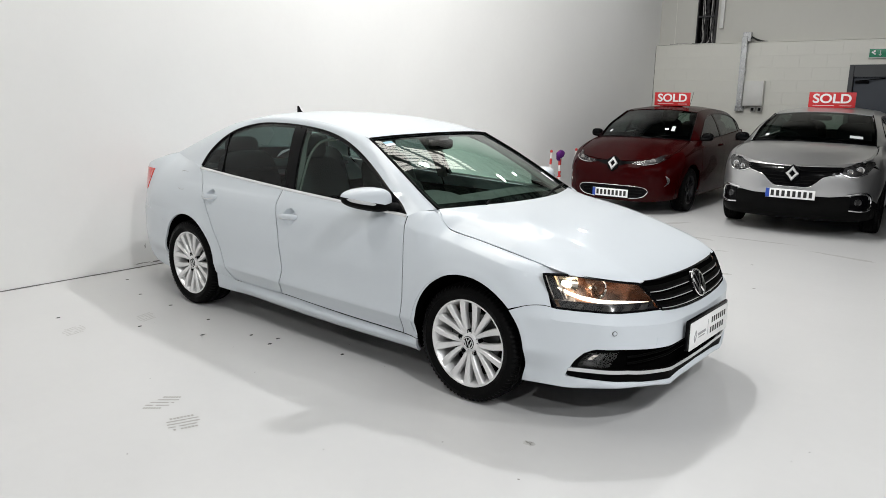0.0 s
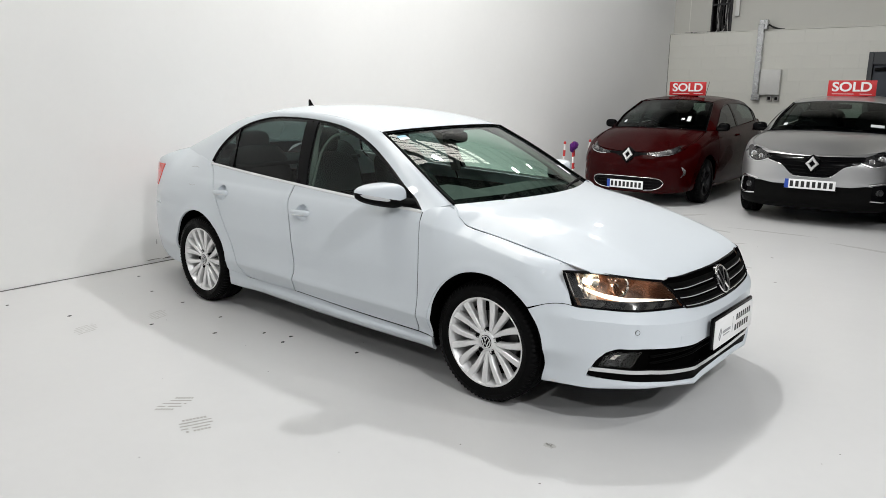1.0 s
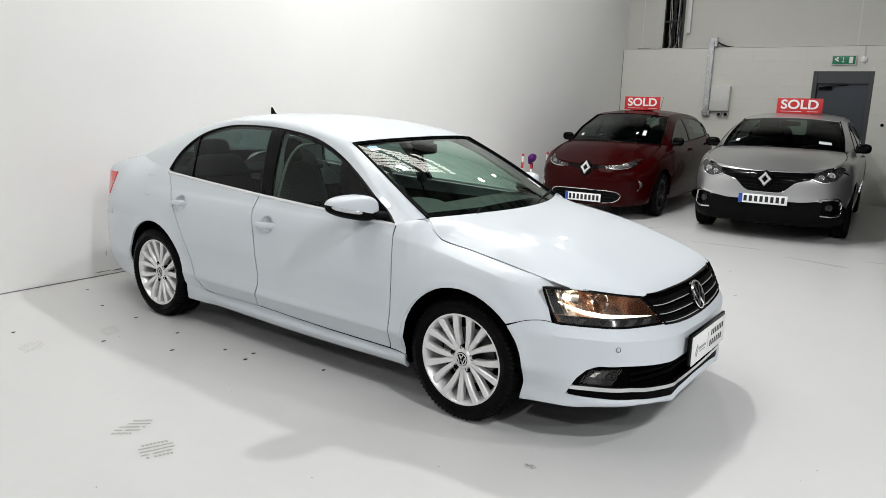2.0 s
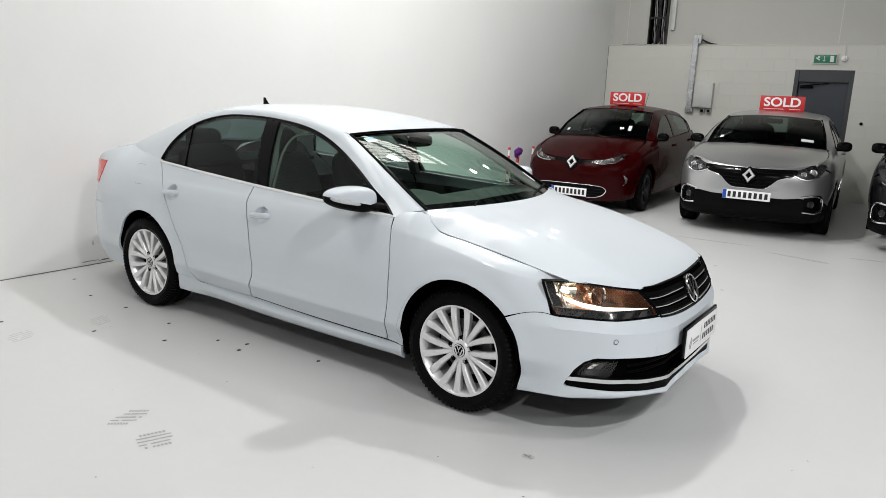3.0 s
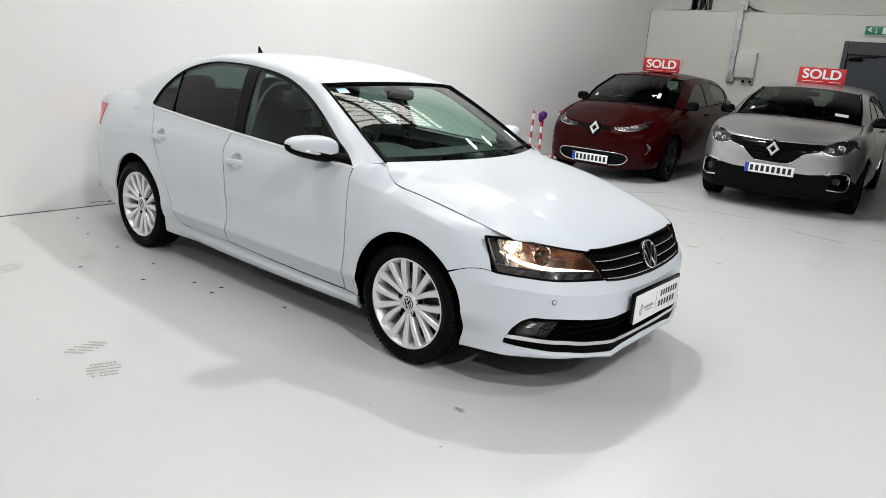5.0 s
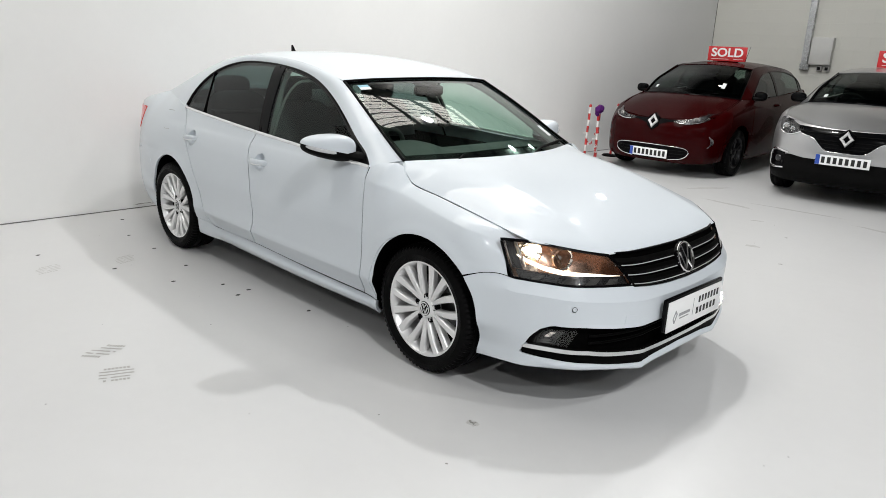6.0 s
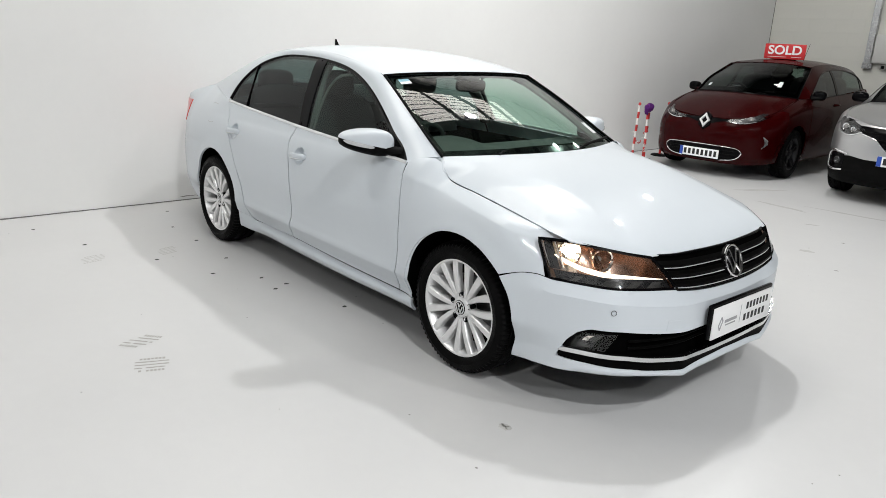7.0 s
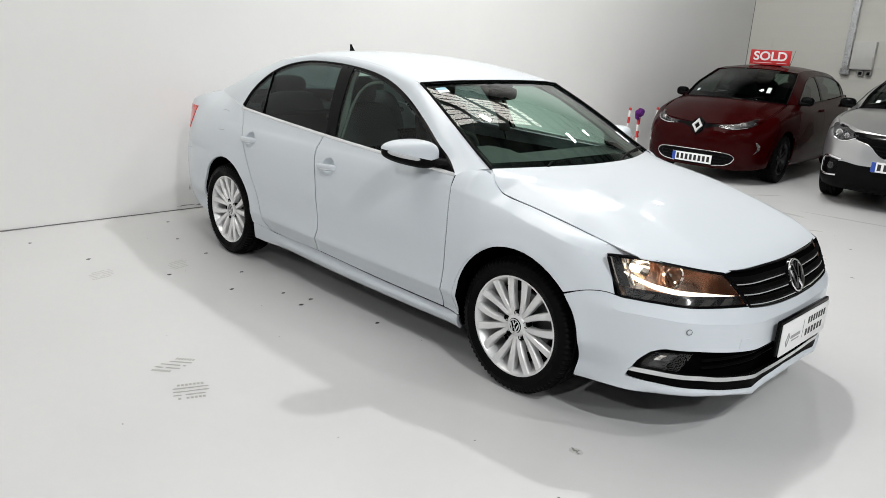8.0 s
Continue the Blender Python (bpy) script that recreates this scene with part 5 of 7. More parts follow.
        bmesh.ops.bisect_plane(cap, geom=geom, plane_co=(-0.672, side * 0.9, 0.998), plane_no=(0.05, side * -0.20, 1), clear_inner=True)
        part("mirror_cap", cap, paint_white, mirror, "white mirror cap")
        bm = bmesh.new()
        blob(bm, (-0.673, side * 0.907, 1.003), (0.086, 0.118, 0.078), 0.62, 0.62, Matrix(), 36, 20, 0, swept)
        bmesh.ops.bisect_plane(bm, geom=bm.verts[:] + bm.edges[:] + bm.faces[:], plane_co=(-0.672, side * 0.9, 1.002), plane_no=(0.05, side * -0.20, 1), clear_outer=True)
        part("mirror_base", bm, matt_black, mirror, "black lower mirror housing")
        bm = bmesh.new()
        path = [(-0.592, 0.90, 0.988), (-0.606, 0.945, 0.996), (-0.632, 0.990, 1.005), (-0.672, 1.014, 1.013), (-0.72, 1.020, 1.019)]
        tube(bm, mirrored(rounded(path, 20), side), np.interp(np.linspace(0, 1, 20), [0, 0.15, 0.8, 1], [0.005, 0.0095, 0.0095, 0.006]), 10, 0.7)
        part("mirror_indicator", bm, strip_lens, mirror, "clear indicator strip")
        bm = bmesh.new()
        tube(bm, mirrored(np.array([(-0.56, 0.775, 0.962), (-0.585, 0.82, 0.970), (-0.62, 0.865, 0.985)]), side), [0.030, 0.024, 0.022], 10, 1.7)
        part("mirror_foot", bm, matt_black, mirror, "black mirror foot")

    # wheels and their wells, near-black filler boxes standing in for the shaded inner body
    for x, st in ((0.0, 0), (-2.651, 0)):
        for side in (-1, 1):
            wheel(car, x, 0.862 if x == 0 else 0.848, 0.317, side, "multi", 0.225, 0.234, -0.314 if x == 0 else -0.663)
    for x in (AF, AR):
        for side in (-1, 1):
            bm = bmesh.new()
            arch_liner(bm, x, AZ, ARAD + 0.003, 0.52, 0.80, side, sh)
            part("wheel_well", bm, dark_inside, car)
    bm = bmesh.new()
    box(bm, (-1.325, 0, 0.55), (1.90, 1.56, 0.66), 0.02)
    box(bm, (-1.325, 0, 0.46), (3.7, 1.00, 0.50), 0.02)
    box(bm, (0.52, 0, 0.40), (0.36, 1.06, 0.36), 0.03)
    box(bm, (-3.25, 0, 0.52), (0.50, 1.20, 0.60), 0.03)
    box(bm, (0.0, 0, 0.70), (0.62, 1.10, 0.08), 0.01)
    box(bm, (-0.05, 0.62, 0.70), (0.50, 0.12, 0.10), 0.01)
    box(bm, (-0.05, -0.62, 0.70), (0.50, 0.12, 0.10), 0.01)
    part("dark_filler", bm, dark_inside, car)
    # unseen black sheet under the engine, inside the bumper's chin, added to darken the floor below
    bm = bmesh.new()
    rim = [(-0.34, 0.60), (0.36, 0.60), (0.40, 0.70), (0.52, 0.70), (0.66, 0.60), (0.76, 0.42), (0.80, 0.20), (0.805, 0.0)]
    tray = np.array([[(x, y * k, 0.182 - 0.004 * math.cos(3 * k)) for k in np.linspace(-1, 1, 9)] for x, y in rim[:-1]])
    sheet(bm, tray, (0, 0, -1), 0.0, 0.02)
    part("shade_tray", bm, dark_inside, car, "unseen near-black sheet added to deepen the shade under the bumper")

    # cabin
    bm = bmesh.new()
    p = np.array([[(-0.30 - 0.10 * (y / 0.68) ** 2, y, 0.945), (-0.46, y, 0.955), (-0.62, y, 0.955 + 0.045 * math.exp(-((y + 0.36) / 0.19) ** 4)), (-0.72, y, 0.945 + 0.060 * math.exp(-((y + 0.36) / 0.19) ** 4)), (-0.80, y, 0.90 + 0.045 * math.exp(-((y + 0.36) / 0.19) ** 4)), (-0.84, y, 0.78), (-0.80, y, 0.60)] for y in np.linspace(-0.70, 0.70, 25)])
    sheet(bm, p, (0, 0, 1))
    part("dashboard", bm, dash_grey, car, "dark grey soft dashboard")
    bm = bmesh.new()
    hub = Matrix.Translation((-0.93, -0.36, 0.885)) @ Matrix.Rotation(radians(-68), 4, "Y")
    lathe(bm, [(0.185 + 0.014 * math.cos(a), 0.014 * math.sin(a)) for a in np.linspace(0, 2 * math.pi, 11)], 40, hub)
    for a in (0, 180, 270):
        tube(bm, [hub @ Vector((0.03 * math.cos(radians(a + 90)), 0.03 * math.sin(radians(a + 90)), 0)), hub @ Vector((0.18 * math.cos(radians(a + 90)), 0.18 * math.sin(radians(a + 90)), 0))], 0.018, 8)
    blob(bm, (0, 0, 0.01), (0.07, 0.075, 0.03), 0.7, 0.7, hub, 16, 8)
    tube(bm, [(-0.93, -0.36, 0.885), (-0.70, -0.36, 0.80)], 0.04, 10)
    part("steering_wheel", bm, dash_grey, car, "black steering wheel")
    for x, ys, rear in ((-1.42, (-0.36, 0.36), False), (-2.22, (-0.36, 0.36), True)):
        for y in ys:
            seat = new("seat")
            seat.parent = car
            seat.matrix_local = pose(x, y, 0)
            tagged(seat, "dark grey fabric car seat")
            bm = bmesh.new()
            blob(bm, (0.02, 0, 0.55), (0.27, 0.25, 0.09), 0.5, 0.5)
            part("seat_cushion", bm, fabric, seat)
            bm = bmesh.new()
            lean = Matrix.Translation((-0.27, 0, 0.84)) @ Matrix.Rotation(radians(-20), 4, "Y")
            blob(bm, (0, 0, 0), (0.075, 0.25, 0.31), 0.5, 0.45, lean)
            part("seat_back", bm, fabric, seat)
            bm = bmesh.new()
            blob(bm, (-0.395, 0, 1.205 if not rear else 1.16), (0.05, 0.135, 0.085), 0.6, 0.5)
            for d in (-0.05, 0.05):
                tube(bm, [(-0.36, d, 1.06), (-0.385, d, 1.16)], 0.006, 6)
            part("headrest", bm, fabric, seat)
    bm = bmesh.new()
    g = coons(rounded([(a, -b + 0.03, c - 0.03) for a, b, c in side_top], 20), rounded([(a, b - 0.03, c - 0.03) for a, b, c in side_top], 20), rounded([(a - 0.05, b, c - 0.035) for a, b, c in wtop], 14), rounded([(a + 0.04, b, c - 0.03) for a, b, c in rtop], 14))
    sheet(bm, g, (0, 0, -1))
    part("headliner", bm, headliner, car, "pale grey headliner")
    bm = bmesh.new()
    for side in (-1, 1):
        post = [sh.at(X(-1.50 - 0.02), 0.95, 0.05), sh.at(X(-1.53), 1.1, 0.05), sh.at(X(-1.60), 1.25, 0.05), sh.at(X(-1.63), 1.34, 0.06)]
        tube(bm, mirrored(rounded(np.array(wedge) * (1, 0.97, 1) - (0.06, 0, 0.02), 14), side), 0.022, 8)
        post_trim = bmesh.new()
        hoop = [sh.at(X(x), z, 0.045) for x, z in ((-1.44, 0.97), (-1.455, 1.10), (-1.46, 1.19), (-1.435, 1.255), (-1.38, 1.285), (-1.28, 1.295))]
        tube(post_trim, mirrored(rounded(hoop, 24), side), 0.010, 8, 0.6, (1, 0, 0))
        tube(post_trim, mirrored(rounded(post, 10), side), 0.05, 8, 0.5, (1, 0, 0))
        part("door_trim", post_trim, trim_grey, car, "grey inner trim behind the front door's window")
    part("pillar_trim", bm, headliner, car, "pale inner pillar trim")
    bm = bmesh.new()
    blob(bm, (-0.945, 0.045, 1.258), (0.022, 0.115, 0.036), 0.5, 0.45)
    tube(bm, [(-0.94, 0.03, 1.28), (-0.91, 0, 1.318)], 0.016, 8)
    blob(bm, (-0.935, 0, 1.308), (0.06, 0.075, 0.022), 0.6, 0.6)
    part("rear_view_mirror", bm, matt_black, car, "black rear-view mirror")
    bm = bmesh.new()
    box(bm, (-2.72, 0, 1.00), (0.55, 1.20, 0.03), 0.01)
    part("parcel_shelf", bm, fabric, car)
    # paper discs behind the screen
    for i, j, wi, wj, mm in ((2, 25, 3, 2, sticker), (2, 26, 3, 2, sticker_blue), (34, 4, 3, 5, sticker)):
        bm = bmesh.new()
        sheet(bm, gs[i:i + wi, j:j + wj] - np.array((0.0022, 0, 0.0044)), (0.5, 0, 0.8))
        part("screen_sticker", bm, mm, car, "small paper disc in the windscreen")
    return car, sh


saloon, saloon_shell = white_saloon()

# ---------- the parked hatchbacks ----------
SMALL = dict(
    plan=[(0.84, 0), (0.83, 0.2), (0.785, 0.45), (0.69, 0.64), (0.55, 0.755), (0.35, 0.825), (0.0, 0.852), (-0.6, 0.865), (-1.3, 0.865), (-2.0, 0.86), (-2.6, 0.845), (-2.9, 0.80), (-3.1, 0.69), (-3.2, 0.45), (-3.225, 0.2), (-3.23, 0)],
    side=([0.15, 0.22, 0.35, 0.60, 0.75, 0.88, 0.95, 1.0, 1.2, 1.35, 1.42, 1.5], [0.10, 0.05, 0.03, 0, 0.002, 0.02, 0.05, 0.075, 0.16, 0.25, 0.31, 0.42]),
    front=([0.12, 0.16, 0.2, 0.3, 0.42, 0.52, 0.62, 0.68, 0.74, 0.80, 0.88], [0.16, 0.07, 0.03, 0.005, 0, 0.0, 0.012, 0.034, 0.075, 0.14, 0.25]),
    rear=([0.15, 0.25, 0.5, 0.8, 1.0, 1.2, 1.4], [0.1, 0.02, 0, 0.02, 0.06, 0.15, 0.28]),
    hood=([-0.5, -0.25, 0.0, 0.2, 0.4, 0.55], [1.0, 0.985, 0.935, 0.88, 0.825, 0.785], [0.69, 0.69, 0.705, 0.70, 0.675, 0.63]),
    nose=[(0.55, 0.63, 0.785), (0.66, 0.46, 0.755), (0.735, 0.25, 0.735), (0.760, 0.10, 0.727), (0.764, 0, 0.725)],
    cowl=[(-0.25, 0.69, 0.987), (-0.12, 0.45, 1.005), (-0.03, 0.2, 1.015), (0, 0, 1.018)], wtop=[(-0.93, 0.555, 1.376), (-0.88, 0.3, 1.404), (-0.86, 0, 1.413)],
    dlo=[(-0.40, 0.992), (-0.55, 1.075), (-0.75, 1.18), (-0.98, 1.276), (-1.3, 1.336), (-1.7, 1.351), (-2.1, 1.337), (-2.40, 1.297), (-2.58, 1.245), (-2.66, 1.17), (-2.68, 1.075)],
    rail=[(-0.25, 0.69, 0.987), (-0.48, 0.655, 1.16), (-0.70, 0.61, 1.268), (-0.93, 0.555, 1.376), (-1.3, 0.54, 1.413), (-1.7, 0.535, 1.418), (-2.1, 0.532, 1.402), (-2.5, 0.53, 1.366), (-2.80, 0.54, 1.30), (-2.95, 0.58, 1.17), (-3.04, 0.61, 1.05)],
    belt=([0.3, 1.2, 2.0, 2.7], [0.985, 1.005, 1.035, 1.07]), crown=0.035, base=-2.588, wheel=0.310, rim=0.205, arch=0.352, face=0.842, low=0.175, top=0.0)
TALL = dict(
    plan=[(0.86, 0), (0.852, 0.2), (0.82, 0.42), (0.74, 0.64), (0.60, 0.775), (0.38, 0.85), (0.0, 0.88), (-0.6, 0.889), (-1.3, 0.889), (-2.0, 0.885), (-2.6, 0.87), (-2.9, 0.83), (-3.1, 0.73), (-3.22, 0.48), (-3.255, 0.2), (-3.26, 0)],
    side=([0.18, 0.24, 0.38, 0.62, 0.80, 0.93, 1.0, 1.06, 1.2, 1.38, 1.46, 1.54], [0.10, 0.04, 0.03, 0, 0.002, 0.02, 0.05, 0.08, 0.14, 0.24, 0.30, 0.40]),
    front=([0.15, 0.19, 0.24, 0.34, 0.44, 0.55, 0.66, 0.74, 0.80, 0.86, 0.92, 1.0], [0.16, 0.08, 0.03, 0.0, 0.008, 0.0, 0.004, 0.012, 0.028, 0.07, 0.13, 0.24]),
    rear=([0.15, 0.25, 0.5, 0.8, 1.0, 1.2, 1.4], [0.1, 0.02, 0, 0.02, 0.06, 0.13, 0.24]),
    hood=([-0.5, -0.25, 0.0, 0.25, 0.45, 0.62], [1.085, 1.06, 1.035, 1.00, 0.965, 0.935], [0.70, 0.70, 0.73, 0.735, 0.72, 0.67]),
    nose=[(0.62, 0.67, 0.935), (0.715, 0.47, 0.880), (0.765, 0.25, 0.858), (0.782, 0.10, 0.850), (0.785, 0, 0.849)],
    cowl=[(-0.25, 0.70, 1.062), (-0.12, 0.45, 1.085), (-0.03, 0.2, 1.095), (0, 0, 1.098)], wtop=[(-0.90, 0.575, 1.426), (-0.85, 0.3, 1.456), (-0.83, 0, 1.465)],
    dlo=[(-0.42, 1.055), (-0.55, 1.13), (-0.73, 1.25), (-0.95, 1.328), (-1.3, 1.388), (-1.7, 1.403), (-2.1, 1.394), (-2.45, 1.362), (-2.65, 1.33), (-2.74, 1.24), (-2.78, 1.15)],
    rail=[(-0.25, 0.70, 1.062), (-0.47, 0.668, 1.215), (-0.68, 0.625, 1.322), (-0.90, 0.575, 1.426), (-1.3, 0.56, 1.469), (-1.7, 0.555, 1.480), (-2.1, 0.555, 1.472), (-2.5, 0.56, 1.448), (-2.83, 0.58, 1.42), (-2.98, 0.62, 1.26), (-3.07, 0.65, 1.10)],
    belt=([0.3, 1.2, 2.0, 2.8], [1.05, 1.07, 1.10, 1.15]), crown=0.035, base=-2.606, wheel=0.328, rim=0.215, arch=0.372, face=0.866, low=0.205, top=0.0)


class Hatch:
    """The common body of the parked cars; each car then adds its own face."""

    def __init__(self, car, k, paint, rim, cladding=None):
        self.car, self.k, self.paint = car, k, paint
        side_t, front_t, rear_t = (smooth_table(*k[n]) for n in ("side", "front", "rear"))
        hz, hy = smooth_table(k["hood"][0], k["hood"][1]), smooth_table(k["hood"][0], k["hood"][2])
        plan = k["plan"]

        def inset(s, x, z, end):
            d = side_t(z)
            py = np.interp(-np.asarray(x, float), [-q[0] for q in plan], [q[1] for q in plan])
            r = np.clip((z - 0.62) / (hz(x) - 0.62), 0, 0.9999)
            wing = np.where(z < 0.62, d, (py - hy(x)) * (1 - (1 - r**2.6) ** (1 / 2.6)))
            w = ease(-0.45, -0.2, x) * ease(0.62, 0.66, z)
            d = d * (1 - w) + wing * w
            a, b = 1 - ease(0.80, 1.15, s), ease(end - 1.1, end - 0.75, s)
            return d * (1 - a) * (1 - b) + front_t(z) * a + rear_t(z) * b
        self.sh = sh = Shell(plan, inset)
        X = sh.X
        sx = lambda pts: [(X(a), b) for a, b in pts]
        belt = lambda x: float(np.interp(-x, *k["belt"]))
        R, wr, ax, low = k["arch"], k["wheel"], k["base"], k["low"]
        fseam = [(-0.44, low + 0.06), (-0.40, 0.5), (-0.385, 0.8), (-0.40, belt(-0.40))]
        bseam = [(-1.46, low + 0.06), (-1.43, 0.5), (-1.44, 0.8), (-1.46, belt(-1.46))]
        rseam = [(-2.12, low + 0.08), (-2.20, 0.55), (-2.38, 0.8), (-2.52, belt(-2.52))]
        farch, rarch = arch(0.0, wr + 0.01, R, 188, 60, 16), arch(ax, wr + 0.01, R, -8, 168, 18)
        for side in (-1, 1):
            for nm, a, b in (("front_door", fseam, bseam), ("rear_door", bseam, rseam)):
                top = [(x, belt(x)) for x in np.linspace(a[-1][0], b[-1][0], 5)]
                door = self.panel(nm, self.flank(sx([a[0], b[0]]), sx(top), sx(a), sx(b), 24, 20), side)
                hx, hz_ = b[-1][0] + 0.15, belt(b[-1][0]) - 0.12
                bm = bmesh.new()
                q = np.array([sh.at(X(hx + t), hz_, dd) for t, dd in ((0.09, 0.004), (0.06, -0.026), (0, -0.032), (-0.06, -0.026), (-0.09, 0.004))])
                tube(bm, mirrored(rounded(q, 10), side), 0.014, 8, 0.6)
                part("door_handle", bm, paint, door)
            self.panel("sill", self.flank(sx([(-0.36, low), (ax + 0.37, low)]), sx([(-0.36, low + 0.06), (ax + 0.37, low + 0.08)]), sx([(-0.36, low), (-0.36, low + 0.06)]), sx([(ax + 0.37, low), (ax + 0.37, low + 0.08)]), 20, 5), side, cladding or paint)
            tip = k["hood"][0][-1]
            top = [(-0.395, belt(-0.4)), (-0.30, float(hz(-0.30)) - 0.002)] + [(x, float(hz(x)) - 0.001) for x in np.linspace(-0.25, tip, 9)]
            self.split = farch[-1]
            right = [farch[-1], (0.32, farch[-1][1] + 0.05), (0.44, float(hz(tip)) - 0.10), (tip, float(hz(tip)) - 0.001)]
            left = [(-0.432, low + 0.06), (-0.392, 0.5), (-0.378, 0.8), (-0.395, belt(-0.4))]
            self.panel("front_wing", self.flank(sx([(-0.432, low + 0.06)] + farch), sx(top), sx(left), sx(right), 34, 24, (0, 0, 1, 1)), side)
            top = [(-2.53, belt(-2.53)), (-2.70, belt(-2.7)), (-2.95, k["belt"][1][-1])]
            left = [(ax + 0.36, low + 0.08), (-2.14, low + 0.10), (-2.21, 0.55), (-2.39, 0.8), (-2.53, belt(-2.53))]
            self.panel("rear_quarter", self.flank(sx([(ax + 0.36, low + 0.08)] + rarch[1:-1] + [(-3.0, 0.42)]), sx(top), sx(left), sx([(-3.0, 0.42), (-3.0, 0.8), (-2.95, k["belt"][1][-1])]), 30, 20, (0, 1, 0, 1)), side)
            self.panel("rear_end", self.flank([(X(-2.97), low), (sh.end, low)], [(X(-2.95), k["belt"][1][-1]), (sh.end, k["belt"][1][-1])], [(X(-2.97), low), (X(-2.95), k["belt"][1][-1])], [(sh.end, low), (sh.end, k["belt"][1][-1])], 20, 16), side)
            # glass
            n = 70
            dlo3 = np.array([sh.at(X(a), b) for a, b in k["dlo"]])

            def knots(p):
                fine = rounded(p, 600)
                idx = [int(np.argmin(np.linalg.norm(fine - q, axis=1))) for q in np.array(p, float)]
                u = np.interp(np.linspace(0, len(p) - 1, n), range(len(p)), idx)
                return np.stack([np.interp(u, range(600), fine[:, c]) for c in range(3)], 1)
            lo, up = knots(dlo3), knots(k["rail"])
            v = np.linspace(0, 1, 6)[None, :, None]
            bm = bmesh.new()
            sheet(bm, mirrored(lo[:, None] * (1 - v) + up[:, None] * v, side), (0, side, 0.6), 0, 0.012)
            part("side_frame", bm, paint, car)
            zt = lambda x: float(np.interp(-x, [-q[0] for q in k["dlo"]], [q[1] for q in k["dlo"]])) - 0.004
            lowline = lambda a, b: sx([(x, belt(x) + 0.006) for x in np.linspace(a, b, 4)])
            arc = lambda a, b: sx([(x, zt(x)) for x in np.linspace(a, b, 9)])
            for nm, a, b, gm in (("front_window", -0.55, -1.42, glass_parked), ("rear_window", -1.50, -2.55, glass_dark)):
                bb, tt = lowline(a, b), arc(a, b)
                self.panel(nm, self.flank(bb, tt, [bb[0], tt[0]], [bb[-1], tt[-1]], 20, 12, deep=0.006), side, gm, 0, 0)
            bb, tt = lowline(-1.42, -1.50), arc(-1.42, -1.50)
            self.panel("door_pillar", self.flank(bb, tt, [bb[0], tt[0]], [bb[-1], tt[-1]], 5, 10), side, gloss_black, 0, 0.01)
            bb, tt = lowline(-2.55, -2.675), arc(-2.55, -2.668)
            self.panel("rear_pillar", self.flank(bb, tt, [bb[0], tt[0]], [bb[-1], tt[-1]], 5, 10), side, gloss_black, 0, 0.01)
            bb, tt = lowline(-0.42, -0.55), arc(-0.43, -0.55)
            self.panel("mirror_triangle", self.flank(bb, tt, [bb[0], tt[0]], [bb[-1], tt[-1]], 5, 6), side, gloss_black, 0, 0.01)
            bm = bmesh.new()
            tube(bm, mirrored(lo[1:-1] + (0, -0.003, -0.004), side), 0.012, 6, 0.7)
            part("window_seal", bm, gloss_black, car)
            # door mirror
            mirror = new("door_mirror")
            mirror.parent = car
            mz = belt(-0.5) + 0.058
            bm = bmesh.new()
            blob(bm, (-0.52, side * (k["face"] + 0.022), mz - 0.012), (0.060, k["wheel"] * 0.265, k["wheel"] * 0.195), 0.7, 0.7)
            part("mirror_cap", bm, gloss_black, mirror, "black mirror housing")
            bm = bmesh.new()
            tube(bm, [(-0.47, side * 0.78, mz - 0.05), (-0.50, side * 0.90, mz - 0.04)], 0.028, 8, 1.4)
            part("mirror_foot", bm, matt_black, mirror)
            for x in (0.0, ax):
                wheel(car, x, k["face"], wr, side, rim, 0.205, k["rim"], 0.2)
        # bonnet, roof, screens
        hx_ = np.linspace(k["hood"][0][1], k["hood"][0][-1], 10)
        er = [(x, float(hy(x)), float(hz(x))) for x in hx_]
        nose, cowl = k["nose"], k["cowl"]
        both = lambda pts: [(a, -b, c) for a, b, c in pts] + list(pts)[-2::-1]
        g = coons(rounded([(a, -b, c) for a, b, c in er], 36), rounded(er, 36), rounded(both(cowl), 40), rounded(both(nose), 40, False))
        u, v = np.linspace(0, 1, 36)[:, None], np.linspace(-1, 1, 40)[None, :]
        g[..., 2] += 0.030 * np.sin(np.pi * u) * (1 - np.abs(v) ** 3)
        bm = bmesh.new()
        sheet(bm, g, (0, 0, 1), 0.003, 0.014)
        part("bonnet", bm, paint, car)
        for side in (-1, 1):
            bm = bmesh.new()
            tube(bm, mirrored(rounded(er, 30) + (0, 0.003, -0.017), side), 0.014, 6)
            part("wing_flange", bm, paint, car)
        rail = k["rail"]
        st = [q for q in rail if -2.85 < q[0] < -0.88]
        e = st[-1]
        rtop = [e, (e[0] - 0.05, e[1] * 0.5, e[2] + 0.03), (e[0] - 0.06, 0, e[2] + 0.035)]
        g = coons(rounded([(a, -b, c) for a, b, c in st], 36), rounded(st, 36), rounded(both(k["wtop"]), 24), rounded(both(rtop), 24))
        u, v = np.linspace(0, 1, 36)[:, None], np.linspace(-1, 1, 24)[None, :]
        g[..., 2] += 0.012 * np.sin(np.pi * u) * (1 - np.abs(v) ** 2.4)
        bm = bmesh.new()
        sheet(bm, g, (0, 0, 1), 0, 0.01)
        part("roof", bm, paint, car)
        self.roof_z = float(g[18, 12, 2])
        wedge = [q for q in rail if q[0] > -0.95]
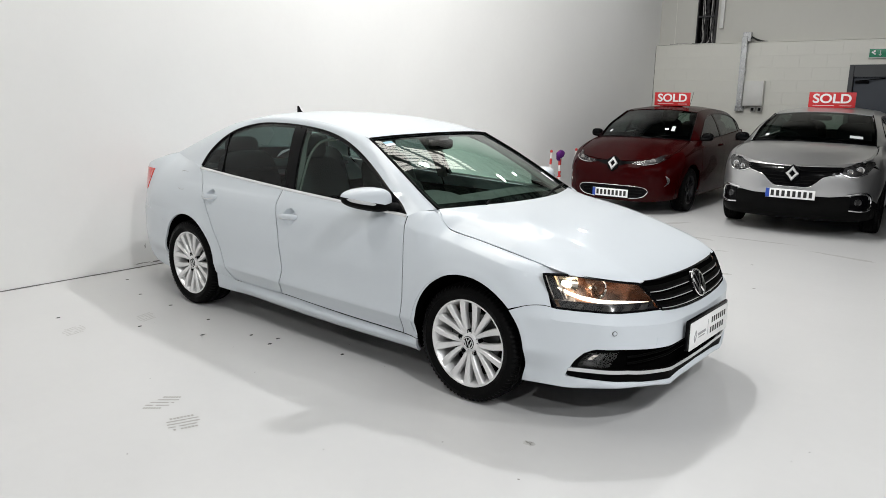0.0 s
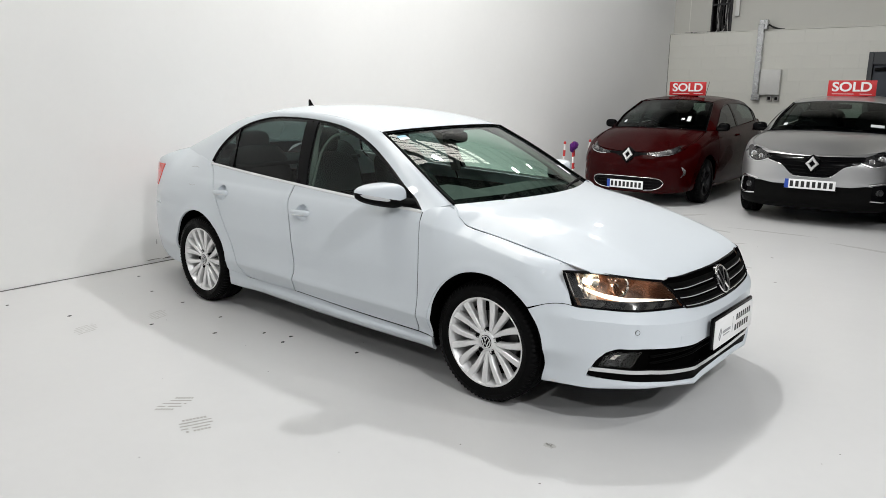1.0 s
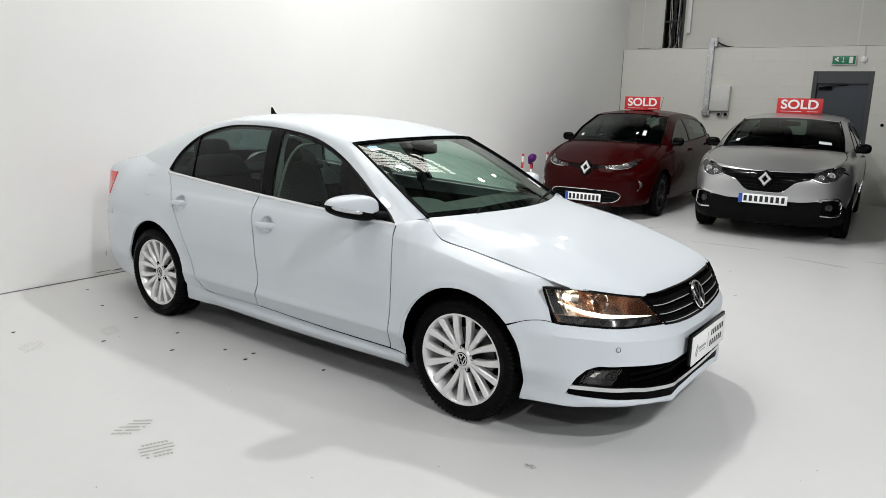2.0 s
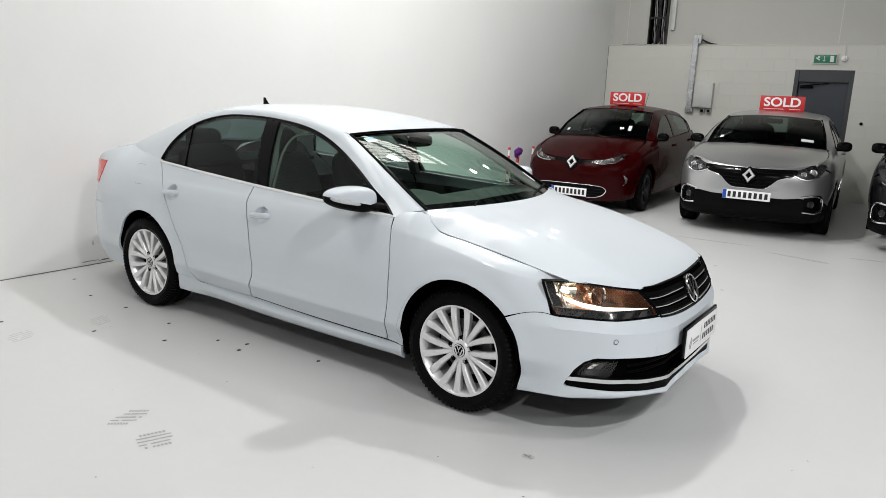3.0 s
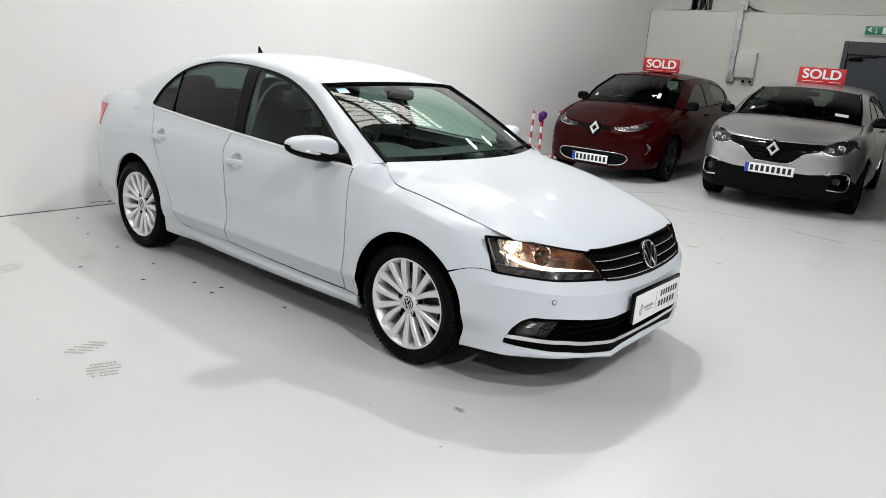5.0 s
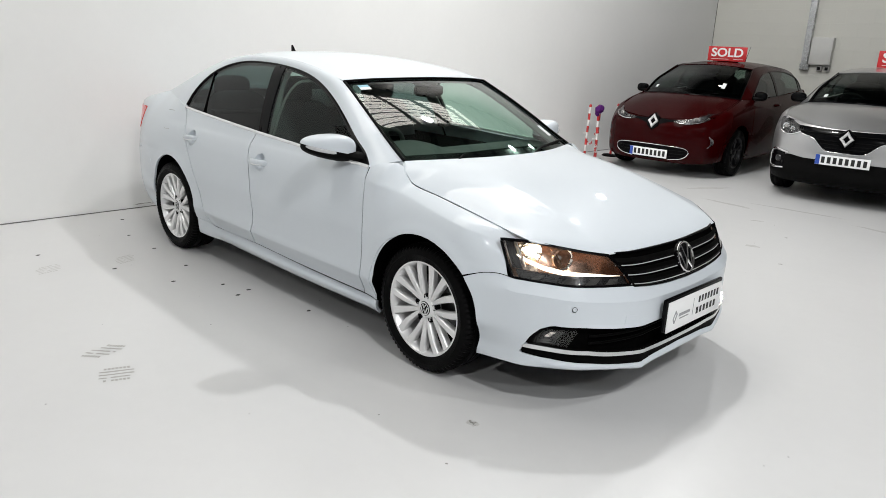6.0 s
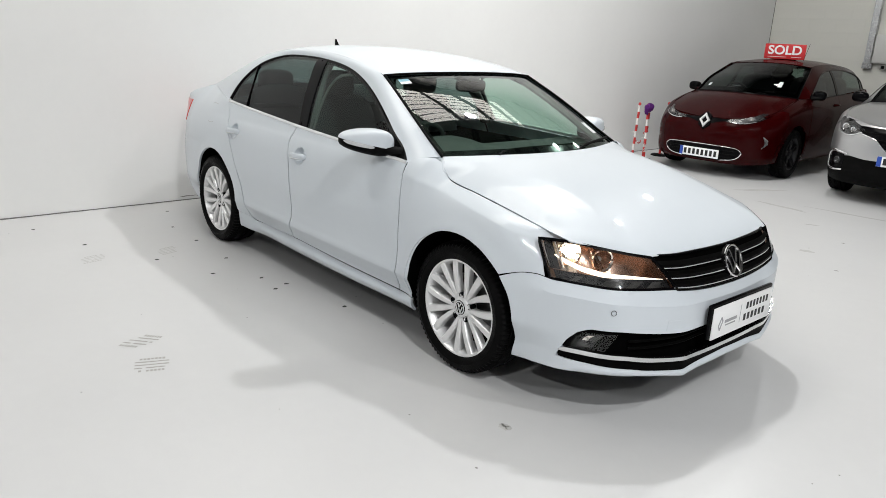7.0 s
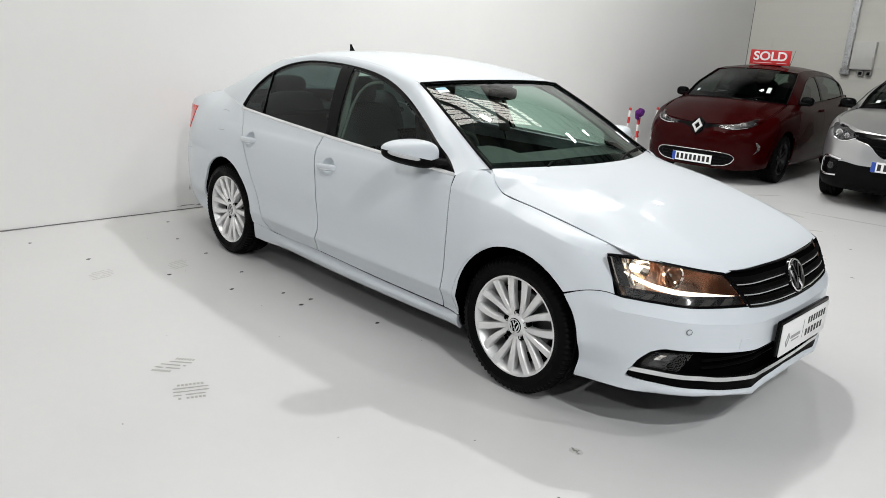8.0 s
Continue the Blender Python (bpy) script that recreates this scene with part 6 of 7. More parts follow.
        g = coons(rounded([(a - 0.01, b, c) for a, b, c in both(cowl)], 30), rounded(both(k["wtop"]), 30), rounded([(a, -b, c) for a, b, c in wedge], 16), rounded(wedge, 16))
        u, v = np.linspace(-1, 1, 30)[:, None], np.linspace(0, 1, 16)[None, :]
        bow = 0.02 * np.sin(np.pi * v) * (1 - u**2)
        g[..., 0] += bow * 0.5
        g[..., 2] += bow * 0.8
        self.screen = g
        bm = bmesh.new()
        sheet(bm, g - np.array((0.003, 0, 0.006)), (0.5, 0, 0.8))
        part("windscreen", bm, glass_parked, car)
        bm = bmesh.new()
        q = g - np.array((0.006, 0, 0.012))
        for blk in (q[:, :3], q[:, -2:], q[:2], q[-2:]):
            sheet(bm, blk, (0.5, 0, 0.8))
        for sgn in (-1, 1):
            tube(bm, mirrored(rounded(wedge, 16) + (0.004, 0, 0), sgn), 0.009, 6)
        tube(bm, rounded(both(cowl), 24) + (0.012, 0, -0.004), 0.018, 6)
        part("screen_border", bm, gloss_black, car)
        bm = bmesh.new()
        for y0, y1 in ((-0.15, 0.42), (0.35, -0.2)):
            arm = [(-0.03 - 0.4 * y0 * y0, y0, cowl[-1][2] + 0.008), (-0.10 - 0.3 * y1 * y1, y1, cowl[-1][2] + 0.030)]
            tube(bm, rounded(arm, 6), 0.007, 6)
        part("wipers", bm, matt_black, car)
        tail = [q for q in rail if q[0] < -2.79]
        foot = [(tail[-1][0], tail[-1][1], tail[-1][2]), (tail[-1][0] - 0.08, 0.3, tail[-1][2] + 0.005), (tail[-1][0] - 0.10, 0, tail[-1][2] + 0.005)]
        g = coons(rounded(both(rtop), 20), rounded(both(foot), 20), rounded([(a, -b, c) for a, b, c in tail], 10), rounded(tail, 10))
        bm = bmesh.new()
        sheet(bm, g, (-1, 0, 0.4))
        part("rear_screen", bm, glass_side, car)
        for side in (-1, 1):
            bm = bmesh.new()
            outer = np.array([sh.at(s, k["belt"][1][-1]) for s in np.linspace(X(-2.68), sh.end, 16)])
            inner = rounded([tuple(dlo3[-1]), tail[-1], (tail[-1][0] - 0.08, 0.3, tail[-1][2]), (tail[-1][0] - 0.10, 0, tail[-1][2])], 16)
            sheet(bm, mirrored(np.stack([outer, (outer + inner) / 2, inner], 1), side), (-0.3, 0, 1), 0, 0.0)
            part("rear_shoulder", bm, paint, car)
        # wells and near-black filler boxes standing in for the shaded inner body
        for x in (0.0, ax):
            for side in (-1, 1):
                bm = bmesh.new()
                arch_liner(bm, x, wr + 0.01, R + 0.005, 0.50, k["face"] - 0.04, side)
                part("wheel_well", bm, dark_inside, car)
        bm = bmesh.new()
        box(bm, (ax / 2, 0, 0.60), (-ax - 0.80, 1.54, 0.70), 0.02)
        box(bm, (ax / 2, 0, 0.52), (-ax + 0.9, 0.98, 0.56), 0.02)
        box(bm, (0.46, 0, 0.42), (0.30, 1.10, 0.42), 0.02)
        box(bm, (ax - 0.40, 0, 0.55), (0.34, 1.20, 0.60), 0.02)
        part("dark_filler", bm, dark_inside, car)
        # cabin
        cz = cowl[0][2]
        bm = bmesh.new()
        sheet(bm, np.array([[(-0.20, y, cz - 0.03), (-0.5, y, cz - 0.02), (-0.70, y, cz - 0.05), (-0.74, y, cz - 0.35)] for y in np.linspace(-0.68, 0.68, 15)]), (0, 0, 1))
        part("dashboard", bm, dash_grey, car)
        for x in (-1.28, -2.10):
            for y in (-0.36, 0.36):
                seat = new("seat")
                seat.parent = car
                seat.matrix_local = pose(x, y, cz - 0.90)
                bm = bmesh.new()
                blob(bm, (-0.22, 0, 0.82), (0.09, 0.25, 0.33), 0.5, 0.5, Matrix(), 18, 10)
                part("seat_back", bm, fabric, seat)
                bm = bmesh.new()
                blob(bm, (-0.30, 0, 1.20), (0.05, 0.13, 0.085), 0.6, 0.5, Matrix(), 16, 10)
                part("headrest", bm, fabric, seat)
        bm = bmesh.new()
        blob(bm, (k["wtop"][-1][0] - 0.05, 0, k["wtop"][-1][2] - 0.085), (0.02, 0.12, 0.035), 0.5, 0.5, Matrix(), 16, 8)
        part("rear_view_mirror", bm, matt_black, car)
        bm = bmesh.new()
        hub = Matrix.Translation((-0.80, -0.36, cz - 0.05)) @ Matrix.Rotation(radians(-68), 4, "Y")
        lathe(bm, [(0.185 + 0.014 * math.cos(a), 0.014 * math.sin(a)) for a in np.linspace(0, 2 * math.pi, 8)], 28, hub)
        part("steering_wheel", bm, dash_grey, car)

    def flank(self, bottom, top, left, right, nu, nv, soft=(1, 1, 1, 1), deep=0.0):
        e = [rounded(q, n, bool(f)) for q, n, f in zip((bottom, top, left, right), (nu, nu, nv, nv), soft)]
        g = coons(*e)
        return self.sh.at(g[..., 0], g[..., 1], deep)

    def panel(self, name, p, side, material=None, gap=0.003, flange=0.014, label="", parent=None):
        bm = bmesh.new()
        sheet(bm, mirrored(p, side), (0.4, side, 0.15), gap, flange)
        return part(name, bm, material or self.paint, parent or self.car, label)

    def face(self, lower, upper, material, name, deep=0.0, side=0, parent=None, flange=0.012, n=30, m=12, label="", soft=False):
        """A piece of the front between two lines given as (y, z), on one side or both."""
        sh = self.sh
        low, up = ([(sh.Y(a), b) for a, b in q] for q in (lower, upper))
        out = None
        for sd in ((-1, 1) if side == 0 else (side,)):
            p = self.flank(low, up, [low[0], up[0]], [low[-1], up[-1]], n, m, (soft, soft, 0, 0), deep)
            bm = bmesh.new()
            sheet(bm, mirrored(p, sd), (1, sd * 0.3, 0), 0, flange)
            out = part(name, bm, material, parent or self.car, label)
        return out

    def line(self, pts, radius, material, name, deep=0.0, sides=(-1, 1), parent=None, label="", flat=1.0, soft=True):
        for sd in sides:
            q = rounded([(self.sh.Y(a), b) for a, b in pts], 40, soft)
            bm = bmesh.new()
            tube(bm, mirrored(self.sh.at(q[:, 0], q[:, 1], deep), sd), radius, 8, flat)
            part(name, bm, material, parent or self.car, label)

    def front(self, top, material, lower_z, name="front_bumper"):
        """The whole front from the chin to the bonnet and lamps, round to the wheel arch."""
        sh, k = self.sh, self.k
        R, wr = k["arch"], k["wheel"] + 0.01
        ar = [(sh.X(R * math.cos(radians(a))), wr + R * math.sin(radians(a))) for a in (-15, 0, 20, 40, 60)]
        t = [(sh.Y(a), b) for a, b in top] + [(sh.X(0.36), ar[-1][1] + 0.14), (ar[-1][0], ar[-1][1] + 0.01)]
        b = [(0, lower_z), (sh.Y(0.5), lower_z), (ar[0][0], ar[0][1])]
        bm = bmesh.new()
        for sd in (-1, 1):
            p = self.flank(b, t, [b[0], t[0]], ar, 50, 26, (0, 0, 0, 0))
            sheet(bm, mirrored(p, sd), (1, sd * 0.5, 0), 0, 0.012)
        bmesh.ops.remove_doubles(bm, verts=bm.verts, dist=0.0008)
        bmesh.ops.delete(bm, geom=[f for f in bm.faces if all(abs(v.co.y) < 0.004 for v in f.verts)], context="FACES")
        part(name, bm, material, self.car)

    def plate(self, z, x, bars=8):
        board = new("number_plate")
        board.parent = self.car
        board.matrix_local = pose(x, 0, z)
        bm = bmesh.new()
        box(bm, (-0.012, 0, 0), (0.02, 0.50, 0.10), 0.004)
        part("plate_mount", bm, matt_black, board)
        bm = bmesh.new()
        box(bm, (0, 0, 0), (0.006, 0.52, 0.111), 0.002)
        part("plate_face", bm, plate_white, board, "white number plate with dark bars")
        bm = bmesh.new()
        box(bm, (0.0035, -0.238, 0), (0.002, 0.042, 0.108))
        part("plate_band", bm, plate_blue, board, "blue band on the plate", smooth=False)
        bm = bmesh.new()
        for q in range(bars):
            box(bm, (0.0035, -0.185 + q * 0.40 / (bars - 1), 0), (0.001, 0.034, 0.070))
        part("plate_bars", bm, ink, board, "dark bars of lettering", smooth=False)

    def badge(self, x, z, w, h, tilt, ground=None):
        """A chrome diamond on a dark ground."""
        m = Matrix.Translation((x, 0, z)) @ Matrix.Rotation(radians(tilt), 4, "Y")
        bm = bmesh.new()
        o, i = 1.0, 0.50
        rows = []
        for f, d in ((1.0, 0.0), (0.86, 0.020), (0.58, 0.020), (0.45, 0.002)):
            rows.append([m @ Vector((d, w * f * a, h * f * b)) for a, b in ((0, 1), (0.52, 0.42), (1, 0), (0.52, -0.42), (0, -1), (-0.52, -0.42), (-1, 0), (-0.52, 0.42))])
        grid(bm, np.array(rows).transpose(1, 0, 2), False, closed=True)
        part("badge", bm, alloy, self.car, "chrome diamond badge", smooth=False)
        bm = bmesh.new()
        lathe(bm, [(0.0, 0.003), (w * 1.12, 0.002), (w * 1.25, -0.02)], 6, m @ Matrix.Rotation(radians(90), 4, "Y") @ Matrix.Diagonal((h / w * 0.98, 1, 1, 1)) @ Matrix.Rotation(radians(0), 4, "Z"))
        part("badge_ground", bm, gloss_black, self.car)


def screen_sticker(h, i, j, w, t, material=sticker):
    bm = bmesh.new()
    q = h.screen[i:i + w, j:j + t] + np.array((0.001, 0, 0.0015))
    sheet(bm, q, (0.5, 0, 0.8))
    part("screen_sticker", bm, material, h.car, "small paper sticker in the windscreen")


def sold_sign(at, turn):
    """A red printed board on a magnetic foot."""
    ob = thing("sold_sign", at @ pose(0, 0, 0, 0, 0, turn), "red sold sign with white letters standing on a car roof", "sign", "sold signs")
    bm = bmesh.new()
    box(bm, (0, 0, 0.110), (0.57, 0.006, 0.205), 0.002)
    part("sign_board", bm, sign_red, ob, "red printed board")
    bm = bmesh.new()
    box(bm, (0, 0.045, 0.009), (0.30, 0.09, 0.016), 0.005)
    box(bm, (0, 0.010, 0.018), (0.40, 0.012, 0.03), 0.004)
    part("sign_foot", bm, gloss_black, ob, "black magnetic foot")
    text_mesh("sign_lettering", "SOLD", 0.168, 0.001, sign_white, ob, Matrix.Translation((0, -0.005, 0.123)) @ Matrix.Rotation(radians(90), 4, "X"), 1.12, 0.004)
    bm = bmesh.new()
    box(bm, (-0.10, -0.0045, 0.036), (0.26, 0.001, 0.006))
    box(bm, (0.17, -0.0045, 0.036), (0.14, 0.001, 0.006))
    part("sign_small_print", bm, sign_white, ob, "white line of small print", smooth=False)
    return ob


def red_hatch():
    at = pose(-2.50, 6.36, 0, 0, 0, -86.5)
    car = thing("hatchback_car", at, "dark red small hatchback car parked nose out by the back wall", "car", "parked cars")
    h = Hatch(car, SMALL, paint_red, "dark")
    tip = SMALL["hood"][0][-1]
    h.front([(0, 0.722), (0.10, 0.724), (0.25, 0.732), (0.46, 0.752), (0.63, 0.782)], paint_red, 0.175)
    # black spear and slim lamps
    h.face([(0.0, 0.655), (0.10, 0.662), (0.20, 0.690), (0.30, 0.702)], [(0.0, 0.735), (0.10, 0.728), (0.20, 0.722), (0.30, 0.728)], gloss_black, "spear", -0.004)
    for sd in (-1, 1):
        lo, up = [(0.27, 0.694), (0.42, 0.682), (0.58, 0.702), (0.72, 0.758), (0.79, 0.806)], [(0.27, 0.722), (0.42, 0.738), (0.58, 0.774), (0.71, 0.812), (0.79, 0.820)]
        base = h.face(lo, up, lamp_inside, "headlamp", -0.003, sd, None, 0.01, 24, 8, "slim headlamp", True)
        h.face(lo, up, lamp_lens, "lamp_lens", -0.012, sd, base, 0.0, 24, 8, "", True)
        for y, z, r in ((0.40, 0.712, 0.018), (0.55, 0.735, 0.034)):
            c = h.sh.at(h.sh.Y(y), z, -0.004)
            bm = bmesh.new()
            lathe(bm, [(0.0, 0.002), (r * 0.5, 0.0), (r * 0.6, 0.004), (r, 0.006), (r + 0.004, 0.0)], 20, Matrix.Translation(Vector(mirrored(c, sd))) @ Vector((0.85, sd * 0.5, 0.1)).to_track_quat("Z", "Y").to_matrix().to_4x4())
            part("lamp_reflector", bm, clear_plastic, base)
        h.line([(0.34, 0.690), (0.45, 0.688), (0.60, 0.716), (0.70, 0.772)], 0.005, chrome, "lamp_edge", -0.010, (sd,), base)
        # bright blade by the bumper's corner
        h.face([(0.685, 0.40), (0.700, 0.43), (0.712, 0.47), (0.690, 0.545)], [(0.690, 0.40), (0.735, 0.45), (0.735, 0.50), (0.693, 0.548)], satin_chrome, "bumper_blade", -0.004, sd, None, 0.006, 12, 4)
    # low oval intake with a chrome line
    oval_lo = [(0, 0.205), (0.25, 0.215), (0.40, 0.235), (0.47, 0.270), (0.50, 0.315), (0.50, 0.330)]
    oval_up = [(0, 0.395), (0.25, 0.392), (0.40, 0.385), (0.46, 0.372), (0.495, 0.345), (0.50, 0.331)]
    h.face(oval_lo, oval_up, gloss_black, "intake", -0.003, 0, None, 0.004, 30, 8, "black oval air intake")
    h.line(oval_lo[1:] + oval_up[::-1], 0.0055, chrome, "intake_trim", -0.006, (-1, 1), None, "chrome line round the intake")
    for z in (0.26, 0.30, 0.34):
        h.line([(0, z), (0.44, z)], 0.004, matt_black, "intake_slat", -0.006)
    h.plate(0.285, 0.858, 8)
    h.badge(0.822, 0.690, 0.075, 0.098, -18)
    screen_sticker(h, 23, 3, 2, 3)
    screen_sticker(h, 3, 2, 2, 2)
    bm = bmesh.new()
    tube(bm, [(-0.95, 0.42, 1.46), (-1.02, 0.42, 1.56), (-1.10, 0.42, 1.68)], [0.004, 0.003, 0.002], 6)
    part("roof_aerial", bm, matt_black, car)
    sold_sign(at @ pose(-1.25, 0.04, h.roof_z - 0.004), 90)
    return car


def tall_hatch(at, paint, label, group_name, sign):
    car = thing("crossover_car", at, label, "car", group_name)
    h = Hatch(car, TALL, paint, "dark" if sign else "silver", matt_black)
    h.front([(0, 0.846), (0.10, 0.848), (0.25, 0.856), (0.47, 0.878), (0.67, 0.930)], paint, 0.24)
    # black lower bumper and grille wing
    h.face([(0, 0.205), (0.5, 0.205), (0.70, 0.215), (0.855, 0.235)], [(0, 0.500), (0.40, 0.498), (0.55, 0.52), (0.795, 0.47), (0.855, 0.40)], matt_black, "lower_bumper", -0.004, 0, None, 0.01, 30, 10, "black plastic lower bumper")
    h.face([(0, 0.600), (0.17, 0.605), (0.24, 0.650), (0.32, 0.725), (0.46, 0.770), (0.50, 0.790)], [(0, 0.842), (0.17, 0.842), (0.28, 0.845), (0.40, 0.848), (0.49, 0.852), (0.52, 0.850)], gloss_black, "grille", -0.004, 0, None, 0.01, 30, 10, "gloss black grille")
    h.line([(0, 0.600), (0.17, 0.604), (0.24, 0.650), (0.32, 0.725), (0.46, 0.770)], 0.006, chrome, "grille_trim", -0.007, (-1, 1), None, "chrome grille line")
    for z, y1 in ((0.64, 0.20), (0.68, 0.25), (0.72, 0.30), (0.79, 0.46)):
        h.line([(0, z), (y1, z + 0.005)], 0.005, matt_black, "grille_slat", -0.008)
    h.line([(0.10, 0.815), (0.16, 0.815)], 0.007, chrome, "grille_line", -0.008, (-1,))
    for sd in (-1, 1):
        lo, up = [(0.45, 0.802), (0.54, 0.760), (0.62, 0.748), (0.73, 0.790), (0.828, 0.885)], [(0.46, 0.835), (0.55, 0.862), (0.66, 0.900), (0.75, 0.938), (0.828, 0.915)]
        base = h.face(lo, up, lamp_inside, "headlamp", -0.003, sd, None, 0.01, 24, 10, "headlamp with a round projector", True)
        h.face(lo, up, lamp_lens, "lamp_lens", -0.014, sd, base, 0.0, 24, 10, "", True)
        for y, z, r in ((0.570, 0.804, 0.030), (0.672, 0.822, 0.042)):
            c = h.sh.at(h.sh.Y(y), z, -0.005)
            d = Matrix.Translation(Vector(mirrored(c, sd))) @ Vector((0.9, sd * 0.42, 0.0)).to_track_quat("Z", "Y").to_matrix().to_4x4()
            bm = bmesh.new()
            lathe(bm, [(r * 0.62, 0.002), (r * 0.66, 0.007), (r * 0.74, 0.002), (r, 0.009), (r + 0.003, 0.0)], 24, d)
            part("lamp_reflector", bm, satin_chrome, base)
            bm = bmesh.new()
            lathe(bm, [(0.0, 0.012), (r * 0.35, 0.009), (r * 0.62, 0.001)], 20, d)
            part("lamp_projector", bm, clear_plastic, base, "grey glass projector")
        h.line([(0.47, 0.786), (0.55, 0.752), (0.63, 0.744), (0.73, 0.785)], 0.006, satin_chrome, "lamp_edge", -0.012, (sd,), base)
        # chrome fog surround
        c_path = [(0.56, 0.535), (0.66, 0.555), (0.735, 0.555), (0.775, 0.50), (0.785, 0.42), (0.77, 0.365), (0.70, 0.345), (0.59, 0.355)]
        h.line(c_path, 0.011, chrome, "fog_surround", -0.010, (sd,), None, "chrome fog lamp surround", 0.8)
        h.face([(0.60, 0.370), (0.70, 0.360), (0.765, 0.385)], [(0.60, 0.525), (0.70, 0.540), (0.755, 0.525)], gloss_black, "fog_panel", -0.006, sd, None, 0.006, 10, 6)
        c = h.sh.at(h.sh.Y(0.67), 0.45, -0.010)
        bm = bmesh.new()
        lathe(bm, [(0.0, 0.004), (0.026, 0.002), (0.034, 0.010), (0.040, 0.004), (0.040, -0.01)], 20, Matrix.Translation(Vector(mirrored(c, sd))) @ Vector((0.85, sd * 0.5, 0.0)).to_track_quat("Z", "Y").to_matrix().to_4x4())
        part("fog_lamp", bm, lamp_inside, car, "round fog lamp")
    h.face([(0, 0.212), (0.5, 0.212)], [(0, 0.262), (0.46, 0.262)], matt_black, "skid_plate", -0.008, 0, None, 0.01)
    h.plate(0.510, 0.880, 8)
    h.badge(0.872, 0.755, 0.072, 0.092, -8)
    screen_sticker(h, 23, 2, 4, 2)
    screen_sticker(h, 3, 2, 2, 2)
    if sign:
        spot = at @ Vector((-1.30, 0.035, h.roof_z - 0.018))
        sold_sign(Matrix.Translation(spot) @ at.to_quaternion().to_matrix().to_4x4() @ Matrix.Scale(1.03, 4), 90)
    # wheels stay round on a lowered body
    sx_, _, sz_ = at.to_scale()
    for ob in car.children:
        if ob.name.split(".")[0] == "wheel":
            ob.matrix_local = Matrix.Diagonal((1, 1, sx_ / sz_, 1)) @ ob.matrix_local
    return car


red_hatch()
tall_hatch(pose(-0.185, 6.36, 0, 0, 0, -85) @ Matrix.Diagonal((1.035, 1.035, 0.978, 1)), paint_silver, "silver crossover car parked nose out by the back wall", "parked cars", True)
tall_hatch(pose(1.98, 6.25, 0, 0, 0, -90), paint_black, "black crossover car parked nose out by the back wall", "parked cars", False)

# ---------- fittings and loose things ----------
def wall_blocks():
    """The visible stretch of painted blocks, each a part of the wall."""
    bw, bh, j = 0.44, 0.2133, 0.0025
    meshes = {}
    rng = random.Random(5)

    def block_mesh(w, h, v):
        key = (round(w, 3), round(h, 3), v)
        if key not in meshes:
            bm = bmesh.new()
            r = random.Random(v)
            x0, x1, z0, z1, b, d = -w / 2, w / 2, -h / 2, h / 2, 0.0035, 0.0022
            outer = [bm.verts.new((x, 0.004, z)) for x, z in ((x0, z0), (x1, z0), (x1, z1), (x0, z1))]
            inner = [bm.verts.new((x, -d + 0.0006 * r.uniform(-1, 1), z)) for x, z in ((x0 + b, z0 + b), (x1 - b, z0 + b), (x1 - b, z1 - b), (x0 + b, z1 - b))]
            bm.faces.new(inner)
            for k in range(4):
                bm.faces.new((outer[k], outer[(k + 1) % 4], inner[(k + 1) % 4], inner[k]))
            me = bpy.data.meshes.new("block")
            bm.to_mesh(me)
            bm.free()
            me.materials.append(block_paint)
            meshes[key] = me
        return meshes[key]

    for row in range(12):
        z0, z1 = row * bh, min((row + 1) * bh, LEDGE)
        x = WX - (bw / 2 if row % 2 else 0)
        while x < 4.2:
            a, b = max(x, WX), x + bw
            spans = [(a, b)]
            if z0 < DTOP - 0.02:
                spans = [(p, q) for p, q in ((a, min(b, DX0)), (max(a, DX1), b)) if q - p > 0.03] if (a < DX1 and b > DX0) else spans
            for p, q in spans:
                if q - p < 0.03:
                    continue
                ob = new("block", block_mesh(q - p - j, z1 - z0 - j, rng.randrange(3)))
                ob.parent = wall_north
                ob.location = ((p + q) / 2, WY + 0.004, (z0 + z1) / 2)
            x += bw


def fire_door():
    ob = thing("door_1", pose((DX0 + DX1) / 2, WY, 0), "dark grey steel fire door set in the block wall, closed", "door", kind="structure")
    w, h = DX1 - DX0, DTOP
    bm = bmesh.new()
    for x in (-w / 2 + 0.035, w / 2 - 0.035):
        box(bm, (x, 0.08, h / 2), (0.07, 0.16, h), 0.004)
    box(bm, (0, 0.08, h - 0.10), (w - 0.14, 0.14, 0.20), 0.004)
    part("door_frame", bm, frame_grey, ob, "grey steel door frame and head panel", smooth=False)
    bm = bmesh.new()
    box(bm, (0, 0.09, (h - 0.20) / 2), (w - 0.15, 0.05, h - 0.21), 0.004)
    part("door_leaf", bm, door_grey, ob, "dark grey door leaf", smooth=False)
    bm = bmesh.new()
    box(bm, (-0.25, 0.045, h - 0.28), (0.20, 0.04, 0.05), 0.006)
    tube(bm, [(-0.30, 0.03, h - 0.26), (-0.10, 0.01, h - 0.24), (0.08, 0.05, h - 0.22)], 0.008, 6)
    part("door_closer", bm, gloss_black, ob, "black door closer")
    bm = bmesh.new()
    tube(bm, [(-w / 2 + 0.12, 0.03, 1.02), (0, 0.0, 1.02), (w / 2 - 0.12, 0.03, 1.02)], 0.016, 8)
    part("push_bar", bm, galvanised, ob, "steel push bar")


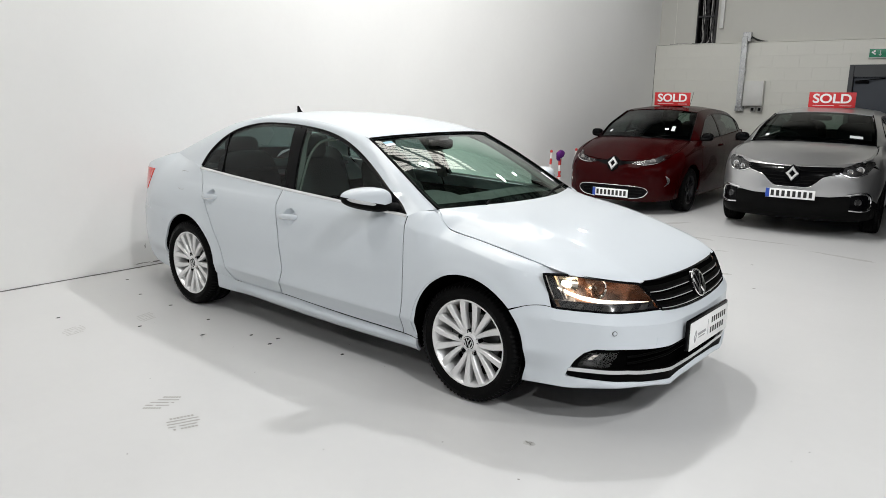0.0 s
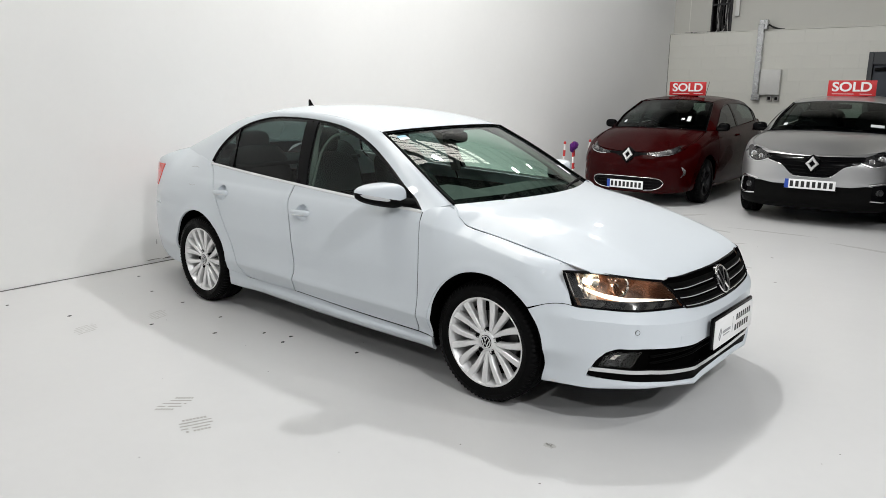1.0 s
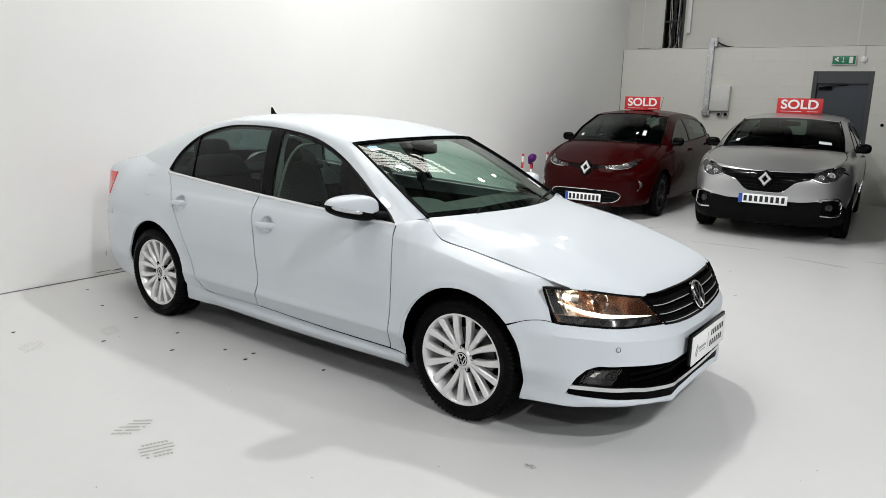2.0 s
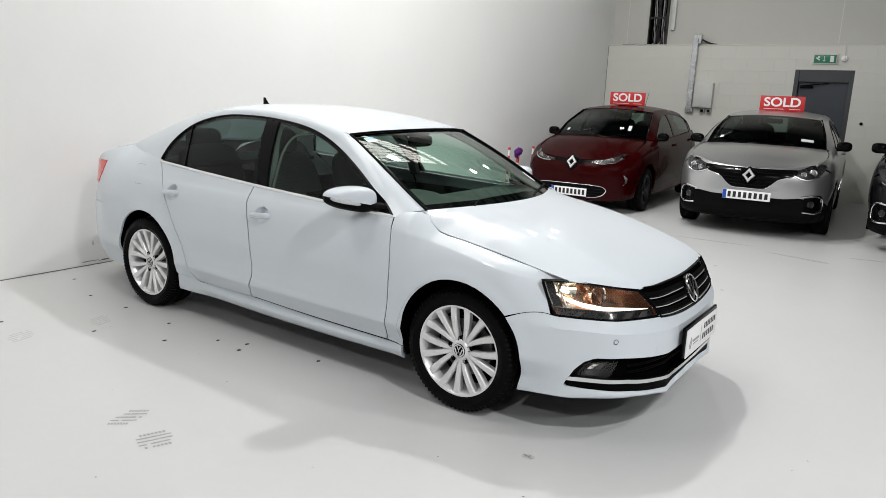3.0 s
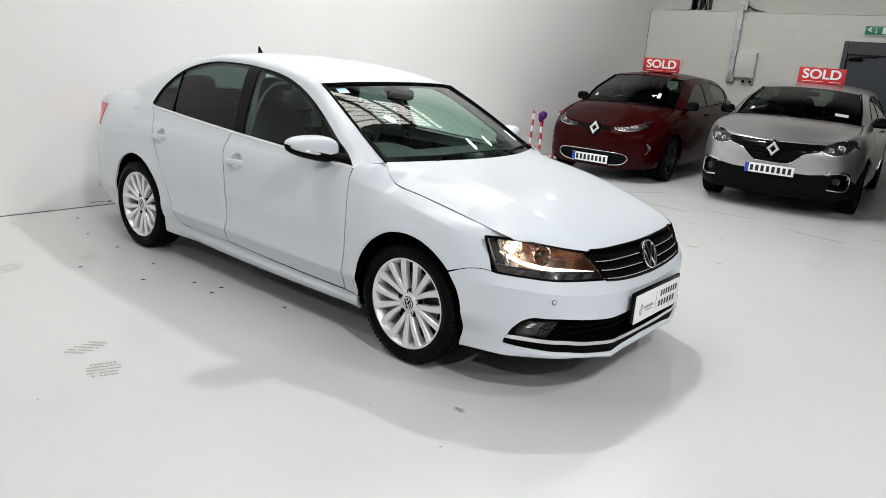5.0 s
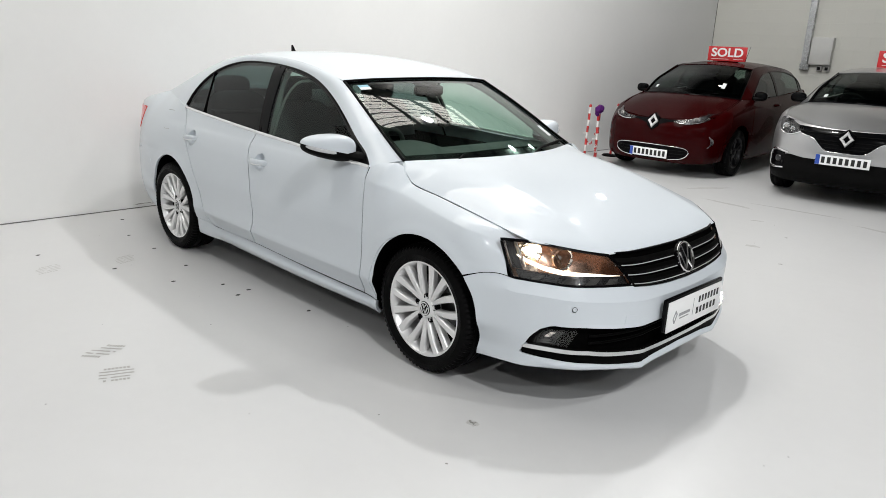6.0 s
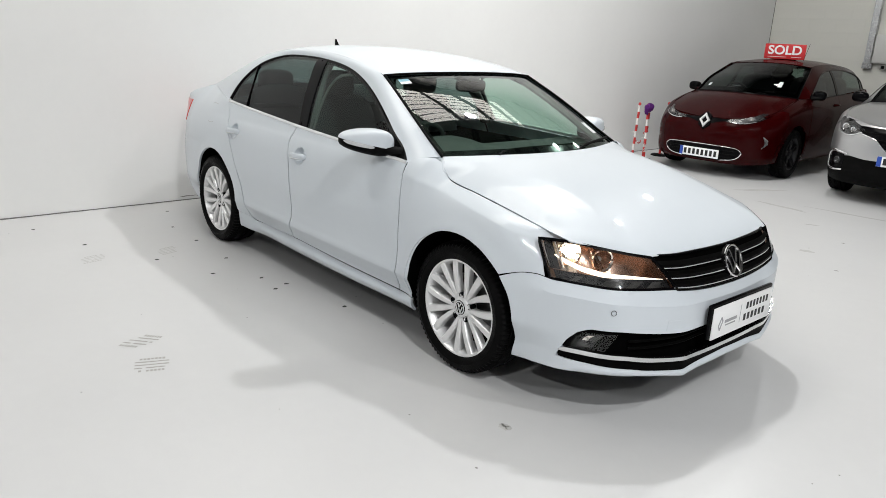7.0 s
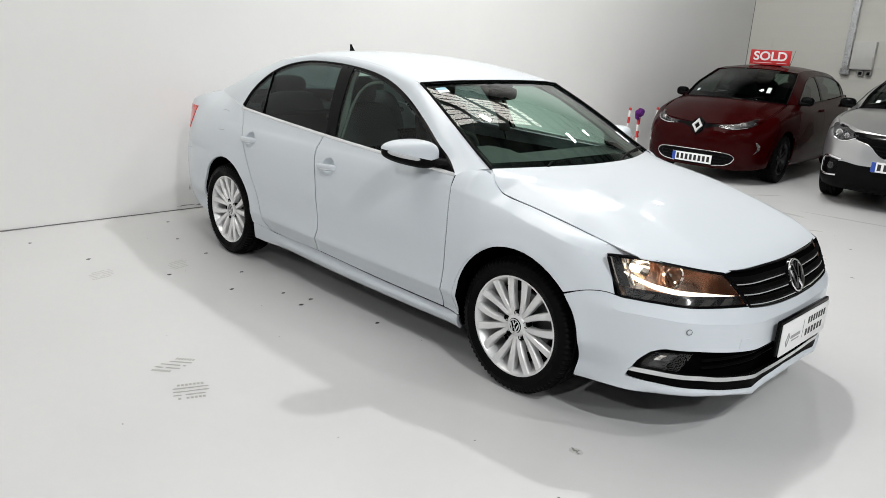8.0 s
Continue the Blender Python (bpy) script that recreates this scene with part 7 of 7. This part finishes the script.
def exit_sign():
    ob = thing("exit_sign", pose(-0.155, WY - 0.012, 2.347), "green emergency exit sign in a grey frame above the door", "sign")
    bm = bmesh.new()
    box(bm, (0, 0, 0), (0.37, 0.05, 0.165), 0.012)
    part("sign_case", bm, grey_plastic, ob)
    bm = bmesh.new()
    box(bm, (0, -0.027, 0), (0.335, 0.006, 0.13), 0.002)
    part("sign_face", bm, exit_green, ob, "green sign face")
    bm = bmesh.new()
    tube(bm, [(-0.01, -0.031, 0.045), (-0.01, -0.031, -0.04)], 0.005, 6)
    tube(bm, [(-0.03, -0.031, -0.015), (-0.01, -0.031, -0.042), (0.01, -0.031, -0.015)], 0.005, 6)
    part("sign_arrow", bm, sign_white, ob, "white arrow")
    bm = bmesh.new()
    box(bm, (0.105, -0.031, 0), (0.055, 0.002, 0.10))
    part("sign_doorway", bm, sign_white, ob, "white doorway mark", smooth=False)
    bm = bmesh.new()
    box(bm, (-0.105, -0.031, 0.0), (0.07, 0.002, 0.022), m=Matrix.Translation((-0.105, 0, 0)) @ Matrix.Rotation(radians(35), 4, "Y") @ Matrix.Translation((0.105, 0, 0)))
    box(bm, (-0.095, -0.031, 0.03), (0.03, 0.002, 0.03))
    part("sign_mark", bm, sign_white, ob, "white slanting mark", smooth=False)
    al = thing("alarm_beacon", pose(0.130, WY - 0.012, 2.357), "small round white alarm beacon on the wall", "alarm")
    bm = bmesh.new()
    lathe(bm, [(0.0, 0.045), (0.018, 0.045), (0.022, 0.03), (0.045, 0.028), (0.05, 0.0), (0.05, -0.02)], 24, Matrix.Rotation(radians(90), 4, "X"))
    part("beacon_body", bm, sign_white, al)
    bm = bmesh.new()
    tube(bm, [(0, 0, 0.04), (0.0, 0, LEDGE - 2.357)], 0.006, 6)
    part("conduit", bm, grey_plastic, al)


def trunking():
    ob = thing("cable_trunking", pose(-2.288, WY, 0), "galvanised steel cable trunking down the wall to a switch box", "trunking")
    bm = bmesh.new()
    box(bm, (-0.03, -0.045, 2.06), (0.10, 0.075, 1.24), 0.004)
    box(bm, (0.0, -0.02, LEDGE + 0.10), (0.14, 0.10, 0.16), 0.004)
    part("trunking_run", bm, galvanised, ob, smooth=False)
    bm = bmesh.new()
    box(bm, (-0.02, -0.045, 1.42), (0.14, 0.08, 0.10), 0.004)
    part("trunking_elbow", bm, galvanised, ob, smooth=False)
    bm = bmesh.new()
    for k in range(5):
        tube(bm, rounded([(-0.05 + 0.02 * k, 0.0, LEDGE + 0.14), (0.03 + 0.03 * k, 0.05, LEDGE + 0.12 - 0.02 * k), (0.20 + 0.03 * k, 0.10, LEDGE + 0.02)], 10), 0.009, 6)
    part("cables", bm, cable_black, ob, "black cables over the ledge")
    sb = thing("switch_box", pose(-2.072, WY - 0.006, 1.682), "pale grey metal switch box on the block wall", "switch box")
    bm = bmesh.new()
    box(bm, (0, -0.05, 0), (0.335, 0.10, 0.44), 0.006)
    part("box_body", bm, grey_plastic, sb)
    bm = bmesh.new()
    box(bm, (0, -0.104, 0), (0.305, 0.008, 0.41), 0.004)
    part("box_cover", bm, grey_plastic, sb)
    for x in (-0.02, 0.10):
        so = thing("wall_socket", pose(-2.05 + x, WY - 0.006, 1.405), "small grey wall socket", "socket", "wall sockets")
        bm = bmesh.new()
        box(bm, (0, -0.03, 0), (0.085, 0.06, 0.085), 0.008)
        part("socket_body", bm, cable_grey, so)
        bm = bmesh.new()
        box(bm, (0, -0.062, 0), (0.05, 0.006, 0.05), 0.004)
        part("socket_face", bm, matt_black, so)


def cable_riser():
    ob = thing("cable_riser", pose(-3.10, WY + 0.14, LEDGE), "open cable riser packed with black and grey cables", "cables")
    bm = bmesh.new()
    for x in (-0.17, 0.17):
        box(bm, (x, -0.035, 2.0), (0.02, 0.07, 4.0))
    part("riser_tray", bm, steel_dark, ob, smooth=False)
    bm = bmesh.new()
    box(bm, (0, -0.004, 2.0), (0.34, 0.006, 4.0))
    part("riser_back", bm, dark_inside, ob, smooth=False)
    rng = random.Random(3)
    for k in range(16):
        bm = bmesh.new()
        x = rng.uniform(-0.14, 0.14)
        pts, z = [], 0.02
        while z < 4.0:
            pts.append((x + rng.uniform(-0.03, 0.03), -0.02 - rng.uniform(0, 0.05), z))
            z += rng.uniform(0.12, 0.35)
        foot = [(x - 0.25 - rng.uniform(0, 0.5), -0.06 - rng.uniform(0, 0.05), 0.008 + rng.uniform(0, 0.015))] if k % 3 == 0 else []
        tube(bm, rounded(foot + pts, 60), rng.uniform(0.006, 0.012), 6)
        part("cable", bm, cable_grey if k % 4 == 0 else cable_black, ob)
    for z in (0.5, 0.95, 1.5):
        bm = bmesh.new()
        box(bm, (0.0, -0.075, z), (0.34, 0.012, 0.03))
        part("riser_rung", bm, steel_dark, ob, smooth=False)
    pipe = thing("wall_conduit", pose(-2.817, WY + 0.10, LEDGE + 0.28), "white plastic conduit on the upper wall", "conduit")
    bm = bmesh.new()
    box(bm, (0, 0, 1.9), (0.07, 0.05, 3.8), 0.006)
    part("conduit_body", bm, grey_plastic, pipe, smooth=False)


def wall_hook():
    ob = thing("wall_hook", pose(0.517, WY - 0.004, 1.316), "small dark hook on the block wall beside the door", "hook")
    bm = bmesh.new()
    lathe(bm, [(0.0, 0.030), (0.016, 0.028), (0.020, 0.020), (0.012, 0.012), (0.012, -0.004)], 16, Matrix.Rotation(radians(90), 4, "X"))
    part("hook_knob", bm, matt_black, ob)
    bm = bmesh.new()
    lathe(bm, [(0.0, 0.006), (0.024, 0.006), (0.026, 0.0), (0.026, -0.003)], 16, Matrix.Rotation(radians(90), 4, "X"))
    part("hook_plate", bm, steel_dark, ob)


def upper_joints():
    for k, x in enumerate((-3.71, -0.013, 3.4)):
        bm = bmesh.new()
        box(bm, (x, WY + 0.139, (LEDGE + TOP) / 2), (0.012, 0.004, TOP - LEDGE))
        tagged(part("trim", bm, mortar, smooth=False), "thin joint cover between wall sheets", "trim", kind="structure")
    bm = bmesh.new()
    box(bm, ((WX + EX) / 2, WY + 0.07, LEDGE + 0.006), (EX - WX, 0.14, 0.012), 0.003)
    tagged(part("wall_ledge", bm, block_paint, smooth=False), "painted ledge on top of the block wall", "structure", kind="structure")


def barrier_post(x, y, lean, ht=0.75):
    ob = thing("barrier_post", pose(x, y, 0, 0, lean, 0), "red and white striped barrier post leaning by the wall", "barrier post", "barrier posts")
    bm = bmesh.new()
    lathe(bm, [(0.0, 0.03), (0.05, 0.03), (0.11, 0.018), (0.13, 0.0)], 20)
    part("post_foot", bm, matt_black, ob, "black rubber foot")
    n = 8
    for k in range(n):
        bm = bmesh.new()
        z0, z1 = 0.03 + k * (ht - 0.03) / n, 0.03 + (k + 1) * (ht - 0.03) / n
        lathe(bm, [(0.0175, z0), (0.0175, z1)], 16)
        part("post_band", bm, post_red if k % 2 == 0 else post_white, ob, "red band" if k % 2 == 0 else "white band")
    bm = bmesh.new()
    lathe(bm, [(0.019, ht), (0.021, ht + 0.015), (0.015, ht + 0.035), (0.0, ht + 0.04)], 16)
    part("post_cap", bm, post_red, ob)
    return ob


def barrier_chain():
    ob = thing("barrier_chain", pose(0, 0, 0), "red and white plastic chain hanging between barrier posts", "chain")
    rng = random.Random(2)
    k = 0
    for a, b, sag in (((-3.66, 5.8, 0.40), (-3.47, 5.85, 0.50), 0.22), ((-3.47, 5.85, 0.55), (-3.42, 5.75, 0.15), 0.05)):
        for t in np.linspace(0.03, 0.97, 9):
            p = np.array(a) * (1 - t) + np.array(b) * t - np.array((0, 0, sag * 4 * t * (1 - t)))
            bm = bmesh.new()
            lathe(bm, [(0.016 + 0.005 * math.cos(q), 0.005 * math.sin(q)) for q in np.linspace(0, 2 * math.pi, 7)], 10, Matrix.Translation(p) @ Euler((k * 1.57, 0.7, rng.uniform(0, 3))).to_matrix().to_4x4())
            part("chain_link", bm, post_red if k % 3 else post_white, ob)
            k += 1


def purple_cloth_thing():
    ob = bmesh.new()
    p = np.zeros((28, 16, 3))
    for i in range(28):
        for j in range(16):
            a, b = 2 * math.pi * i / 28, -1.45 + 2.9 * j / 15
            r = 1 + 0.28 * noise.noise(Vector((math.cos(a) * 1.6, math.sin(a) * 1.6, b * 1.7))) + 0.16 * noise.noise(Vector((math.cos(a) * 4, math.sin(a) * 4, b * 4)))
            p[i, j] = (-3.44 + 0.060 * r * math.cos(b) * math.cos(a), 5.80 + 0.062 * r * math.cos(b) * math.sin(a), 0.735 + 0.056 * r * math.sin(b) - (0.05 if (b < 0 and math.cos(a) < -0.3) else 0))
    grid(ob, p, False, closed=True)
    tagged(part("cloth", ob, purple_cloth), "crumpled purple cloth hung over a barrier post", "cloth")


def floor_marks():
    rng = random.Random(8)
    for n_, (x, y) in enumerate(DOTS):
        bm = bmesh.new()
        r = 0.0105
        p = np.zeros((12, 3, 3))
        for i in range(12):
            a = 2 * math.pi * i / 12
            q = r * (1 + 0.3 * rng.uniform(-1, 1))
            for jj, (f, z) in enumerate(((1.0, 0.0), (0.85, 0.0022), (0.05, 0.0026))):
                p[i, jj] = (x + q * f * math.cos(a), y + q * f * math.sin(a) * 1.3, z)
        grid(bm, p, False, closed=True)
        tagged(part("floor_fixing", bm, ink), "small dark fixing set in the painted floor", "fixing", "floor fixings")
    for x, y, w, l, turn, shear, m in MARKS:
        ob = thing("tyre_print", pose(x, y, 0.0004, 0, 0, turn), "faint ribbed tyre print on the painted floor", "mark", "tyre prints")
        for k in range(5):
            bm = bmesh.new()
            v = -l / 2 + l * (k + 0.5) / 5
            n = 9
            for q in range(n):
                if rng.random() < 0.12:
                    continue
                u = -w / 2 + w * (q + 0.5) / n + shear * v
                edge = 1 - (abs(k - 2) / 2) ** 2 * 0.25
                if abs(-w / 2 + w * (q + 0.5) / n) > w / 2 * edge:
                    continue
                wd = w / n * (0.72 if k in (0, 4) else 1.02)
                hh = l / 5 * (0.60 if k in (0, 4) else 0.36)
                vs = [bm.verts.new((u + a * wd / 2, v + b * hh / 2 + 0.002 * rng.uniform(-1, 1), 0.0006)) for a, b in ((-1, -1), (1, -1), (1, 1), (-1, 1))]
                bm.faces.new(vs)
            part("print_rib", bm, m, ob, smooth=False)
    bm = bmesh.new()
    p = np.zeros((20, 3, 3))
    for i in range(20):
        a = 2 * math.pi * i / 20
        q = 1 + 0.55 * noise.noise(Vector((math.cos(a) * 3, math.sin(a) * 3, 3)))
        for jj, (f, z) in enumerate(((1.0, 0.0), (0.8, 0.0010), (0.05, 0.0012))):
            p[i, jj] = (0.522 + 0.030 * q * f * math.cos(a), -1.025 + 0.022 * q * f * math.sin(a), z)
    grid(bm, p, False, closed=True)
    for k in range(9):
        cx, cy, r = 0.522 + rng.uniform(-0.022, 0.022), -1.025 + rng.uniform(-0.014, 0.014), rng.uniform(0.003, 0.008)
        f = bm.faces.new([bm.verts.new((cx + r * rng.uniform(0.6, 1.5) * math.cos(a), cy + r * rng.uniform(0.4, 1.1) * math.sin(a), 0.0022)) for a in np.linspace(0, 5.3, 7)])
        f.material_index = 1
    tagged(part("floor_patch", bm, [grime_faint, grime_light]), "small chipped grey patch in the floor paint", "mark")
    # scuffs and worn streaks on the open floor before the parked cars
    for x, y, rx_, ry_, turn, m in ((0.04, 2.98, 0.060, 0.035, 10, grime_faint), (0.11, 3.54, 0.018, 0.014, 0, grime_light), (-0.35, 3.99, 0.075, 0.020, 30, grime_faint), (0.41, 2.62, 0.014, 0.012, 0, grime_light),
                                    (-0.9, 4.55, 0.30, 0.035, -8, grime_faint), (-0.3, 4.85, 0.42, 0.030, 4, grime_faint), (0.65, 4.60, 0.35, 0.040, -12, grime_faint), (1.30, 5.05, 0.22, 0.030, 15, grime_faint), (-1.45, 5.25, 0.30, 0.045, 60, grime_faint)):
        bm = bmesh.new()
        ring = []
        for a in np.linspace(0, 2 * math.pi, 28, endpoint=False):
            q = 1 + 0.6 * noise.noise(Vector((math.cos(a) * 2.4 + x * 7, math.sin(a) * 2.4, y)))
            ring.append(bm.verts.new((rx_ * q * math.cos(a), ry_ * q * math.sin(a), 0.0008)))
        bm.faces.new(ring)
        ob = tagged(part("floor_scuff", bm, m, smooth=False), "faint worn scuff in the grey floor paint", "mark", "floor scuffs")
        ob.matrix_world = pose(x, y, 0, 0, 0, turn)
    bm = bmesh.new()
    for k in range(70):
        x, y, r = rng.uniform(-3.6, 3.4), rng.uniform(-2.6, 4.2), rng.uniform(0.002, 0.006)
        ring = [bm.verts.new((x + r * rng.uniform(0.5, 1.5) * math.cos(a), y + r * rng.uniform(0.4, 1.2) * math.sin(a), 0.0006)) for a in np.linspace(0, 5.2, 6)]
        bm.faces.new(ring)
    tagged(part("floor_specks", bm, grime, smooth=False), "scattered small specks of dirt on the painted floor", "dirt", kind="stuff")
    bm = bmesh.new()
    line = [(WX + 0.006 + 0.004 * noise.noise(Vector((y * 1.7, 0, 0))), y, 0.004) for y in np.linspace(SY + 0.1, WY - 0.1, 220)]
    tube(bm, line, [0.0035 + 0.004 * abs(noise.noise(Vector((0, q[1] * 2.3, 0)))) for q in line], 6)
    tagged(part("baseboard", bm, grime), "dark dirty joint where wall meets floor", "trim", kind="structure")


def wall_scuff(y, z, w, h, seed, m):
    """A ragged smear of dirt on the wall near the floor."""
    bm = bmesh.new()
    rng = random.Random(seed)
    p = np.zeros((16, 3, 3))
    for i in range(16):
        a = 2 * math.pi * i / 16
        q = 1 + 0.45 * rng.uniform(-1, 1)
        for jj, (f, d) in enumerate(((1.0, 0.0), (0.8, 0.0008), (0.05, 0.001))):
            p[i, jj] = (WX + d, y + w * q * f * math.cos(a), z + h * q * f * math.sin(a) + 0.35 * h * math.cos(a))
    grid(bm, p, False, closed=True)
    tagged(part("wall_scuff", bm, m), "small dark scuff low on the white wall", "mark", "wall scuffs")


for y, z, w, h, m in ((-0.30, 0.075, 0.045, 0.006, grime), (-0.20, 0.105, 0.028, 0.005, grime_light), (-0.47, 0.19, 0.006, 0.022, grime_faint), (-0.22, 0.040, 0.060, 0.007, grime),
                      (-0.52, 0.035, 0.07, 0.004, grime_light), (-0.38, 0.030, 0.05, 0.005, grime), (-0.10, 0.065, 0.05, 0.006, grime)):
    wall_scuff(y, z, w, h, int(1000 * (y + z + 2)), m)

def corner_joint():
    """A dark line up the corner and the dirt along the block wall's ledge."""
    bm = bmesh.new()
    tube(bm, [(WX + 0.004, WY - 0.003 + 0.002 * noise.noise(Vector((0, 0, z * 3))), z) for z in np.linspace(0.02, LEDGE - 0.01, 40)], 0.005, 6)
    tagged(part("trim", bm, grime), "thin dark line up the corner between two walls", "trim", kind="structure")
    bm = bmesh.new()
    line = [(x, WY + 0.012 + 0.01 * noise.noise(Vector((x * 2, 1, 0))), LEDGE + 0.004) for x in np.linspace(WX + 0.03, -2.83, 40)]
    tube(bm, line, [0.006 + 0.012 * abs(noise.noise(Vector((q[0] * 4, 5, 0)))) for q in line], 6)
    tagged(part("trim", bm, cable_black), "uneven dark line of dirt along the wall ledge", "trim", kind="structure")


corner_joint()
DOTS = [(-3.68, -0.825), (-3.17, -0.976), (-2.72, -0.973), (-3.01, -1.667), (-2.415, -1.378), (-2.21, -0.977), (-1.945, -1.192), (-1.708, -0.975), (-1.522, -0.90), (-1.475, -1.0), (-0.993, -0.814), (-3.60, -1.86)]
MARKS = [(-1.15, -1.92, 0.12, 0.17, 42, 0.42, print_grey), (-0.86, -1.97, 0.15, 0.16, 68, 0.0, print_grey), (-2.645, -1.715, 0.16, 0.15, 100, 0.5, grime_faint), (-2.58, -1.24, 0.15, 0.15, 105, 0.5, grime_faint)]
fire_door()
exit_sign()
trunking()
cable_riser()
upper_joints()
wall_hook()
for px, py, lean in ((-3.63, 5.80, 2), (-3.435, 5.80, -2), (-3.49, 5.86, 1), (-3.60, 6.45, 4)):
    barrier_post(px, py, lean)
barrier_chain()
purple_cloth_thing()
floor_marks()
wall_blocks()
